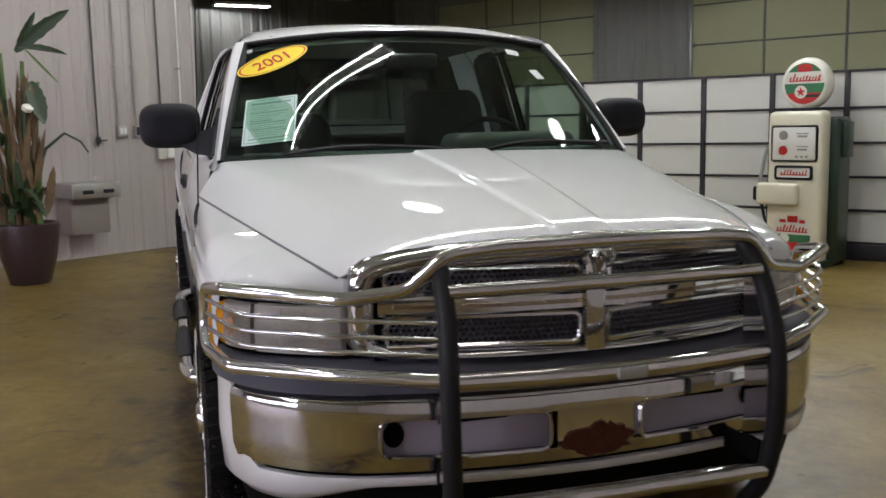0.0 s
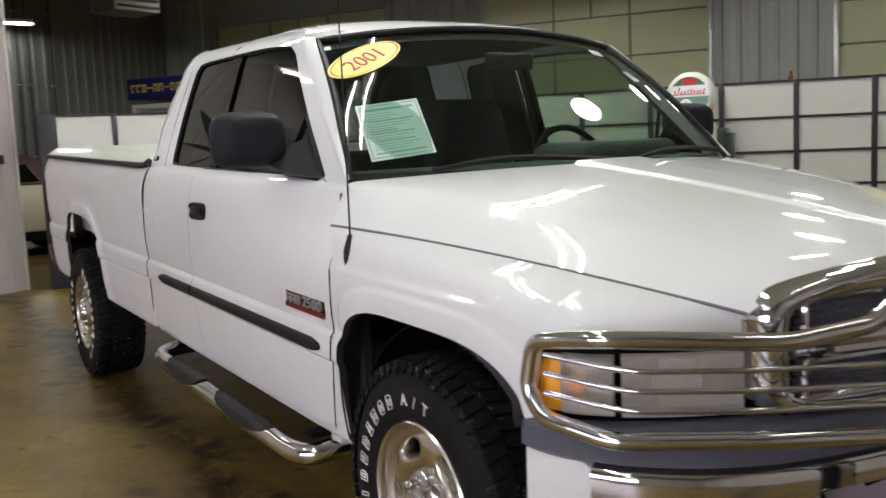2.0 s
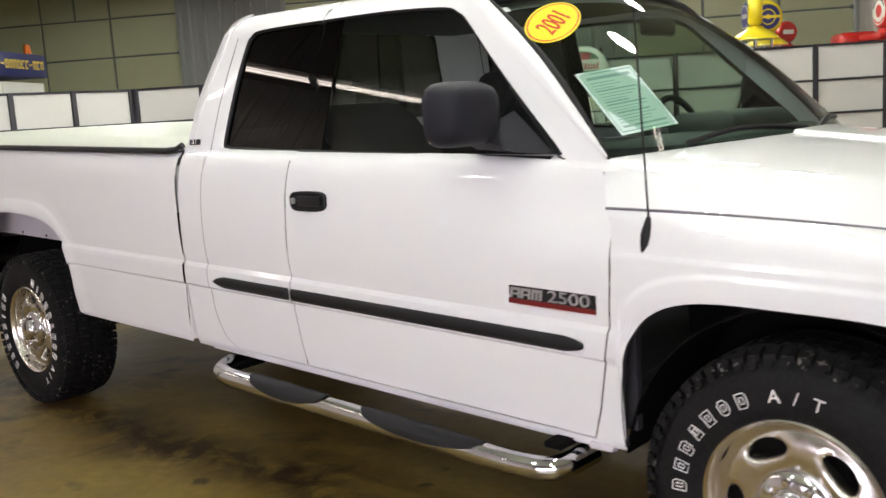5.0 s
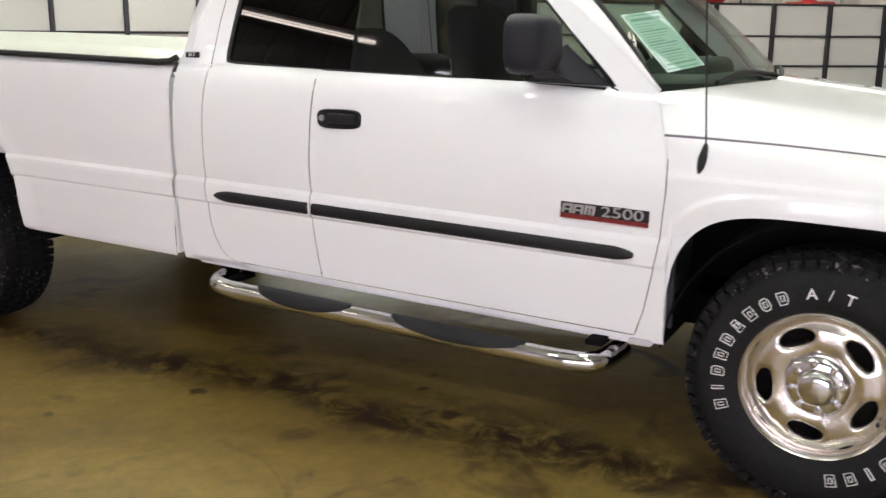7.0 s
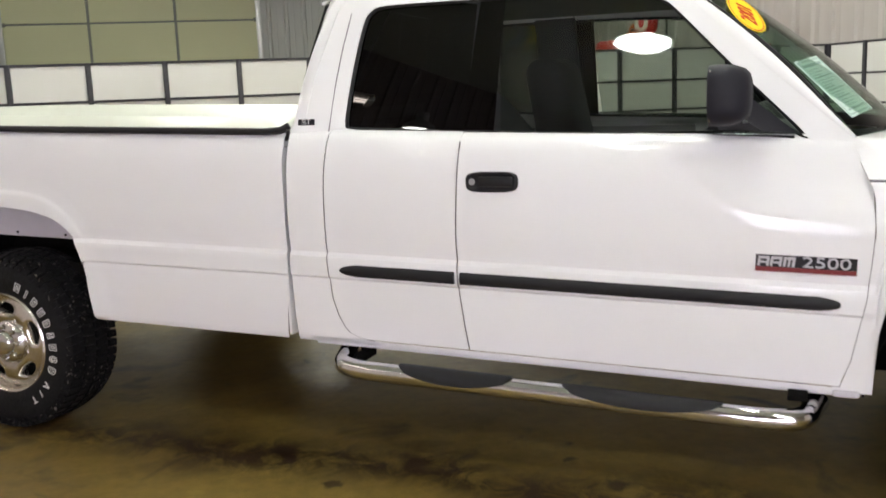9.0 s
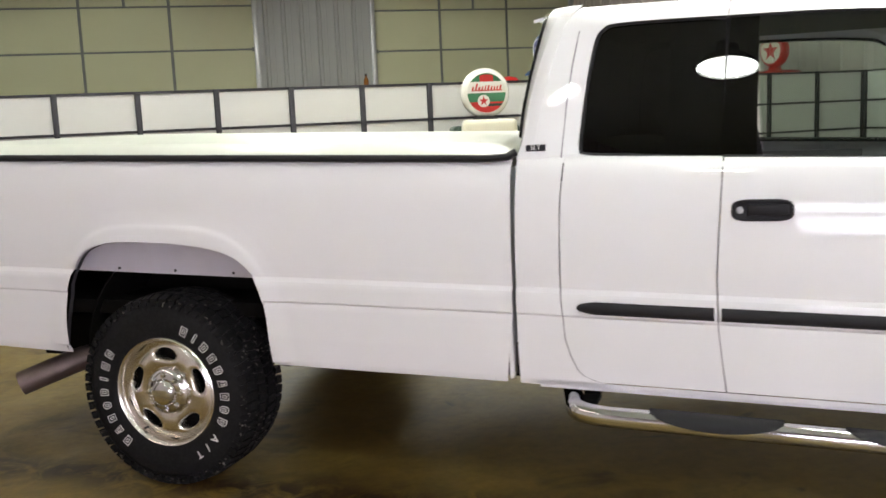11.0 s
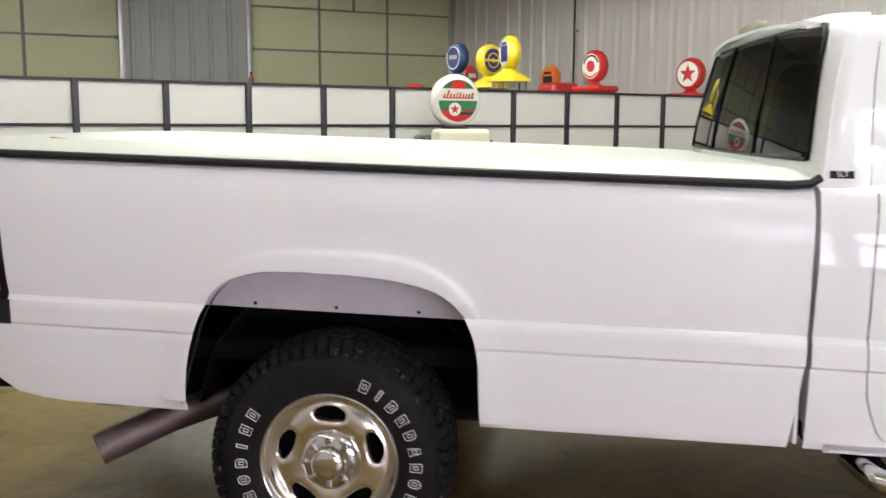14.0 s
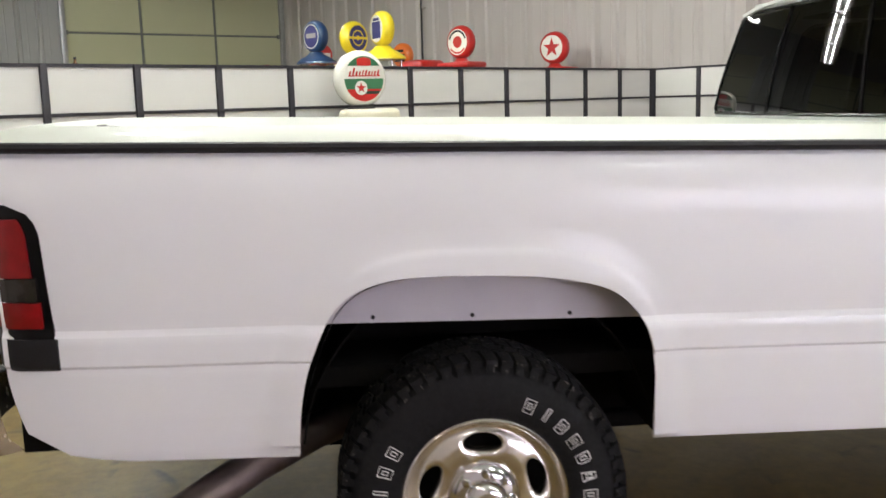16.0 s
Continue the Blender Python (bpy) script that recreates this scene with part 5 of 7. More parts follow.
loft(bm, [grille_ring(f, out) for f, out in ((0.0, -0.07), (0.0, 0.004), (0.06, 0.022), (0.18, 0.035), (0.36, 0.041), (0.58, 0.039), (0.78, 0.030), (0.92, 0.016), (1.0, -0.004), (1.0, -0.04))], close=True)
grille = part("grille_surround", bm, "chrome", truck, "chrome crosshair grille surround", smooth=60)
part("middle_bar", bar_h(-0.555, 0.555, 0.853, 0.905, 0.026), "chrome", grille)
part("middle_bar_slot", bar_h(-0.52, 0.52, 0.874, 0.885, 0.0275, 0.01, 0.001), "dull_chrome", grille)
part("upright_bar", boxes((-0.030, 0.030, -0.950, -0.90, 0.745, 1.01), bevel=0.012), "chrome", grille)
emblem = part("emblem", tube(bmesh.new(), [(0, -0.956, 0.955), (0, -0.960, 0.975), (0, -0.962, 0.998), (0, -0.958, 1.012)], [0.006, 0.014, 0.026, 0.020], 10), "chrome", grille, "small chrome shield emblem")
for sg in (-1, 1):
    part("emblem_curl", tube(bmesh.new(), [(sg * 0.010, -0.962, 1.012), (sg * 0.034, -0.962, 1.010), (sg * 0.042, -0.962, 0.992), (sg * 0.032, -0.964, 0.978)], [0.006, 0.008, 0.007, 0.004], 8), "chrome", emblem)
part("hood_badge", boxes((-0.055, 0.055, -0.93, -0.90, 1.044, 1.058), bevel=0.006), "chrome", grille)
for x0, x1 in ((-0.545, -0.03), (0.03, 0.545)):
    for z0, z1 in ((0.766, 0.853), (0.905, 0.978)):
        c, h = (x0 + x1) / 2, (x1 - x0) / 2
        loop = [(c - h + 0.01, gy(c - h) - 0.028, z0 + 0.005), (c + h - 0.01, gy(c + h) - 0.028, z0 + 0.005), (c + h - 0.01, gy(c + h) - 0.028, z1 - 0.005), (c - h + 0.01, gy(c - h) - 0.028, z1 - 0.005)]
        part("opening_rim", tube(bmesh.new(), rounded(loop + [loop[0]], 0.02), 0.0075, 6), "chrome", grille)
# honeycomb mesh behind the openings
bm = bmesh.new()
R = 0.0092
dx, dz = R * math.sqrt(3), R * 1.5
row = 0
z = 0.755
while z < 0.99:
    x = -0.55 + (dx / 2 if row % 2 else 0)
    while x < 0.55:
        ring = [[], [], []]
        for k in range(6):
            a = math.pi / 6 + k * math.pi / 3
            for j, (rr, oy) in enumerate(((R, 0.0), (R * 0.78, 0.0), (R * 0.74, 0.018))):
                ring[j].append(bm.verts.new((x + rr * math.cos(a), gy(x) + 0.004 + oy, z + rr * math.sin(a))))
        for p, q in ((0, 1), (1, 2)):
            for k in range(6):
                bm.faces.new((ring[p][k], ring[p][(k + 1) % 6], ring[q][(k + 1) % 6], ring[q][k]))
        x += dx
    z += dz
    row += 1
mesh_part = part("honeycomb_mesh", bm, "mesh_grey", grille, "black honeycomb grille mesh", smooth=0)
mesh_part["kind"] = "stuff"
# dark box stands in for the shade behind the grille mesh
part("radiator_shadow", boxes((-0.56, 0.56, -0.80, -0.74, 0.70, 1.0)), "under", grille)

# ---- headlamps ----
for sg, _ in SIDES:
    P = [(0.945, -0.452), (0.928, -0.50), (0.895, -0.567), (0.835, -0.633), (0.76, -0.692), (0.69, -0.735), (0.632, -0.765)]
    P = smooth_open(P, 6)

    def lens(i0, i1, z0, z1, out, material, nm, par, label="", round_ends=0):
        """A curved lens between two stations of the lamp; round_ends tapers its outer end."""
        bm = bmesh.new()
        rows = []
        for i in range(i0, i1 + 1):
            x, y = P[i]
            t = min(1.0, (i - i0 + 0.4) / round_ends) if round_ends else 1.0
            h, c = (z1 - z0) / 2 * math.sqrt(1 - (1 - t) ** 3), (z0 + z1) / 2
            rows.append([(sg * (x - 0.02), y + 0.02, c - h), (sg * (x + out), y - out, c - h + 0.004), (sg * (x + out * 1.3 + 0.003), y - out * 1.3 - 0.003, c), (sg * (x + out), y - out, c + h - 0.004), (sg * (x - 0.02), y + 0.02, c + h)])
        V = loft(bm, rows)
        bm.faces.new(V[0])
        bm.faces.new(V[-1])
        return part(nm, bm, material, par, label, smooth=50)

    last = len(P) - 1
    bez = lens(1, last, 0.728, 0.892, -0.012, "under", "headlamp", truck, "headlamp with a fluted lens and an amber corner lens", 5)
    lens(17, last - 1, 0.742, 0.877, 0.002, "lens_clear", "headlamp_lens", bez, "large fluted clear lens")
    lens(8, 16, 0.744, 0.875, 0.002, "lens_clear", "corner_lens", bez)
    lens(3, 8, 0.748, 0.871, 0.003, "lens_amber", "amber_lens", bez, "amber side reflector", 4)
    lens(9, 12, 0.775, 0.845, 0.0045, "lens_orange", "bulb_glow", bez, "pale orange bulb seen through the lens", 2)
    for k in list(range(8, 16)) + list(range(18, last - 1)):
        for f in (0.0, 0.5):
            x, y = P[k][0] * (1 - f) + P[k + 1][0] * f, P[k][1] * (1 - f) + P[k + 1][1] * f
            bands = [(0.752, 0.866)] if k < 16 else ([(0.847, 0.868)] if 21 < k < 27 else []) + ([(0.800, 0.838)] if 20 < k < 28 else []) + ([(0.768, 0.800)] if k > 21 else [])
            for z0, z1 in bands:
                e = 0.0055 * (1 - ((z0 + z1) / 2 - 0.81) ** 2 / 0.07 ** 2) + 0.002
                part("flute", tube(bmesh.new(), [(sg * (x + 0.003), y - 0.003, z0), (sg * (x + e), y - e, (z0 + z1) / 2), (sg * (x + 0.003), y - 0.003, z1)], 0.0016, 4, cap=False), "flute", bez)

# ---- front bumper ----
BP = [(0.945, -0.425), (0.943, -0.48), (0.925, -0.56), (0.875, -0.665), (0.78, -0.765), (0.66, -0.835), (0.56, -0.870), (0.40, -0.905), (0.20, -0.93), (0.0, -0.94)]
BPS = smooth_open(BP, 5)
BPS = [(-x, y) for x, y in BPS] + [(x, y) for x, y in BPS[::-1]][1:]


def wrap(sections, i0=0, i1=None, holes=None):
    """Sweeps a bumper section (outward, height) round the nose."""
    bm = bmesh.new()
    rows = []
    P = BPS[i0:i1]
    for i, (x, y) in enumerate(P):
        a, b = P[max(0, i - 1)], P[min(len(P) - 1, i + 1)]
        t = Vector((b[0] - a[0], b[1] - a[1], 0)).normalized()
        n = Vector((t.y, -t.x, 0))
        rows.append([(x + n.x * o, y + n.y * o, z(x, y) if callable(z) else z) for o, z in sections])
    loft(bm, rows)
    if holes:
        kill = [f for f in bm.faces if holes(f.calc_center_median())]
        bmesh.ops.delete(bm, geom=kill, context="FACES")
    return bm


def in_slot(p):
    return 0.13 < abs(p.x) < 0.57 and 0.497 < p.z < 0.592 and p.y < -0.7


bumper = part("front_bumper", wrap([(-0.03, 0.655), (0.0, 0.655), (0.010, 0.648), (0.015, 0.632), (0.016, 0.595), (0.014, 0.57), (0.014, 0.53), (0.012, 0.494), (0.0, 0.455), (-0.03, 0.452)], 12, -12, in_slot), "chrome", truck, "chrome front bumper with two slots and a rusted patch", smooth=50)
part("upper_pad", wrap([(-0.10, 0.735), (-0.005, 0.728), (0.012, 0.712), (0.014, 0.665), (-0.02, 0.657)]), "pad_grey", bumper, "grey plastic bumper top pad")
def up_end(x):
    return min(1, max(0, (0.912 - abs(x)) / 0.04))


def shallow(x):
    k = min(1.0, max(0.0, (0.86 - abs(x)) / 0.30))
    return k * k * (3 - 2 * k)


part("lower_valance", wrap([(-0.02, lambda x, y: 0.66 - 0.22 * up_end(x)), (0.001, lambda x, y: 0.655 - 0.215 * up_end(x)), (0.004, lambda x, y: 0.50 - 0.07 * up_end(x)), (-0.005, lambda x, y: 0.385 + 0.03 * shallow(x)), (-0.03, lambda x, y: 0.355 + 0.05 * shallow(x)), (-0.07, lambda x, y: 0.348 + 0.055 * shallow(x))]), "paint", bumper, "white lower bumper valance", smooth=60)
part("air_dam", wrap([(-0.045, 0.45), (-0.04, 0.36), (-0.06, 0.285), (-0.10, 0.28)], 6, -6), "under", bumper, "black air dam under the bumper", smooth=60)
for sg in (-1, 1):
    part("slot_lining", wrap([(-0.028, 0.488), (-0.030, 0.61)], 0, None, lambda p, sg=sg: not (0.11 < sg * p.x < 0.60)), "slot_white", bumper, "pale lining inside a bumper slot")
    bm = bmesh.new()
    hx = 0.53
    yb = lerp_table([(0.2, -0.93), (0.4, -0.905), (0.56, -0.870)], hx) + 0.022
    bm_ring = [bm.verts.new((sg * hx + 0.028 * math.cos(a), yb, 0.548 + 0.034 * math.sin(a))) for a in np.linspace(0, 2 * math.pi, 24, endpoint=False)]
    f = bm.faces.new(bm_ring)
    ex = bmesh.ops.extrude_face_region(bm, geom=[f])
    bmesh.ops.translate(bm, verts=[v for v in ex["geom"] if isinstance(v, bmesh.types.BMVert)], vec=(0, -0.004, 0))
    part("fog_lamp_hole", bm, "under", bumper, "round dark fog lamp hole")
    # dark strip put in for the shade under the slot's upper edge
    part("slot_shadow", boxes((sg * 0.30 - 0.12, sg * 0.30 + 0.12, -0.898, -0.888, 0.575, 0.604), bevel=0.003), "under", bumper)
    x0, x1 = sg * 0.13, sg * 0.57
    yy = lambda x: lerp_table([(0, -0.955), (0.2, -0.945), (0.4, -0.92), (0.56, -0.885), (0.66, -0.85)], abs(x))
    loop = [(x0, yy(x0), 0.494), (x1, yy(x1), 0.494), (x1, yy(x1), 0.597), (x0, yy(x0), 0.597)]
    part("slot_rim", tube(bmesh.new(), rounded([((x0 + x1) / 2, yy((x0 + x1) / 2), 0.494)] + loop[1:] + [loop[0], ((x0 + x1) / 2, yy((x0 + x1) / 2), 0.494)], 0.03), 0.0065, 6), "chrome", bumper)
bm = bmesh.new()
rnd = random.Random(11)
ring = [(0.005 + (0.082 + 0.03 * rnd.random()) * math.cos(a), (0.034 + 0.018 * rnd.random()) * math.sin(a)) for a in np.linspace(0, 2 * math.pi, 34, endpoint=False)]
centre = bm.verts.new((0.005, -0.9605, 0.507))
front = [bm.verts.new((x, -0.9595, 0.507 + z)) for x, z in ring]
inner = [bm.verts.new((0.005 + (x - 0.005) * 0.55, -0.9605, 0.507 + z * 0.55)) for x, z in ring]
back = [bm.verts.new((x, -0.945, 0.507 + z)) for x, z in ring]
for k in range(34):
    n = (k + 1) % 34
    bm.faces.new((centre, inner[n], inner[k]))
    bm.faces.new((inner[k], inner[n], front[n], front[k]))
    bm.faces.new((front[k], front[n], back[n], back[k]))
part("rust_patch", bm, "rust", bumper, "ragged rusted patch", smooth=0)

# ---- grille guard ----
guard = part("grille_guard", tube(bmesh.new(), rounded([(-0.44, -1.075, 0.735), (-0.2, -1.10, 0.732), (0.0, -1.105, 0.731), (0.2, -1.10, 0.733), (0.44, -1.075, 0.737)], 0.1), 0.024, 14), "chrome", truck, "chrome tubular grille guard with black uprights", smooth=60)
for sg in (-1, 1):
    loop = [(sg * 0.44, -1.065, 0.735), (sg * 0.70, -0.88, 0.730), (sg * 0.925, -0.68, 0.724), (sg * 0.972, -0.52, 0.745), (sg * 0.972, -0.47, 0.80), (sg * 0.968, -0.49, 0.905), (sg * 0.935, -0.66, 0.928), (sg * 0.66, -0.885, 0.916), (sg * 0.51, -0.965, 0.942), (sg * 0.42, -1.0, 1.030), (sg * 0.30, -1.015, 1.042), (0.0, -1.02, 1.046)]
    part("outer_tube", tube(bmesh.new(), rounded(loop, 0.032), 0.0185, 14), "chrome", guard, smooth=60)
    for z in (0.868, 0.828, 0.788):
        pts = [(sg * 0.44, -1.035, z + 0.002), (sg * 0.72, -0.862, z), (sg * 0.90, -0.70, z - 0.004), (sg * 0.968, -0.525, z + 0.012)]
        part("lamp_bar", tube(bmesh.new(), rounded(pts, 0.06), 0.0065, 8), "chrome", guard, smooth=60)
    pts = [(sg * 0.432, -0.955, 1.005), (sg * 0.436, -1.005, 0.965), (sg * 0.440, -1.06, 0.87), (sg * 0.447, -1.092, 0.75), (sg * 0.447, -1.10, 0.60), (sg * 0.442, -1.085, 0.46), (sg * 0.436, -1.05, 0.36), (sg * 0.430, -0.99, 0.29)]
    up = part("upright", tube(bmesh.new(), pts, 0.0255, 12, smooth_steps=5, squash=0.85), "black", guard, "black rubber-edged upright", smooth=70)
    bm = bmesh.new()
    loft(bm, [[(sg * 0.440, y + 0.012, z) for y, z in ((-1.0, 0.975), (-1.055, 0.87), (-1.088, 0.75), (-1.095, 0.60), (-1.08, 0.46), (-1.045, 0.36))], [(sg * 0.440, y, z) for y, z in ((-0.955, 0.975), (-0.965, 0.87), (-0.965, 0.75), (-0.98, 0.60), (-0.97, 0.46), (-0.95, 0.36))]])
    part("upright_plate", thicken(bm, 0.008), "chrome", guard, "flat polished steel plate behind the rubber", smooth=30)
    part("mount_plate", boxes((sg * 0.425 - 0.005, sg * 0.425 + 0.005, -1.06, -0.90, 0.42, 0.48), bevel=0.002), "under", guard)
for z, y, r in ((0.945, -1.035, 0.0185), (0.41, -1.07, 0.024)):
    part("cross_bar", tube(bmesh.new(), [(-0.43, y, z), (0, y - 0.01, z), (0.43, y, z)], r, 12), "chrome", guard, smooth=60)
part("plate_clip", boxes((-0.03, 0.05, -1.136, -1.126, 0.716, 0.748), bevel=0.004), "badge_grey", guard)


# ---- wheels ----
def wheel_parts():
    """One wheel with its outer face to -x, axle at the origin."""
    w = thing("wheel", 0, 0, 0, "", "")
    for k in ("label", "category"):
        if k in w:
            del w[k]
    R, W = 0.392, 0.132
    bm = bmesh.new()
    prof = [(0.215, -W + 0.012), (0.232, -W - 0.003), (0.26, -W - 0.010), (0.30, -W - 0.012), (0.335, -W - 0.006), (0.36, -W + 0.008), (0.372, -W + 0.025), (0.378, -W + 0.04), (0.380, 0), (0.378, W - 0.04), (0.36, W - 0.008), (0.30, W + 0.01), (0.215, W - 0.01)]
    lathe(bm, prof, "x", 72)
    tyre = part("tyre", bm, "rubber", w, "black all-terrain tyre with raised white lettering", smooth=50)
    bm = bmesh.new()
    n = 58
    for k in range(n):
        for lane, (x0, x1) in enumerate(((-W - 0.002, -0.078), (-0.066, -0.012), (0.004, 0.062), (0.078, W + 0.002))):
            a = 2 * math.pi * (k + (0.5 if lane % 2 else 0) + 0.12 * lane) / n
            da = 2 * math.pi / n * 0.38
            skew = 0.25 * da * (1 if lane % 2 else -1)
            vs = []
            for r in (0.366 if lane in (0, 3) else 0.376, R):
                for x, s in ((x0, -skew), (x1, skew)):
                    for d in (-da, da):
                        rr = r - (0.010 if r == R and ((lane == 0 and x == x0) or (lane == 3 and x == x1)) else 0)
                        vs.append(bm.verts.new((x, rr * math.cos(a + d + s), rr * math.sin(a + d + s))))
            for f in ((0, 1, 3, 2), (4, 6, 7, 5), (0, 4, 5, 1), (2, 3, 7, 6), (0, 2, 6, 4), (1, 5, 7, 3)):
                bm.faces.new([vs[i] for i in f])
            if lane == 0:
                vs = []
                for r, x in ((0.350, -W - 0.003), (0.377, -W + 0.006)):
                    for d in (-da * 0.7, da * 0.7):
                        for o in (0.0, 0.006):
                            vs.append(bm.verts.new((x - o, r * math.cos(a + d), r * math.sin(a + d))))
                for f in ((0, 1, 3, 2), (4, 6, 7, 5), (0, 4, 5, 1), (2, 3, 7, 6), (0, 2, 6, 4), (1, 5, 7, 3)):
                    bm.faces.new([vs[i] for i in f])
    tb = part("tread", bm, "tread", tyre, smooth=0)
    tb["kind"] = "stuff"
    # the maker's marks, as thin raised outlines of plain blocks
    def mark(deg, wd, shape):
        rc, ht = 0.281, 0.0185
        pts = []
        for p, q in shape + shape[:1]:
            ang, rad = math.radians(deg) - p * wd / rc, rc + q * ht
            pts.append((-W - 0.0125, rad * math.sin(ang), rad * math.cos(ang)))
        part("mark", tube(bmesh.new(), pts, 0.0017, 5, cap=False), "white_mark", tyre, smooth=0)
    bar = [(-1, 1), (1, 1), (1, -1), (-1, -1)]
    eight = [(-0.5, 1), (0.5, 1), (1, 0.5), (1, -0.5), (0.5, -1), (-0.5, -1), (-1, -0.5), (-1, 0.5)]
    wedge = [(-0.55, 1), (0.55, 1), (1, -1), (-1, -1)]
    bevelled = [(-1, 1), (0.55, 1), (1, 0.55), (1, -0.55), (0.55, -1), (-1, -1)]
    for start, pitch, blocks in ((-25, 10.8, (bar, None, bevelled, bar, bevelled, wedge, bar, eight, bevelled)), (58, 11.4, (bar, bar, None, bevelled, eight, bar, wedge, bar))):
        for k, shape in enumerate(blocks):
            if shape is None:
                mark(start + k * pitch * (-1 if start < 0 else 1), 0.0045, bar)
                continue
            mark(start + k * pitch * (-1 if start < 0 else 1), 0.0132, shape)
            mark(start + k * pitch * (-1 if start < 0 else 1), 0.0048, [(p, q * 0.45) for p, q in bar])
    for ch, dg in (("A", -128), ("/", -138.5), ("T", -149)):
        a = math.radians(dg)
        mt = Matrix.Translation((-W - 0.0125, 0.282 * math.sin(a), 0.282 * math.cos(a))) @ Matrix.Rotation(-a, 4, "X") @ Matrix(((0, 0, -1, 0), (-1, 0, 0, 0), (0, 1, 0, 0), (0, 0, 0, 1)))
        words(ch, 0.046, "white_mark", tyre, mt, 0.001, "mark")
    # alloy wheel with five oval windows
    bm = bmesh.new()
    lathe(bm, [(0.206, -0.02), (0.206, -W + 0.02), (0.213, -W + 0.002), (0.221, -W - 0.004), (0.226, -W + 0.001), (0.225, -W + 0.018)], "x", 64)
    rim = part("rim", bm, "alloy", w, "polished alloy wheel with five oval windows", smooth=45)

    def face_x(r):
        return lerp_table([(0.0, -0.085), (0.06, -0.095), (0.09, -0.108), (0.13, -0.116), (0.165, -0.112), (0.19, -0.100), (0.2065, -0.088)], r)
    bm = bmesh.new()
    N = 40
    for s in range(5):
        ca = 2 * math.pi * s / 5
        hole, rim_l = [], []
        for k in range(N):
            t = 2 * math.pi * k / N
            er, ea = 0.024 * math.cos(t), 0.050 * math.sin(t)
            r0, a0 = 0.152 + er, ca + ea / 0.152 + 0.25 * er / 0.152
            hole.append((r0, a0))
            d = np.array([math.cos(t), math.sin(t)])
            lim_r = ((0.2065 - 0.152) if d[0] > 0 else (0.152 - 0.05)) / max(1e-6, abs(d[0]))
            lim_a = (math.pi / 5 * 0.152) / max(1e-6, abs(d[1]))
            L_ = min(lim_r, lim_a)
            rim_l.append((0.152 + d[0] * L_, ca + d[1] * L_ / 0.152))
        def pt(r, a, x):
            return (x, r * math.sin(a), r * math.cos(a))
        rows = [[pt(r, a, -0.06) for r, a in hole], [pt(r, a, face_x(r) + 0.012) for r, a in hole]]
        for f in (0.06, 0.16, 0.4, 0.7, 1.0):
            rr = []
            for (r0, a0), (r1, a1) in zip(hole, rim_l):
                r, a = r0 + (r1 - r0) * f, a0 + (a1 - a0) * f
                rr.append(pt(r, a, face_x(r) + (0.004 if f == 0.06 else 0)))
            rows.append(rr)
        loft(bm, rows, close=True)
    part("wheel_disc", weld(bm, 6e-4), "alloy", rim, smooth=50)
    # dark disc stands in for the shade behind the wheel's openings
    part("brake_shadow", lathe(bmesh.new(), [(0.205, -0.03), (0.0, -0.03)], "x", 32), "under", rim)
    cap = part("hub_cap", lathe(bmesh.new(), [(0.094, -0.104), (0.092, -0.118), (0.082, -0.128), (0.070, -0.132), (0.058, -0.134), (0.052, -0.150), (0.044, -0.158), (0.030, -0.162), (0.0, -0.164)], "x", 40), "chrome", rim, "chrome hub cap", smooth=35)
    for k in range(8):
        a = 2 * math.pi * k / 8
        part("lug_bump", lathe(bmesh.new(), [(0.012, 0.004), (0.011, -0.010), (0.007, -0.016), (0.0, -0.017)], "x", 12), "chrome", cap, matrix=pose(-0.128, 0.072 * math.sin(a), 0.072 * math.cos(a)))
    part("valve", lathe(bmesh.new(), [(0.006, 0), (0.005, -0.02), (0, -0.021)], "x", 8), "black", rim, matrix=pose(-0.112, 0.19 * math.sin(2.53), 0.19 * math.cos(2.53)))
    return w


wheel = wheel_parts()
wheel.parent = truck
WHEELS = [(-0.845, 0.0, -135, 1), (-0.862, 3.925, 0, 1), (0.845, 0.0, 30, -1), (0.862, 3.925, 12, -1)]
for k, (wx, wy, spin, sg) in enumerate(WHEELS):
    mt = pose(wx, wy, 0.388) @ pose(0, 0, 0, 0, 0, 0 if sg > 0 else 180) @ pose(0, 0, 0, spin, 0, 0)
    if k == 0:
        wheel.matrix_basis = mt
    else:
        cp = copy_thing(wheel, mt)
        cp.parent = truck
# the front rim sits turned a little on its tyre
for ch in wheel.children:
    if ch.name.startswith("rim"):
        ch.matrix_basis = pose(0, 0, 0, 36, 0, 0)

# ---- underside ----
chassis = part("chassis", boxes((-0.50, -0.40, -0.8, 4.95, 0.38, 0.58), (0.40, 0.50, -0.8, 4.95, 0.38, 0.58), (-0.7, 0.7, -0.08, 0.08, 0.34, 0.46), (-0.75, 0.75, 3.86, 3.99, 0.33, 0.45), (-0.85, 0.85, 0.55, 2.45, 0.47, 0.52), (-0.35, 0.25, 1.2, 1.9, 0.30, 0.5), bevel=0.01), "under", truck, "dark dusty chassis frame")
part("differential", lathe(bmesh.new(), [(0, -0.14), (0.1, -0.1), (0.15, 0), (0.1, 0.1), (0, 0.14)], "x", 20), "under", chassis, matrix=pose(0.02, 3.92, 0.37))
# unseen tank, gearbox, muffler, sump and spare, added to block light underneath
part("fuel_tank", box(bmesh.new(), 0.12, 0.78, 2.0, 3.25, 0.32, 0.60, bevel=0.05, seg=3), "under", chassis)
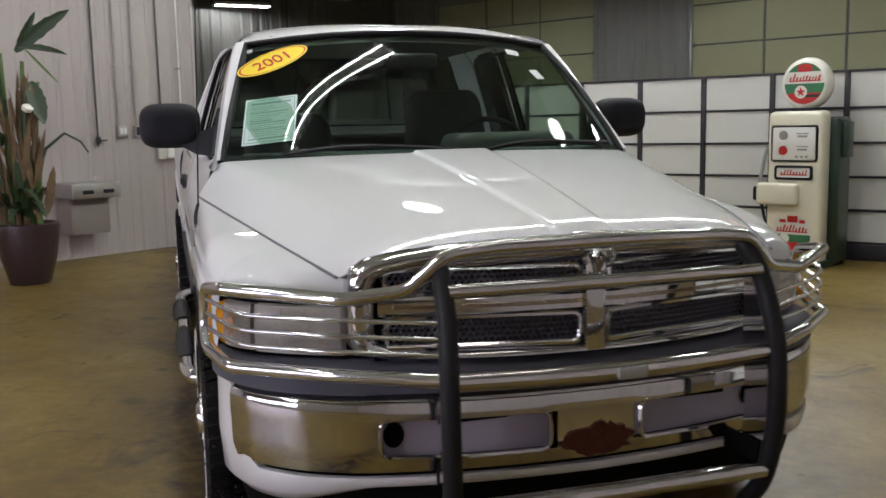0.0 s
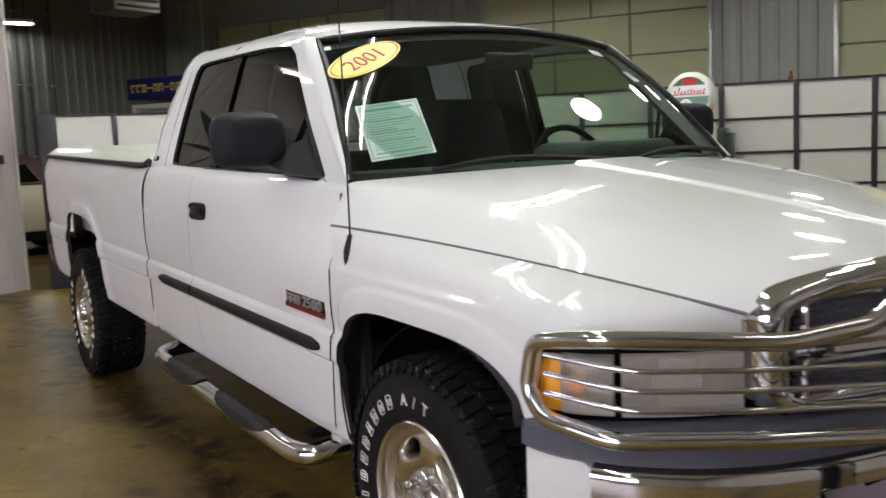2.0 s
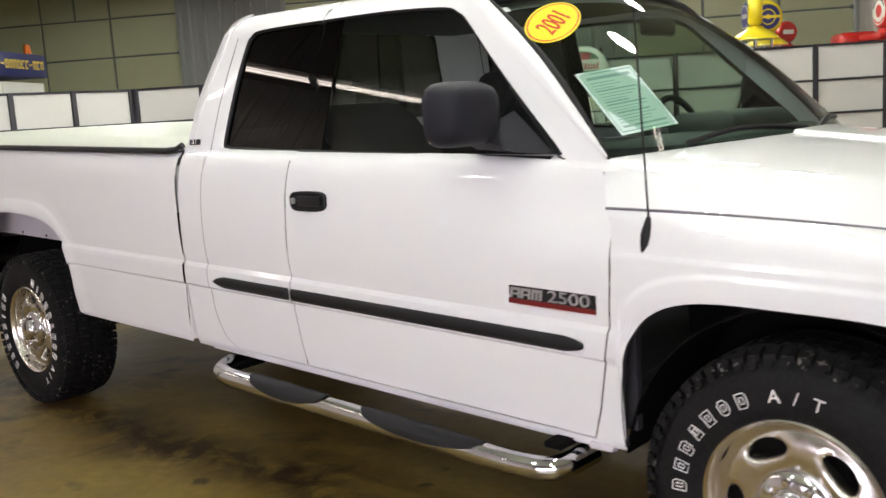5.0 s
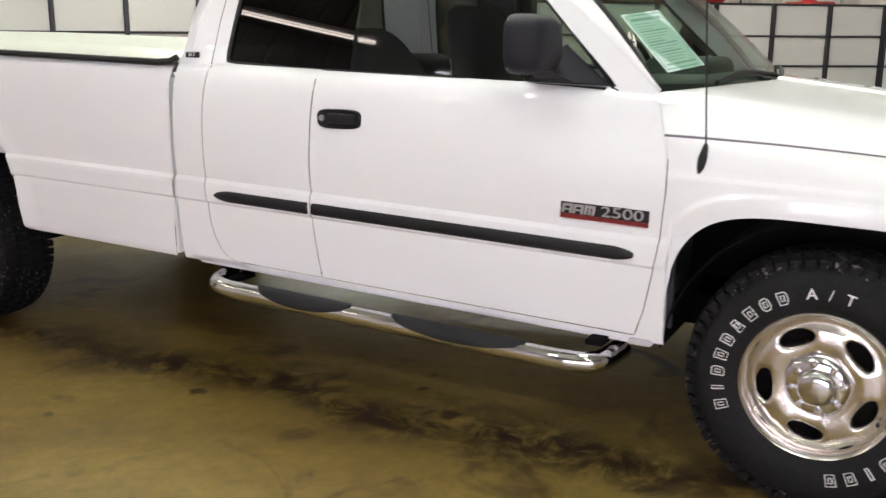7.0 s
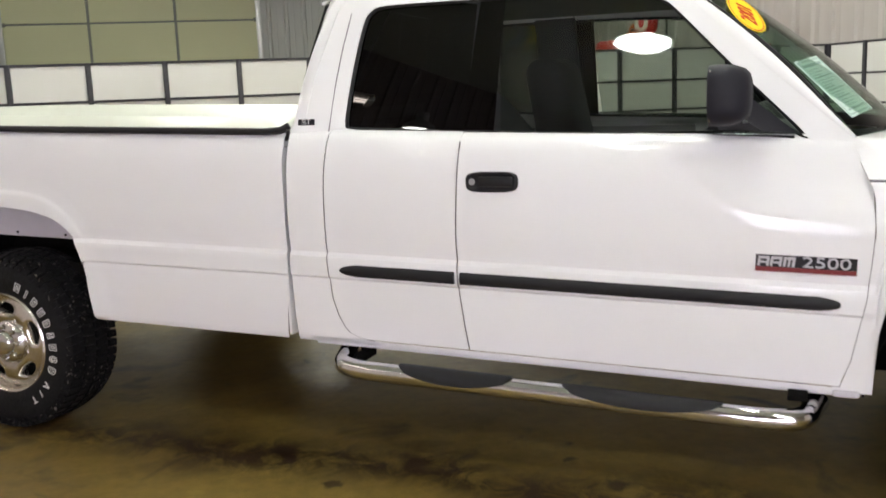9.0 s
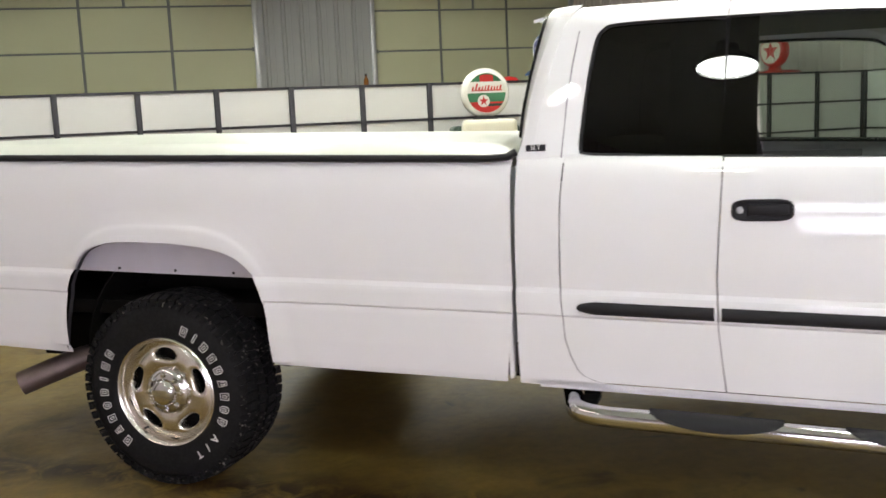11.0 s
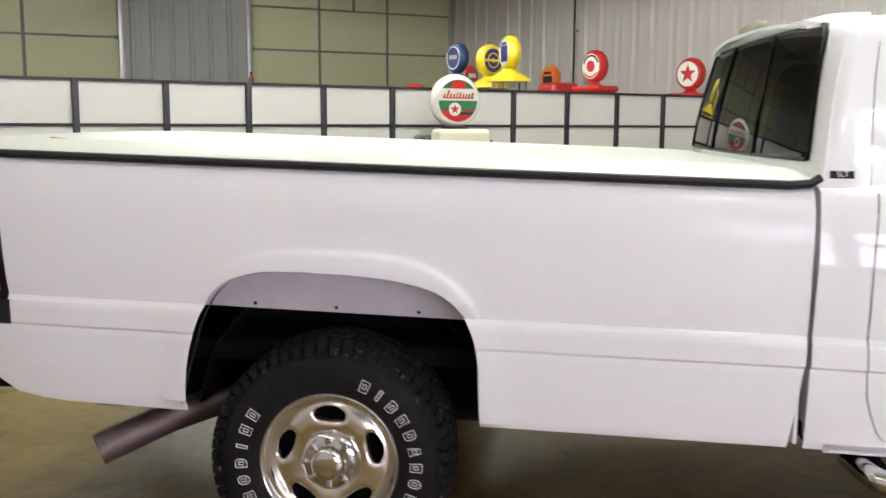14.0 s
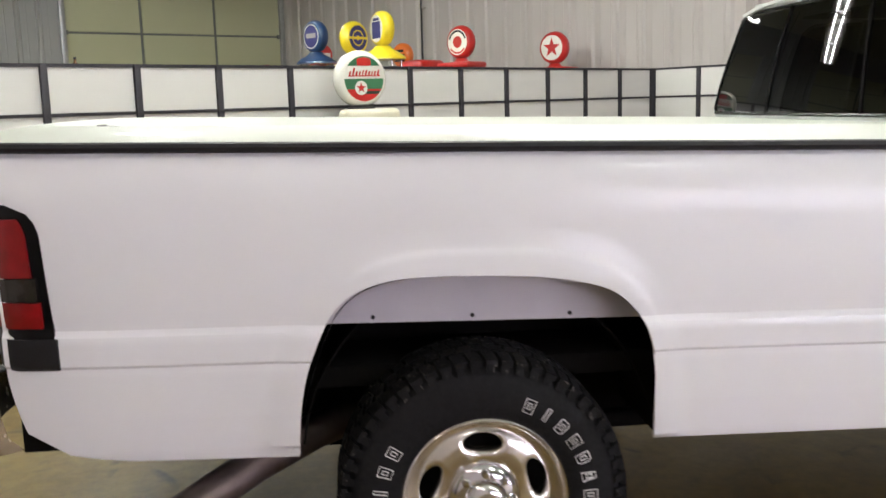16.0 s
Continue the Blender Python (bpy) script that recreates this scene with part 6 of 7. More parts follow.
part("gearbox", box(bmesh.new(), -0.24, 0.22, 0.45, 1.75, 0.29, 0.56, bevel=0.05, seg=3), "under", chassis)
part("muffler", box(bmesh.new(), -0.38, -0.14, 1.9, 2.9, 0.33, 0.52, bevel=0.06, seg=4), "under", chassis)
part("engine_sump", box(bmesh.new(), -0.30, 0.30, -0.55, 0.40, 0.30, 0.75, bevel=0.05, seg=3), "under", chassis)
part("spare_tyre", lathe(bmesh.new(), [(0.18, 0.36), (0.34, 0.35), (0.38, 0.40), (0.38, 0.50), (0.34, 0.55), (0.18, 0.54)], "z", 32, close=True), "rubber", chassis, matrix=pose(0.0, 4.62, 0))
part("drive_shaft", tube(bmesh.new(), [(0.0, 1.7, 0.42), (0.02, 3.8, 0.38)], 0.045, 12), "under", chassis)
for sg in (-1, 1):
    for yc in (FRONT[0], REAR[0] - 0.05):
        bm = bmesh.new()
        rows = []
        for a in np.linspace(0.12, math.pi - 0.12, 21):
            y, z = yc + 0.50 * math.cos(a), 0.40 + 0.53 * math.sin(a)
            rows.append([(sg * 0.50, y, lev(y, z)), (sg * (0.89 if yc < 1 else 0.84), y, lev(y, z))])
        loft(bm, rows)
        loft(bm, [[(sg * 0.50, yc - 0.5, 0.5), (sg * 0.50, yc + 0.5, 0.5)], [(sg * 0.50, yc - 0.5, 0.95), (sg * 0.50, yc + 0.5, 0.95)]])
        part("wheel_well", thicken(bm, 0.006), "under", truck)
    part("spring", boxes((sg * 0.52 - 0.03, sg * 0.52 + 0.03, 3.2, 4.6, 0.40, 0.45), bevel=0.01), "under", chassis)
exhaust = part("exhaust_pipe", thicken(tube(bmesh.new(), [(-0.45, 4.15, 0.50), (-0.60, 4.38, 0.47), (-0.74, 4.55, 0.43), (-0.885, 4.745, 0.352)], 0.053, 20, cap=False), 0.004), "pipe", truck, "heat-stained steel exhaust tailpipe")
# black inner tube keeps the pipe's open end dark
part("pipe_bore", tube(bmesh.new(), [(-0.74, 4.55, 0.43), (-0.881, 4.740, 0.3545)], 0.047, 20, cap=False), "under", exhaust, "dark inside of the pipe")

# ---- side steps ----
for sg in (-1, 1):
    pts = rounded([(sg * 0.84, 2.31, 0.43), (sg * 0.99, 2.27, 0.412), (sg * 1.015, 2.19, 0.405), (sg * 1.015, 0.78, 0.352), (sg * 0.99, 0.66, 0.350), (sg * 0.86, 0.62, 0.375)], 0.09, 6)
    st = part("side_step", tube(bmesh.new(), pts, 0.036, 18), "chrome", truck, "chrome tube side step with black tread pads", smooth=60)
    for y0, y1 in ((0.90, 1.42), (1.60, 2.02)):
        bm = bmesh.new()
        rows = []
        for k in range(17):
            f = k / 16
            y = y0 + (y1 - y0) * f
            e = math.sin(math.pi * f) ** 0.45
            zc = 0.352 + (0.405 - 0.352) * (y - 0.78) / 1.41
            row = []
            for a in np.linspace(0.15, math.pi + 0.18, 11):
                tw = math.pi / 2 + (a - math.pi / 2) * (0.2 + 0.8 * e)
                row.append((sg * (1.015 - 0.0395 * math.cos(tw)), y, zc + 0.0395 * math.sin(tw)))
            rows.append(row)
        loft(bm, rows)
        part("tread_pad", thicken(bm, 0.003), "black", st, "black ribbed tread pad")
    for y in (0.68, 2.24):
        part("step_bracket", boxes((sg * 0.90 - 0.08, sg * 0.90 + 0.08, y - 0.03, y + 0.03, 0.405, 0.425), (sg * 0.82 - 0.01, sg * 0.82 + 0.01, y - 0.03, y + 0.03, 0.405, 0.49), bevel=0.004), "under", st)

# ---- tail lamps and rear bumper ----
def lamp_front(z):
    """y of the lamp's front edge at a height; its upper front corner is rounded."""
    y = 4.992 + 0.018 * max(0.0, (z - 0.9) / 0.3)
    k = max(0.0, (z - 1.130) / 0.085)
    return y + 0.075 * (1 - math.sqrt(max(0.0, 1 - min(1.0, k) ** 2)))


for sg in (-1, 1):
    def tail(front, z0, z1, lift, material, nm, par, label=""):
        bm = bmesh.new()
        rows = []
        for k in range(19):
            z = z0 + (z1 - z0) * k / 18
            y0 = front(z)
            row = []
            for j in range(9):
                y = y0 + (5.142 - y0) * j / 8
                xx = body_x(min(y, 5.1), min(z - RAKE * (y - 2.5), 1.15)) + lift
                if y > 5.085:
                    xx -= (y - 5.085) ** 2 * 14
                row.append((sg * xx, y, z))
            rows.append(row)
        loft(bm, rows)
        return part(nm, thicken(weld(bm), 0.012), material, par, label, smooth=50)
    tl = tail(lamp_front, 0.795, 1.215, 0.004, "gloss_black", "tail_lamp", truck, "red and smoked tail lamp in a black surround")
    tail(lambda z: lamp_front(z) + 0.032, 1.035, 1.180, 0.010, "lens_red", "red_lens", tl)
    tail(lambda z: 5.022, 0.975, 1.032, 0.011, "lens_smoke", "reverse_lens", tl)
    tail(lambda z: 5.016, 0.905, 0.972, 0.010, "lens_red", "red_lens", tl)
    tail(lambda z: 4.984, 0.797, 0.880, 0.008, "black", "lamp_base", tl)
bm = bmesh.new()
rows = []
P = rounded([(-0.90, 5.165, 0), (-0.942, 5.22, 0), (-0.942, 5.28, 0), (-0.80, 5.33, 0), (0.80, 5.33, 0), (0.942, 5.28, 0), (0.942, 5.22, 0), (0.90, 5.165, 0)], 0.10, 6)
for p in P:
    q = Vector((p.x * 0.96, p.y - 0.03, 0))
    rows.append([(q.x, q.y, 0.775), (p.x, p.y, 0.77), (p.x, p.y, 0.735), (p.x * 0.995, p.y, 0.66), (p.x * 0.985, p.y - 0.01, 0.60), (q.x, q.y - 0.01, 0.56)])
loft(bm, rows)
rb = part("rear_bumper", thicken(bm, 0.006), "dull_chrome", truck, "chrome rear step bumper with a black top", smooth=50)
bm = bmesh.new()
loft(bm, [[(p.x * 1.004, p.y + 0.003, z) for z in (0.715, 0.783)] + [(p.x * 0.9, min(p.y, 5.30) - 0.08, 0.790)] for p in P])
part("step_pad", thicken(bm, 0.006), "black", rb)
# black block stands in for shade and hides the bumper's inner side
part("rear_gap_shade", boxes((-0.87, 0.87, 5.0, 5.125, 0.555, 0.76)), "under", rb)

# ---- badges ----
bm = bmesh.new()
bx = -(body_x(0.67, 0.88) + 0.002)
mt = Matrix.Translation((bx, 0.668, lev(0.668, 0.893))) @ Matrix.Rotation(-RAKE, 4, "X").inverted() @ Matrix(((0, 0, -1, 0), (-1, 0, 0, 0), (0, 1, 0, 0), (0, 0, 0, 1)))
badge = part("model_badge", boxes((-0.145, 0.145, -0.026, -0.012, 0, 0.004)), "badge_red", truck, "silver model badge with black outline over a dark red bar", smooth=0, matrix=mt)
part("badge_shadow", boxes((-0.145, 0.145, -0.012, 0.026, -0.001, 0.0015)), "black", badge, smooth=0)
for k, x0 in enumerate((-0.139, -0.102, -0.064)):
    bm = boxes((x0, x0 + 0.008, -0.009, 0.021, 0.0015, 0.005), (x0 + 0.008, x0 + 0.034, 0.013, 0.021, 0.0015, 0.005), (x0 + 0.026, x0 + 0.034, -0.009, 0.013, 0.0015, 0.005))
    if k < 2:
        box(bm, x0 + 0.008, x0 + 0.026, 0.0, 0.005, 0.0015, 0.005)
    else:
        box(bm, x0 + 0.0135, x0 + 0.0205, -0.009, 0.013, 0.0015, 0.005)
    for v in bm.verts:
        v.co.x += 0.12 * v.co.y
    part("badge_block", bm, "badge_grey", badge, smooth=0)
words("2500", 0.047, "badge_grey", badge, pose(0.060, 0.006, 0.004) @ Matrix.Diagonal((1.5, 1, 1, 1)), 0.003, "model_number")
mt = Matrix.Translation((-(gx(2.403, 1.31) + 0.004), 2.403, 1.309)) @ Matrix.Rotation(radians(12), 4, "Y") @ Matrix(((0, 0, -1, 0), (-1, 0, 0, 0), (0, 1, 0, 0), (0, 0, 0, 1)))
trimb = part("trim_badge", boxes((-0.034, 0.034, -0.011, 0.011, -0.004, 0.003), bevel=0.002), "grey_plastic", truck, "small dark grey badge with silver letters", smooth=0, matrix=mt)
words("SLT", 0.023, "white_mark", trimb, pose(0, 0, 0.0035), 0.001, "trim_letters")

# ---- inside the cab ----
inside = part("cab_floor", boxes((-0.84, 0.84, 0.5, 2.42, 0.53, 0.60), (-0.84, -0.80, 0.66, 2.4, 0.6, 1.16), (0.80, 0.84, 0.66, 2.4, 0.6, 1.16)), "interior", truck)
dashboard = part("dashboard", weld(box(bmesh.new(), -0.78, 0.78, 0.52, 0.88, 0.95, 1.240, bevel=0.06, seg=4)), "dash", inside, "dark grey dashboard")
part("instrument_hood", weld(box(bmesh.new(), 0.12, 0.68, 0.62, 0.90, 1.10, 1.305, bevel=0.05, seg=4)), "dash", dashboard)
for sx, y0, lean, top in ((-0.42, 1.44, 0.85, 1.42), (0.42, 1.60, 0.19, 1.53)):
    seat = part("seat", box(bmesh.new(), sx - 0.27, sx + 0.27, 1.02, y0 + 0.08, 0.72, 0.90, bevel=0.06, seg=4), "interior", inside, "charcoal cloth seat")
    bm = box(bmesh.new(), sx - 0.26, sx + 0.26, y0, y0 + 0.19, 0.86, top, bevel=0.07, seg=4)
    for v in bm.verts:
        v.co.y += (v.co.z - 0.9) * lean
        v.co.x = sx + (v.co.x - sx) * (1 - 0.9 * max(0, v.co.z - 1.2))
    part("backrest", bm, "interior", seat)
part("console", box(bmesh.new(), -0.12, 0.12, 1.05, 1.6, 0.75, 1.02, bevel=0.04, seg=3), "interior", inside)
part("rear_bench", box(bmesh.new(), -0.75, 0.75, 2.1, 2.40, 0.7, 1.30, bevel=0.06, seg=3), "interior", inside)
bm = bmesh.new()
tube(bm, [(0.40 + 0.19 * math.cos(a), 0.96 + 0.06 * math.sin(a), 1.185 + 0.18 * math.sin(a)) for a in np.linspace(0, 2 * math.pi, 41)], 0.014, 8, cap=False)
wheel_st = part("steering_wheel", bm, "black", inside)
part("spoke", boxes((0.22, 0.58, 0.930, 0.950, 1.150, 1.185), (0.34, 0.46, 0.91, 0.95, 1.115, 1.205), bevel=0.006), "black", wheel_st)
part("steering_column", tube(bmesh.new(), [(0.40, 0.94, 1.165), (0.40, 0.70, 1.10)], 0.035, 10), "black", inside)
part("rear_view_mirror", box(bmesh.new(), -0.11, 0.11, 0.83, 0.86, 1.585, 1.65, bevel=0.015, seg=3), "black", inside)
part("headliner", boxes((-0.58, 0.58, 1.1, 2.3, 1.735, 1.745)), "dash", inside)


# ---- things round the hall ----
M.update({
    "pump_cream": mat("cream_enamel", (0.72, 0.68, 0.54), 0.3, vary=0.03, coat=0.6),
    "pump_green": mat("dark_green_enamel", (0.012, 0.035, 0.022), 0.35, coat=0.5),
    "globe_white": mat("white_globe_glass", (0.74, 0.73, 0.66), 0.25, vary=0.02, coat=0.6),
    "globe_face": mat("pale_green_globe_face", (0.70, 0.70, 0.64), 0.25, vary=0.03, coat=0.6),
    "red": mat("red_enamel", (0.50, 0.018, 0.014), 0.3, vary=0.08, coat=0.7),
    "green": mat("green_enamel", (0.03, 0.16, 0.07), 0.35, coat=0.5),
    "blue": mat("deep_blue_enamel", (0.012, 0.05, 0.14), 0.3, coat=0.7),
    "gold": mat("bright_yellow_enamel", (0.80, 0.62, 0.02), 0.3, coat=0.7),
    "navy": mat("navy_ink", (0.03, 0.03, 0.13), 0.4),
    "orange": mat("orange_enamel", (0.75, 0.16, 0.015), 0.3, coat=0.7),
    "pot": mat("plum_glazed_pot", (0.032, 0.017, 0.019), 0.35, vary=0.3, scale=5, coat=0.4),
    "soil": mat("dry_bark_mulch", (0.05, 0.032, 0.018), 0.95, vary=0.5, scale=40, bump=1.0),
    "leaf": mat("banana_leaf_green", (0.020, 0.042, 0.014), 0.45, vary=0.35, scale=9, bump=0.2),
    "stem": mat("green_plant_stem", (0.075, 0.13, 0.025), 0.55, vary=0.3, scale=8),
    "dry": mat("dry_straw_leaf", (0.135, 0.085, 0.042), 0.8, vary=0.6, scale=11),
    "flower": mat("white_flower", (0.8, 0.78, 0.7), 0.5),
    "stainless": mat("brushed_stainless", (0.42, 0.40, 0.38), 0.35, 0.85, vary=0.1, scale=20),
    "fountain_grey": mat("taupe_fountain_skirt", (0.22, 0.19, 0.17), 0.5),
    "conduit": mat("grey_conduit", (0.34, 0.31, 0.30), 0.45, 0.3),
    "cord": mat("black_cord", (0.015, 0.015, 0.016), 0.5),
    "sign_blue": mat("blue_sign_face", (0.02, 0.025, 0.12), 0.4),
    "sign_text": mat("yellow_sign_bars", (0.70, 0.50, 0.08), 0.5),
    "beige_car": mat("beige_car_paint", (0.52, 0.46, 0.34), 0.3, vary=0.02, coat=0.8),
    "maroon": mat("maroon_roof", (0.07, 0.02, 0.025), 0.4, coat=0.3),
    "amber_glass": mat("amber_bottle", (0.20, 0.07, 0.01), 0.15, coat=1.0),
    "plastic_white": mat("white_plastic", (0.7, 0.69, 0.66), 0.4),
})


def disc_ring(r0, r1, y, seg=40, a0=0.0, a1=2 * math.pi):
    """A flat ring in the xz plane that faces -y."""
    bm = bmesh.new()
    closed = abs(a1 - a0 - 2 * math.pi) < 1e-6
    angs = np.linspace(a0, a1, seg, endpoint=not closed)
    loft(bm, [[(r * math.sin(a), y, r * math.cos(a)) for a in angs] for r in (max(r0, 1e-4), r1)], close=closed)
    return weld(bm, 1e-5)


def slab(x0, x1, z0, z1, r, y):
    """A horizontal band of a disc of radius r, facing -y."""
    bm = bmesh.new()
    lo, hi = [], []
    for t in np.linspace(0, 1, 17):
        z = z0 + (z1 - z0) * t
        w = math.sqrt(max(0.0, r * r - z * z))
        lo.append((max(x0, -w), y, z))
        hi.append((min(x1, w), y, z))
    loft(bm, [lo, hi])
    return bm


def star(r, y, n=5, inner=0.4):
    bm = bmesh.new()
    vs = [bm.verts.new(((r if k % 2 == 0 else r * inner) * math.sin(math.pi * k / n), y, (r if k % 2 == 0 else r * inner) * math.cos(math.pi * k / n))) for k in range(2 * n)]
    c = bm.verts.new((0, y, 0))
    for k in range(2 * n):
        bm.faces.new((c, vs[k], vs[(k + 1) % (2 * n)]))
    return bm


def script_strokes(x0, x1, z0, z1, y, seed=5):
    """Leaning strokes of uneven height in a row, for a painted script too small to read."""
    bm, rnd, x = bmesh.new(), random.Random(seed), x0
    while x < x1 - 0.02:
        w, h = rnd.uniform(0.012, 0.018), (z1 - z0) * rnd.choice((1.0, 0.6, 0.6, 0.75))
        lean = 0.3 * h
        bm.faces.new([bm.verts.new(p) for p in ((x, y, z0), (x + w, y, z0), (x + w + lean, y, z0 + h), (x + lean, y, z0 + h))])
        bm.faces.new([bm.verts.new(p) for p in ((x + w, y, z0), (x + w + 0.014, y, z0), (x + w + 0.014, y, z0 + 0.011), (x + w, y, z0 + 0.011))])
        x += w + 0.014
    return bm


def bmesh_shift(bm, dx, dz):
    bmesh.ops.translate(bm, verts=bm.verts, vec=(dx, 0, dz))
    return bm


def globe(parent, z, r, body, face, art, name="globe", label=""):
    """A lens-shaped lamp globe on edge, its two faces to -y and +y."""
    bm = bmesh.new()
    lathe(bm, [(0.0, -0.075), (r * 0.80, -0.072)] + [(r - 0.055 + 0.055 * math.cos(a), 0.079 * math.sin(a)) for a in np.linspace(-1.5, 1.5, 9)] + [(r * 0.80, 0.072), (0.0, 0.075)], "y", 48)
    g = part(name, bm, body, parent, label, smooth=50, matrix=pose(0, 0, z))
    for sgn in (1, -1):
        mt = pose(0, 0, 0, 0, 0, 0 if sgn > 0 else 180)
        part("face", disc_ring(0, r * 0.79, -0.076), face, g, smooth=0, matrix=mt)
        for bm_f, m_ in art:
            if callable(bm_f):
                part("artwork", bm_f(), m_, g, smooth=0, matrix=mt)
            else:
                for row in bm_f:
                    part("artwork", boxes(row), m_, g, smooth=0, matrix=mt)
    return g


# petrol pump by the barrier
PX, PY, PR = 4.60, 4.13, -62
pump = thing("petrol_pump", PX, PY, 0, "cream and dark green vintage petrol pump with a round globe", "petrol pump", "", PR)
part("cabinet", box(bmesh.new(), -0.26, 0.26, -0.24, -0.06, 0.03, 1.40, bevel=0.05, seg=5), "pump_cream", pump, "cream enamel front")
part("rear_cabinet", box(bmesh.new(), -0.325, 0.325, -0.06, 0.22, 0.03, 1.345, bevel=0.04, seg=4), "pump_green", pump, "dark green rear half")
part("side_latch", box(bmesh.new(), 0.32, 0.375, 0.0, 0.14, 0.98, 1.30, bevel=0.012), "pump_green", pump)
part("plinth", boxes((-0.29, 0.29, -0.27, 0.23, 0, 0.06), bevel=0.01), "pump_green", pump)
FY = -0.241
dial = part("dial_frame", box(bmesh.new(), -0.215, 0.215, FY - 0.014, FY + 0.02, 0.945, 1.275, bevel=0.03, seg=4), "black", pump)
part("dial_face", box(bmesh.new(), -0.198, 0.198, FY - 0.020, FY, 0.962, 1.258, bevel=0.015), "plastic_white", dial)
for x, z, w, h in ((0.08, 1.20, 0.055, 0.010), (0.08, 1.175, 0.045, 0.018), (0.08, 1.085, 0.055, 0.009), (0.08, 1.058, 0.045, 0.018), (0.03, 0.995, 0.013, 0.02), (0.075, 0.995, 0.013, 0.02), (0.12, 0.995, 0.013, 0.02)):
    part("dial_bar", boxes((x - w, x + w, FY - 0.0225, FY - 0.0205, z - h / 2, z + h / 2)), "conduit", dial, smooth=0)
for z, m_ in ((1.185, "conduit"), (1.05, "red")):
    part("dial_mark", disc_ring(0, 0.042, FY - 0.0225, 20), m_, dial, smooth=0, matrix=pose(-0.095, 0, z))
plate = part("name_plate", box(bmesh.new(), -0.175, 0.175, FY - 0.012, FY + 0.01, 0.785, 0.915, bevel=0.025, seg=3), "black", pump)
part("plate_field", box(bmesh.new(), -0.152, 0.152, FY - 0.0155, FY - 0.01, 0.808, 0.892, bevel=0.01), "plastic_white", plate, smooth=0)
part("plate_bar", script_strokes(-0.12, 0.13, 0.826, 0.878, FY - 0.0165, 7), "red", plate, smooth=0)
part("nozzle_shelf", box(bmesh.new(), -0.33, 0.06, FY - 0.07, FY + 0.02, 0.555, 0.755, bevel=0.03, seg=3), "pump_cream", pump)
part("nozzle_boot", box(bmesh.new(), -0.37, -0.30, -0.29, -0.16, 0.59, 0.72, bevel=0.02, seg=3), "black", pump)
part("hose", tube(bmesh.new(), [(-0.26, 0.06, 1.0), (-0.35, 0.05, 0.95), (-0.37, 0.02, 0.6), (-0.34, -0.02, 0.3), (-0.34, -0.14, 0.5), (-0.33, -0.22, 0.66)], 0.014, 8, smooth_steps=6), "cord", pump)
part("nozzle", tube(bmesh.new(), [(-0.31, -0.10, 1.10), (-0.34, -0.11, 1.0), (-0.35, -0.2, 0.72)], 0.016, 8), "steel", pump)
crest = part("crest", slab(-0.19, 0.19, -0.16, 0.13, 0.19, FY - 0.002), "globe_face", pump, smooth=0, matrix=pose(0, 0, 0.31))
part("crest_bar", script_strokes(-0.15, 0.15, 0.0, 0.066, FY - 0.0045, 9), "red", crest, smooth=0)
part("crest_field", slab(-0.16, 0.17, -0.09, -0.02, 0.18, FY - 0.0035), "green", crest, smooth=0)
part("crest_point", slab(-0.07, 0.08, -0.165, -0.09, 0.18, FY - 0.0035), "red", crest, smooth=0)
part("crest_mark", bmesh_shift(disc_ring(0, 0.045, FY - 0.005, 24), -0.07, -0.055), "globe_face", crest, smooth=0)
part("crest_crown", boxes((-0.045, 0.05, FY - 0.0055, FY - 0.0035, 0.09, 0.15), (-0.12, -0.06, FY - 0.005, FY - 0.0035, 0.085, 0.115), (0.065, 0.12, FY - 0.005, FY - 0.0035, 0.085, 0.115)), "red", crest, smooth=0)
part("globe_ring", lathe(bmesh.new(), [(0.13, 1.385), (0.12, 1.41), (0.08, 1.425), (0.0, 1.425)], "z", 32), "black", pump)
RG = 0.235
globe(pump, 1.645, RG, "globe_white", "globe_face", [
    (lambda: slab(-0.2, 0.2, -0.085, 0.0, RG * 0.79, -0.0775), "green"),
    (lambda: slab(-0.2, 0.2, -0.19, -0.085, RG * 0.79, -0.0775), "red"),
    (lambda: slab(-0.05, 0.2, -0.125, -0.10, RG * 0.78, -0.0785), "pump_green"),
    (lambda: slab(-0.18, 0.18, 0.105, 0.19, RG * 0.78, -0.0772), "green"),
    (lambda: script_strokes(-0.145, 0.145, 0.018, 0.088, -0.0785), "red"),
    (lambda: slab(-0.062, 0.068, 0.105, 0.172, 0.172, -0.0785), "red"),
    (lambda: bmesh_shift(disc_ring(0, 0.058, -0.080, 28), -0.03, -0.075), "globe_face"),
    (lambda: bmesh_shift(star(0.048, -0.081), -0.03, -0.075), "red"),
], label="white lamp globe with red and green bands")


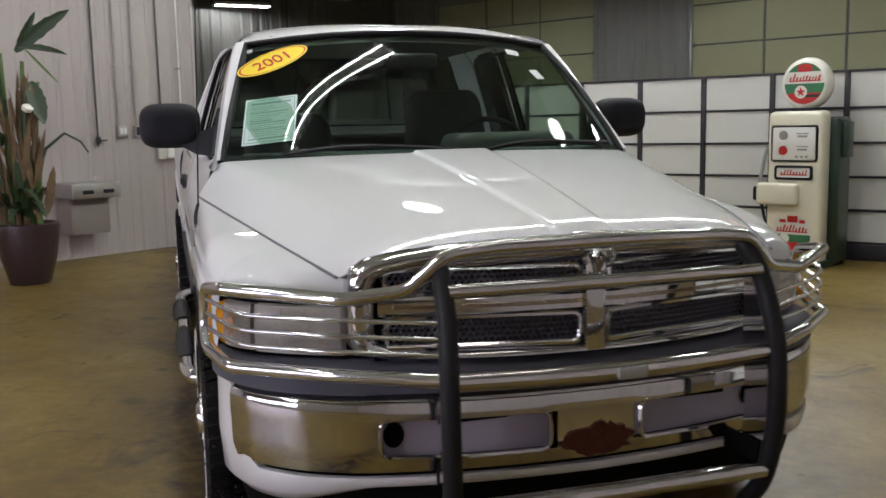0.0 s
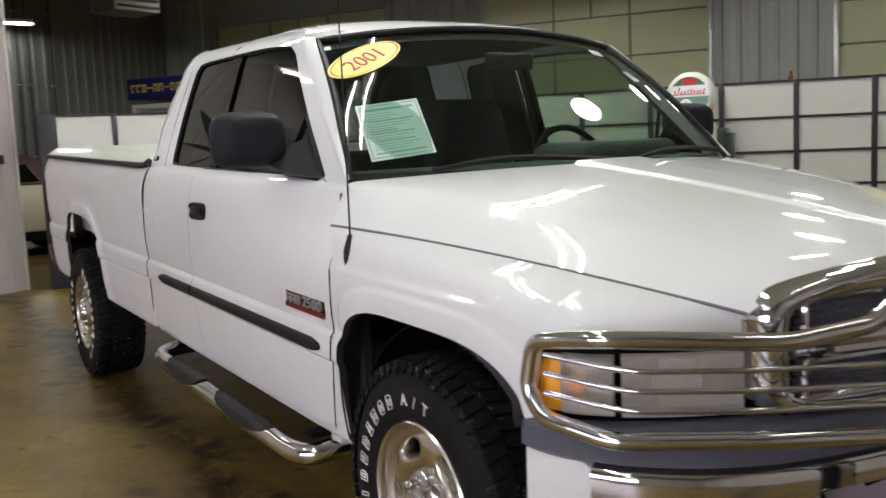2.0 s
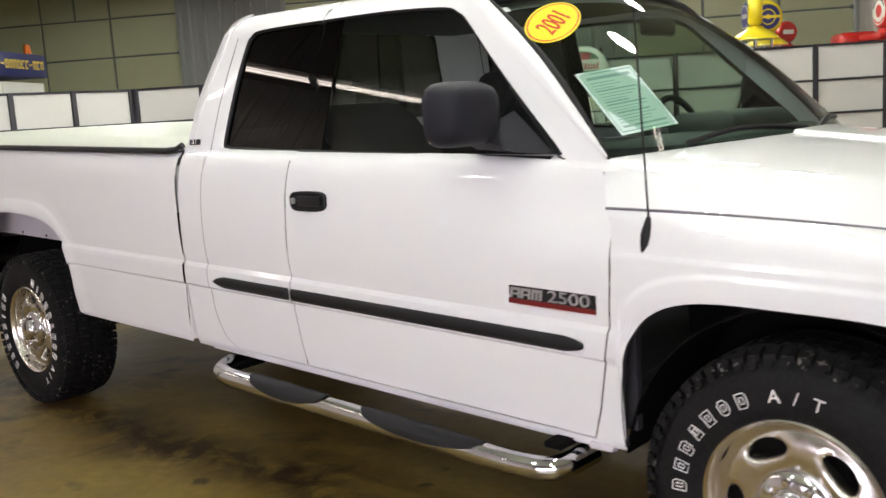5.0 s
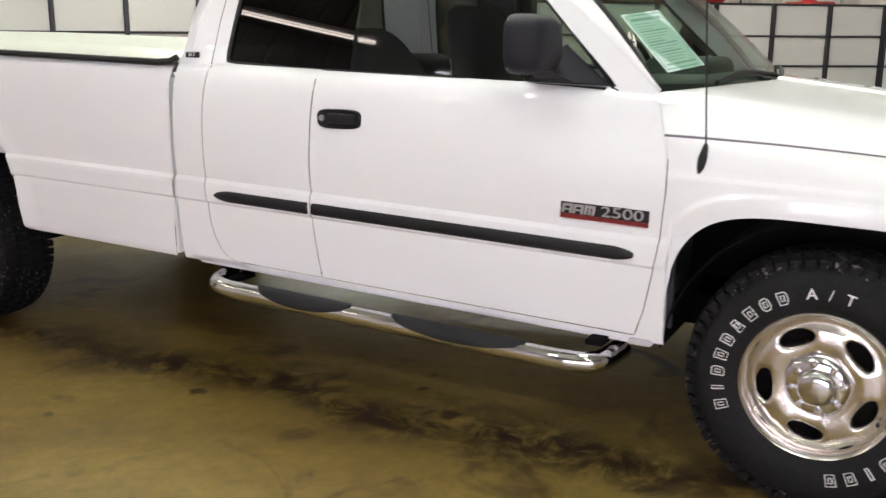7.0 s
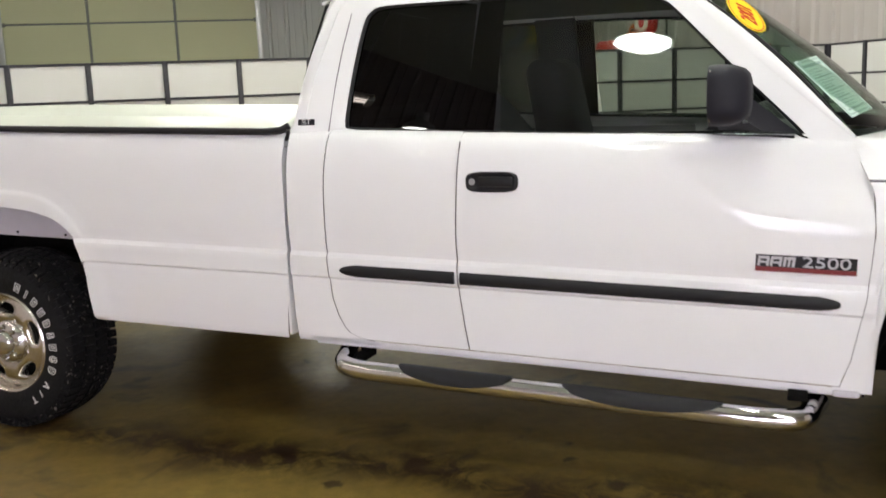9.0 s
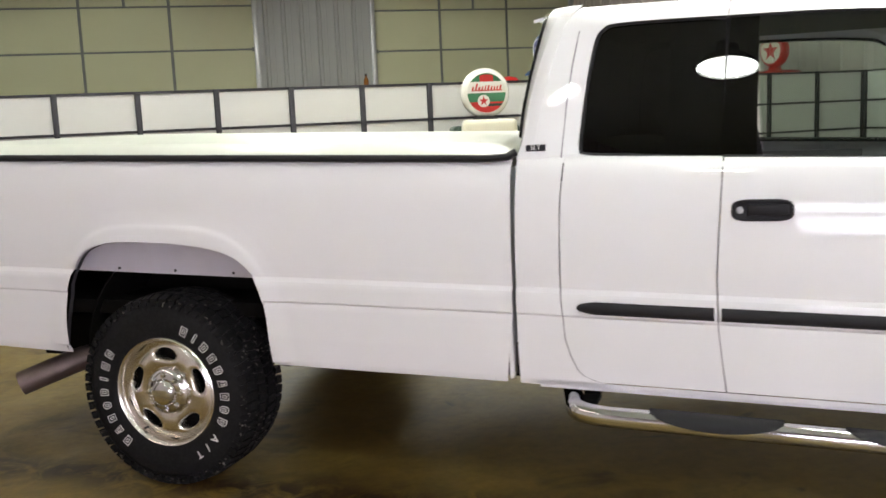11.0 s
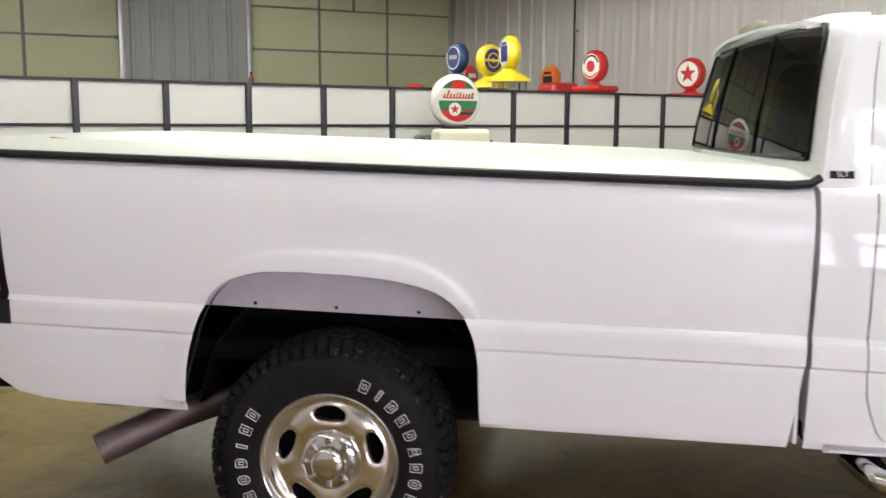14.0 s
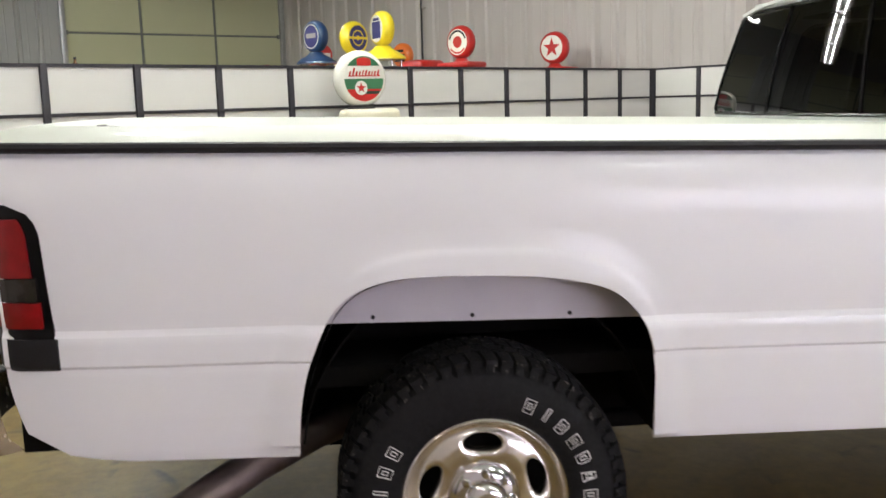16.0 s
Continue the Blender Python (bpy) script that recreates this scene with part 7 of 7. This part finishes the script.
def pump_top(x, y, rz, label, body, face, base, art, r=0.205, zc=2.1, dome=False, slim=False):
    """A vintage petrol pump behind the barrier, its globe above the panels."""
    ob = thing("vintage_pump", x, y, 0, label, "petrol pump", "pumps behind the barrier", rz)
    zt = zc - r - 0.02
    if dome:
        part("dome", lathe(bmesh.new(), [(0.09, zt + 0.03), (0.11, zt), (0.20, zt - 0.05), (0.265, zt - 0.10), (0.27, zt - 0.125), (0.0, zt - 0.125)], "z", 40), base, ob)
        part("glass_cylinder", lathe(bmesh.new(), [(0.20, zt - 0.125), (0.20, zt - 0.75)], "z", 32), "clear", ob)
        for k in range(6):
            a = k * math.pi / 3
            part("cylinder_rod", tube(bmesh.new(), [(0.21 * math.cos(a), 0.21 * math.sin(a), zt - 0.125), (0.21 * math.cos(a), 0.21 * math.sin(a), zt - 0.75)], 0.010, 8), "chrome", ob)
        part("pedestal", lathe(bmesh.new(), [(0.22, zt - 0.75), (0.20, zt - 0.8), (0.14, 0.9), (0.16, 0.3), (0.24, 0.05), (0.24, 0.0), (0.0, 0.0)], "z", 32), base, ob)
    else:
        w = 0.16 if slim else 0.27
        part("collar", lathe(bmesh.new(), [(0.07, zt + 0.03), (0.085, zt), (0.13, zt - 0.03), (0.0, zt - 0.03)], "z", 32), base, ob)
        part("cap", box(bmesh.new(), -w, w, -0.2, 0.2, zt - 0.10, zt - 0.02, bevel=0.035, seg=4), base, ob)
        part("cabinet", box(bmesh.new(), -w + 0.03, w - 0.03, -0.18, 0.18, 0.0, zt - 0.10, bevel=0.03, seg=3), base, ob)
    globe(ob, zc, r, body, face, art)
    return ob


pump_top(9.17, 1.45, 46, "red vintage petrol pump with a red star globe", "red", "globe_white", "red", [(lambda: star(0.135, -0.079), "red")], 0.215, 2.11)
pump_top(8.97, 2.73, 42, "red vintage petrol pump with a lettered white globe", "red", "globe_white", "red", [(lambda: disc_ring(0.125, 0.15, -0.0775, 40, -1.3, 1.3), "black"), (lambda: disc_ring(0, 0.075, -0.0775), "red"), (lambda: disc_ring(0.128, 0.15, -0.0775, 30, 2.2, 4.1), "red")], 0.215, 2.2)
pump_top(7.75, 3.80, 26, "yellow vintage visible pump with a yellow globe and glass cylinder", "gold", "globe_white", "gold", [(lambda: slab(-0.10, 0.10, -0.11, 0.08, 0.16, -0.0775), "navy"), (lambda: boxes((-0.07, 0.07, -0.079, -0.0778, 0.09, 0.12)), "navy")], 0.205, 2.295, dome=True)
pump_top(8.83, 4.12, -45, "yellow vintage pump with a navy ringed globe", "gold", "gold", "gold", [(lambda: disc_ring(0.10, 0.155, -0.0775), "navy"), (lambda: disc_ring(0.03, 0.085, -0.0775), "navy"), (lambda: boxes((-0.16, 0.16, -0.079, -0.0778, -0.016, 0.016)), "gold")], 0.215, 2.27, dome=True)
pump_top(9.51, 4.62, 40, "blue vintage pump with a blue globe", "blue", "navy", "blue", [(lambda: disc_ring(0.145, 0.16, -0.0775), "globe_white"), (lambda: boxes((-0.10, 0.10, -0.079, -0.0778, -0.02, 0.04)), "conduit")], 0.215, 2.35, dome=True)
pump_top(11.8, 3.32, 42, "orange vintage pump with an orange globe", "orange", "orange", "orange", [(lambda: boxes((-0.11, 0.11, -0.079, -0.0778, -0.10, 0.02)), "black"), (lambda: boxes((-0.09, 0.09, -0.079, -0.0778, 0.05, 0.09)), "black")], 0.20, 2.19, slim=True)
pump_top(10.6, 4.56, -40, "small red vintage pump beside a blue one", "red", "red", "red", [(lambda: boxes((-0.08, 0.08, -0.079, -0.0778, -0.03, 0.03)), "globe_white")], 0.16, 2.16, slim=True)
low_pump = thing("vintage_pump", 10.33, 5.35, 0, "low red vintage pump with a rounded top", "petrol pump", "pumps behind the barrier", -40)
part("cabinet", lathe(bmesh.new(), [(0.22, 0.0), (0.22, 1.80), (0.20, 1.93), (0.12, 2.01), (0.0, 2.04)], "z", 32), "red", low_pump)
side_pump = thing("vintage_pump", 9.35, 3.2, 0, "low red vintage pump with a domed lid", "petrol pump", "pumps behind the barrier", -50)
part("cabinet", box(bmesh.new(), -0.25, 0.25, -0.2, 0.2, 0.0, 2.0, bevel=0.08, seg=4), "red", side_pump)

# shelf with a bottle against the siding between two doors
shelf = thing("wall_shelf", 11.7, 8.35, 0, "thin dark shelf board on a post by the siding", "shelf", "", -58)
part("board", boxes((-0.45, 0.45, -0.1, 0.1, 2.02, 2.05), bevel=0.004), "black", shelf)
part("leg", boxes((-0.03, 0.03, -0.03, 0.03, 0.0, 2.02), bevel=0.003), "black", shelf)
bottle = thing("bottle", 11.7, 8.35, 2.05, "small amber glass bottle standing on the shelf", "bottle")
part("glass_body", lathe(bmesh.new(), [(0.0, 0.0), (0.045, 0.0), (0.047, 0.12), (0.02, 0.17), (0.018, 0.22), (0.0, 0.22)], "z", 20), "amber_glass", bottle)
part("cap", lathe(bmesh.new(), [(0.021, 0.20), (0.021, 0.235), (0.0, 0.235)], "z", 16), "black", bottle)

# coin-game kiosk behind the barrier
booth = thing("game_kiosk", 2.525, 12.59, 0, "white coin-game kiosk with a blue sign box on top", "game machine", "", -53)
S = 0.635
part("cabinet", box(bmesh.new(), -S + 0.04, S - 0.04, -S + 0.12, S - 0.04, 0.0, 2.10, bevel=0.02), "plastic_white", booth)
part("window", boxes((-S + 0.14, S - 0.14, -S + 0.10, -S + 0.125, 0.95, 2.0)), "conduit", booth, "grey glass front")
for x in (-S + 0.07, S - 0.07):
    part("corner_post", boxes((x - 0.035, x + 0.035, -S + 0.03, -S + 0.10, 0.0, 2.10), bevel=0.006), "plastic_white", booth)
part("top_rail", boxes((-S + 0.105, S - 0.105, -S + 0.03, -S + 0.10, 2.03, 2.10), bevel=0.005), "plastic_white", booth)
for x in (-0.2, 0.2):
    part("side_trim", boxes((S - 0.045, S - 0.03, x - 0.19, x + 0.19, 1.1, 1.95), bevel=0.005), "panel_white", booth)
sign = part("sign_box", box(bmesh.new(), -S, S, -S, S, 2.17, 2.49, bevel=0.01), "sign_blue", booth, "blue sign box with a row of yellow marks on each face")
for turn in (0, 90, 180, 270):
    rnd = random.Random(3 + turn)
    for k in range(11):
        x, w = -0.56 + k * 0.103, 0.076
        kind = rnd.randrange(4)
        rows = [(x, x + w, 2.365, 2.395), (x, x + 0.02, 2.275, 2.365)]
        if kind != 1:
            rows.append((x + w - 0.02, x + w, 2.275, 2.365))
        if kind in (1, 2):
            rows.append((x + 0.02, x + w - 0.02, 2.275, 2.30))
        if kind == 3:
            rows = [(x, x + w, 2.325, 2.345)]
        part("sign_mark", boxes(*[(p, q, -S - 0.007, -S - 0.001, z0, z1) for p, q, z0, z1 in rows]), "sign_text", sign, smooth=0, matrix=pose(0, 0, 0, 0, 0, turn))
for dx, tilt in ((0.30, 4), (0.39, -6)):
    part("orange_tag", boxes((-0.035, 0.035, -0.02, 0.02, 0.0, 0.14), bevel=0.004), "orange", booth, "orange card standing on the sign", matrix=pose(S - 0.1, dx, 2.49, tilt, 0, 90))

# plant in its pot
POT = (-2.262, 5.94)
pot = thing("planter", POT[0], POT[1], 0, "plum-brown glazed round plant pot on the floor", "plant pot")
part("pot_body", lathe(bmesh.new(), [(0.0, 0.0), (0.165, 0.0), (0.18, 0.02), (0.235, 0.22), (0.268, 0.42), (0.278, 0.51), (0.276, 0.54), (0.258, 0.55), (0.245, 0.53), (0.24, 0.48), (0.0, 0.48)], "z", 48), "pot", pot)
part("mulch", lathe(bmesh.new(), [(0.24, 0.485), (0.15, 0.51), (0.0, 0.52)], "z", 24), "soil", pot)
plant = thing("banana_plant", POT[0], POT[1], 0.5, "tall bird-of-paradise plant with green and dried leaves", "plant")
rnd = random.Random(8)


def leaf(parent, base, tip, width, droop, material, fold=0.35, face=None):
    """A pointed leaf with a folded midrib and a slightly wavy edge; face tells which way its blade looks."""
    base, tip = Vector(base), Vector(tip)
    bm = bmesh.new()
    d = tip - base
    nrm = Vector(face).normalized() if face else Vector((0, 0, 1))
    side = d.cross(nrm).normalized()
    up = side.cross(d).normalized()
    rows = []
    for k in range(15):
        t = k / 14
        p = base + d * t + Vector((0, 0, -droop * t * t)) + up * (0.25 * droop * math.sin(math.pi * t))
        w = width * math.sin(math.pi * min(1, 0.04 + t * 0.96)) ** 0.65 * (1 - 0.25 * t) * (1 + 0.10 * math.sin(k * 2.3))
        lift = up * (fold * w)
        rows.append([p - side * w + lift, p - side * w * 0.5 + lift * 0.4, p, p + side * w * 0.5 + lift * 0.4, p + side * w + lift])
    loft(bm, rows)
    return part("leaf", thicken(bm, 0.003), material, parent, smooth=60)


FACE = (0.25, -0.95, 0.25)
for x, y, h, r, lean, m_ in ((0.04, -0.04, 0.86, 0.030, 0.02, "stem"), (-0.10, 0.02, 1.55, 0.030, -0.01, "stem"), (0.0, 0.05, 1.48, 0.030, 0.06, "stem"), (-0.16, -0.05, 1.25, 0.022, -0.06, "dry"), (0.08, 0.04, 1.30, 0.026, 0.10, "stem"),
                             (-0.05, -0.06, 1.15, 0.022, 0.0, "dry"), (-0.20, 0.03, 1.05, 0.028, -0.10, "stem"), (0.02, -0.09, 0.75, 0.024, -0.03, "dry"), (0.11, -0.02, 0.60, 0.026, 0.05, "stem")):
    part("stem", tube(bmesh.new(), [(x, y, 0), (x + lean * 0.3, y, h * 0.5), (x + lean, y, h)], [r * 1.15, r, r * 0.55], 10), m_, plant)
for b_, t_, w_, dr, m_, fc in (((0.02, 0.0, 1.56), (0.50, -0.10, 1.98), 0.068, 0.06, "leaf", FACE), ((0.03, 0.0, 1.58), (0.22, -0.12, 1.86), 0.040, -0.04, "leaf", FACE), ((0.04, 0.0, 1.60), (0.45, -0.08, 1.56), 0.055, 0.03, "leaf", (0.2, -0.6, 0.8)), ((0.12, 0.0, 1.30), (0.22, -0.06, 0.92), 0.085, 0.0, "leaf", FACE),
                               ((-0.18, 0.0, 1.45), (-0.30, -0.05, 0.95), 0.12, 0.0, "leaf", FACE), ((-0.10, 0.0, 1.0), (-0.34, -0.1, 1.35), 0.10, 0.0, "leaf", FACE), ((0.10, 0.0, 1.58), (0.36, -0.02, 1.28), 0.012, 0.0, "stem", FACE),
                               ((-0.14, 0.02, 0.75), (-0.36, -0.15, 0.95), 0.09, 0.12, "leaf", FACE), ((-0.02, -0.12, 0.30), (0.16, -0.24, 0.42), 0.055, 0.2, "leaf", None), ((-0.10, -0.14, 0.25), (-0.30, -0.22, 0.40), 0.06, 0.22, "leaf", None),
                               ((0.06, -0.10, 0.22), (0.20, -0.20, 0.24), 0.05, 0.15, "leaf", None), ((-0.04, -0.15, 0.15), (-0.10, -0.30, 0.22), 0.05, 0.15, "leaf", None), ((-0.18, 0.0, 1.1), (-0.24, 0.2, 1.7), 0.09, 0.0, "leaf", FACE),
                               ((0.05, 0.0, 1.05), (0.08, -0.02, 1.36), 0.045, 0.0, "dry", FACE), ((0.10, -0.03, 0.95), (0.13, -0.02, 1.28), 0.035, 0.0, "dry", FACE), ((0.18, -0.05, 0.12), (0.27, -0.05, 0.55), 0.045, 0.0, "dry", FACE), ((-0.24, -0.05, 0.10), (-0.30, -0.05, 0.55), 0.04, 0.0, "dry", FACE)):
    leaf(plant, b_, t_, w_, dr, m_, 0.3, fc)
for k in range(48):
    x, y = rnd.uniform(-0.22, 0.12), rnd.uniform(-0.11, 0.06)
    z0 = rnd.uniform(0.05, 0.85)
    leaf(plant, (x, y, z0), (x * 1.25 + rnd.uniform(-0.13, 0.13), y - 0.02, z0 + rnd.uniform(0.25, 0.62)), rnd.uniform(0.010, 0.034), 0.0, "dry" if rnd.random() < 0.75 else "leaf", 0.5, FACE)
for k in range(40):
    a, r = rnd.uniform(0, 6.28), rnd.uniform(0.05, 0.2)
    leaf(plant, (r * math.cos(a) * 0.6, r * math.sin(a) * 0.6, rnd.uniform(0.02, 0.2)), (r * math.cos(a) * 1.3, r * math.sin(a) * 1.3, rnd.uniform(0.15, 0.52)), rnd.uniform(0.02, 0.05), 0.05, "leaf" if rnd.random() < 0.7 else "dry", 0.4)
part("arching_stalk", tube(bmesh.new(), [(0.10, 0.0, 0.38), (0.20, 0.02, 0.70), (0.37, 0.04, 0.84), (0.50, 0.06, 0.76), (0.56, 0.07, 0.66)], [0.02, 0.016, 0.012, 0.010, 0.008], 8), "leaf", plant)
part("blossom", lathe(bmesh.new(), [(0, -0.04), (0.045, -0.015), (0.05, 0.02), (0, 0.05)], "z", 12), "flower", plant, matrix=pose(0.09, -0.10, 1.06, 20, 30, 0))

# on the white partition (b along the wall, z up)
def on_wall(b, z, out=0.0):
    return ROOM @ pose(A_PART - out, b, z, 0, 0, 90)


fount = new("water_fountain")
fount.matrix_basis = on_wall(14.62, 0)
tagged(fount, "wall-hung stainless water fountain with a taupe skirt", "water fountain")
basin = part("basin", box(bmesh.new(), -0.27, 0.27, 0.0, 0.42, 0.66, 0.82, bevel=0.015, seg=3), "stainless", fount)
part("bowl", box(bmesh.new(), -0.22, 0.22, 0.05, 0.38, 0.80, 0.825, bevel=0.01), "steel", basin)
for x in (-0.13, 0.10):
    part("push_bar", box(bmesh.new(), x - 0.06, x + 0.06, 0.415, 0.43, 0.71, 0.75, bevel=0.01), "black", basin)
part("bubbler", tube(bmesh.new(), [(-0.15, 0.1, 0.82), (-0.15, 0.12, 0.87), (-0.13, 0.15, 0.88)], 0.012, 8), "steel", basin)
part("skirt", box(bmesh.new(), -0.20, 0.24, 0.0, 0.30, 0.28, 0.66, bevel=0.02), "fountain_grey", fount)


def wall_thing(name, b, label, category, group=""):
    ob = new(name)
    ob.matrix_basis = on_wall(b, 0)
    return tagged(ob, label, category, group)


for b, z0, mt, r in ((14.10, 1.40, "conduit", 0.014), (13.88, 1.40, "conduit", 0.014), (13.30, 1.40, "plastic_white", 0.009)):
    ob = wall_thing("conduit", b, "thin conduit pipe running up the white wall", "conduit", "wall conduits")
    part("pipe", tube(bmesh.new(), [(0, 0.03, z0), (0, 0.03, HIGH)], r, 8), mt, ob)
    for z in (2.05, 3.2):
        part("clamp", boxes((-0.03, 0.03, 0.0, 0.05, z - 0.012, z + 0.012), bevel=0.003), "conduit", ob)
for b, w, dark in ((14.07, 0.06, False), (13.86, 0.06, True), (13.30, 0.035, True)):
    ob = wall_thing("electrical_box", b, "grey wall box with an outlet or a switch", "electrical box", "wall boxes")
    part("box_body", box(bmesh.new(), -w, w, 0.0, 0.06, 1.28, 1.41, bevel=0.008), "conduit", ob)
    part("cover_plate", box(bmesh.new(), -w * 0.8, w * 0.8, 0.058, 0.066, 1.30, 1.39, bevel=0.004), "steel" if not dark else "black", ob)
    if not dark:
        for x in (-0.022, 0.022):
            part("socket", box(bmesh.new(), x - 0.015, x + 0.015, 0.064, 0.069, 1.315, 1.375, bevel=0.006), "plastic_white", ob)
for b, z0 in ((14.36, 1.25), (13.575, 1.10)):
    ob = wall_thing("air_drop", b, "black hose drop down the wall with a brass coupling", "hose", "wall hoses")
    part("hose_pipe", tube(bmesh.new(), [(0, 0.035, HIGH), (0.0, 0.035, 2.0), (0.0, 0.04, z0 + 0.06), (0.01, 0.05, z0 - 0.06)], 0.010, 8), "cord", ob)
    part("coupling", boxes((-0.02, 0.02, 0.02, 0.07, z0 - 0.03, z0 + 0.04), (-0.10, 0.02, 0.03, 0.05, z0 - 0.005, z0 + 0.012), bevel=0.005), "cord", ob)
ob = wall_thing("soap_dispenser", 13.50, "white bottle dispenser on a black wall bracket", "dispenser")
part("bracket", boxes((-0.09, 0.13, 0.0, 0.05, 1.33, 1.37), (-0.06, 0.10, 0.02, 0.09, 1.25, 1.27), bevel=0.005), "black", ob)
part("bottle_body", box(bmesh.new(), -0.055, 0.055, 0.03, 0.12, 1.03, 1.24, bevel=0.02, seg=3), "plastic_white", ob)
part("second_bottle", box(bmesh.new(), 0.06, 0.14, 0.02, 0.10, 1.02, 1.22, bevel=0.02, seg=3), "globe_face", ob)

# unit heater under the roof
heater = thing("unit_heater", 2.2, 14.6, 3.75, "grey louvred unit heater hung from the ceiling", "heater", "", 20)
part("casing", box(bmesh.new(), -0.45, 0.45, -0.35, 0.35, 0.0, 0.75, bevel=0.03), "fountain_grey", heater)
for k in range(6):
    part("louvre", boxes((-0.40, 0.40, -0.39, -0.35, 0.06 + k * 0.11, 0.10 + k * 0.11), bevel=0.005), "black", heater)
for sx in (-0.4, 0.4):
    part("hanger_rod", tube(bmesh.new(), [(sx, 0, 0.75), (sx, 0, HIGH - 3.75)], 0.01, 6), "steel", heater)


# old saloon car behind the partition
car = thing("saloon_car", -1.0, 12.35, 0, "beige old saloon car with a maroon roof, parked", "car", "", 8)
bm = bmesh.new()
rows = []
for x, zt in ((-2.6, 0.78), (-2.45, 0.88), (-1.2, 0.95), (0.0, 1.0), (1.5, 0.98), (2.3, 0.92), (2.5, 0.78)):
    rows.append([(x, -0.85, 0.34), (x, -0.93, 0.5), (x, -0.95, zt - 0.15), (x, -0.88, zt), (x, 0.88, zt), (x, 0.95, zt - 0.15), (x, 0.93, 0.5), (x, 0.85, 0.34)])
V = loft(bm, rows, close=True)
bm.faces.new(V[0])
bm.faces.new(V[-1])
part("body", bm, "beige_car", car, smooth=50)
bm = bmesh.new()
V = loft(bm, [[(x0, -w, z), (x0, w, z), (x1, w, z), (x1, -w, z)] for z, x0, x1, w in ((0.98, -1.3, 1.5, 0.86), (1.30, -0.7, 1.1, 0.74), (1.40, -0.5, 0.9, 0.68))], close=True)
bm.faces.new(V[-1])
part("roof", bm, "maroon", car, smooth=40)
for x0, x1 in ((-1.0, -0.1), (0.0, 0.9)):
    bm = bmesh.new()
    loft(bm, [[(x0 - 0.1, -0.863, 1.02), (x1 + 0.1, -0.863, 1.02)], [(x0 + 0.15, -0.765, 1.28), (x1 - 0.05, -0.765, 1.28)]])
    w_ = part("side_window", thicken(bm, 0.004), "dark_glass", car)
    part("window_trim", tube(bmesh.new(), [(x0 - 0.1, -0.868, 1.02), (x1 + 0.1, -0.868, 1.02), (x1 - 0.05, -0.768, 1.28), (x0 + 0.15, -0.768, 1.28), (x0 - 0.1, -0.868, 1.02)], 0.012, 6), "chrome", w_)
for x in (-1.6, 1.5):
    for y in (-0.78, 0.78):
        part("car_wheel", lathe(bmesh.new(), [(0.0, -0.1), (0.2, -0.1), (0.33, -0.09), (0.34, 0.0), (0.33, 0.09), (0.0, 0.1)], "y", 28), "rubber", car, matrix=pose(x, y, 0.34))
part("bumper", box(bmesh.new(), -2.72, -2.55, -0.95, 0.95, 0.42, 0.56, bevel=0.04, seg=3), "chrome", car)
part("sill", boxes((-2.4, 2.3, -0.92, 0.92, 0.24, 0.36), bevel=0.02), "under", car)

# dark pipes on the far siding wall (far wall pipes)
for b in (4.85, 4.56, 3.90):
    ob = new("wall_pipe")
    ob.matrix_basis = ROOM @ pose(A_END - 0.06, b, 0)
    tagged(ob, "thin dark pipe running up grey siding", "pipe", "far wall pipe run")
    part("pipe", tube(bmesh.new(), [(0, 0, 0.0), (0, 0, HIGH)], 0.022, 8), "cord", ob)
    for z in (1.4, 3.0, 4.6):
        part("clamp", boxes((-0.01, 0.06, -0.05, 0.05, z - 0.015, z + 0.015)), "conduit", ob)

ob = new("wall_pipe")
ob.matrix_basis = ROOM @ pose(0.07, 4.86, 0)
tagged(ob, "thin dark pipe running up off-white siding", "pipe")
part("pipe", tube(bmesh.new(), [(0, 0, 0.0), (0, 0, HIGH)], 0.018, 8), "cord", ob)
for z in (1.4, 3.0, 4.6):
    part("clamp", boxes((-0.06, 0.01, -0.05, 0.05, z - 0.015, z + 0.015)), "conduit", ob)
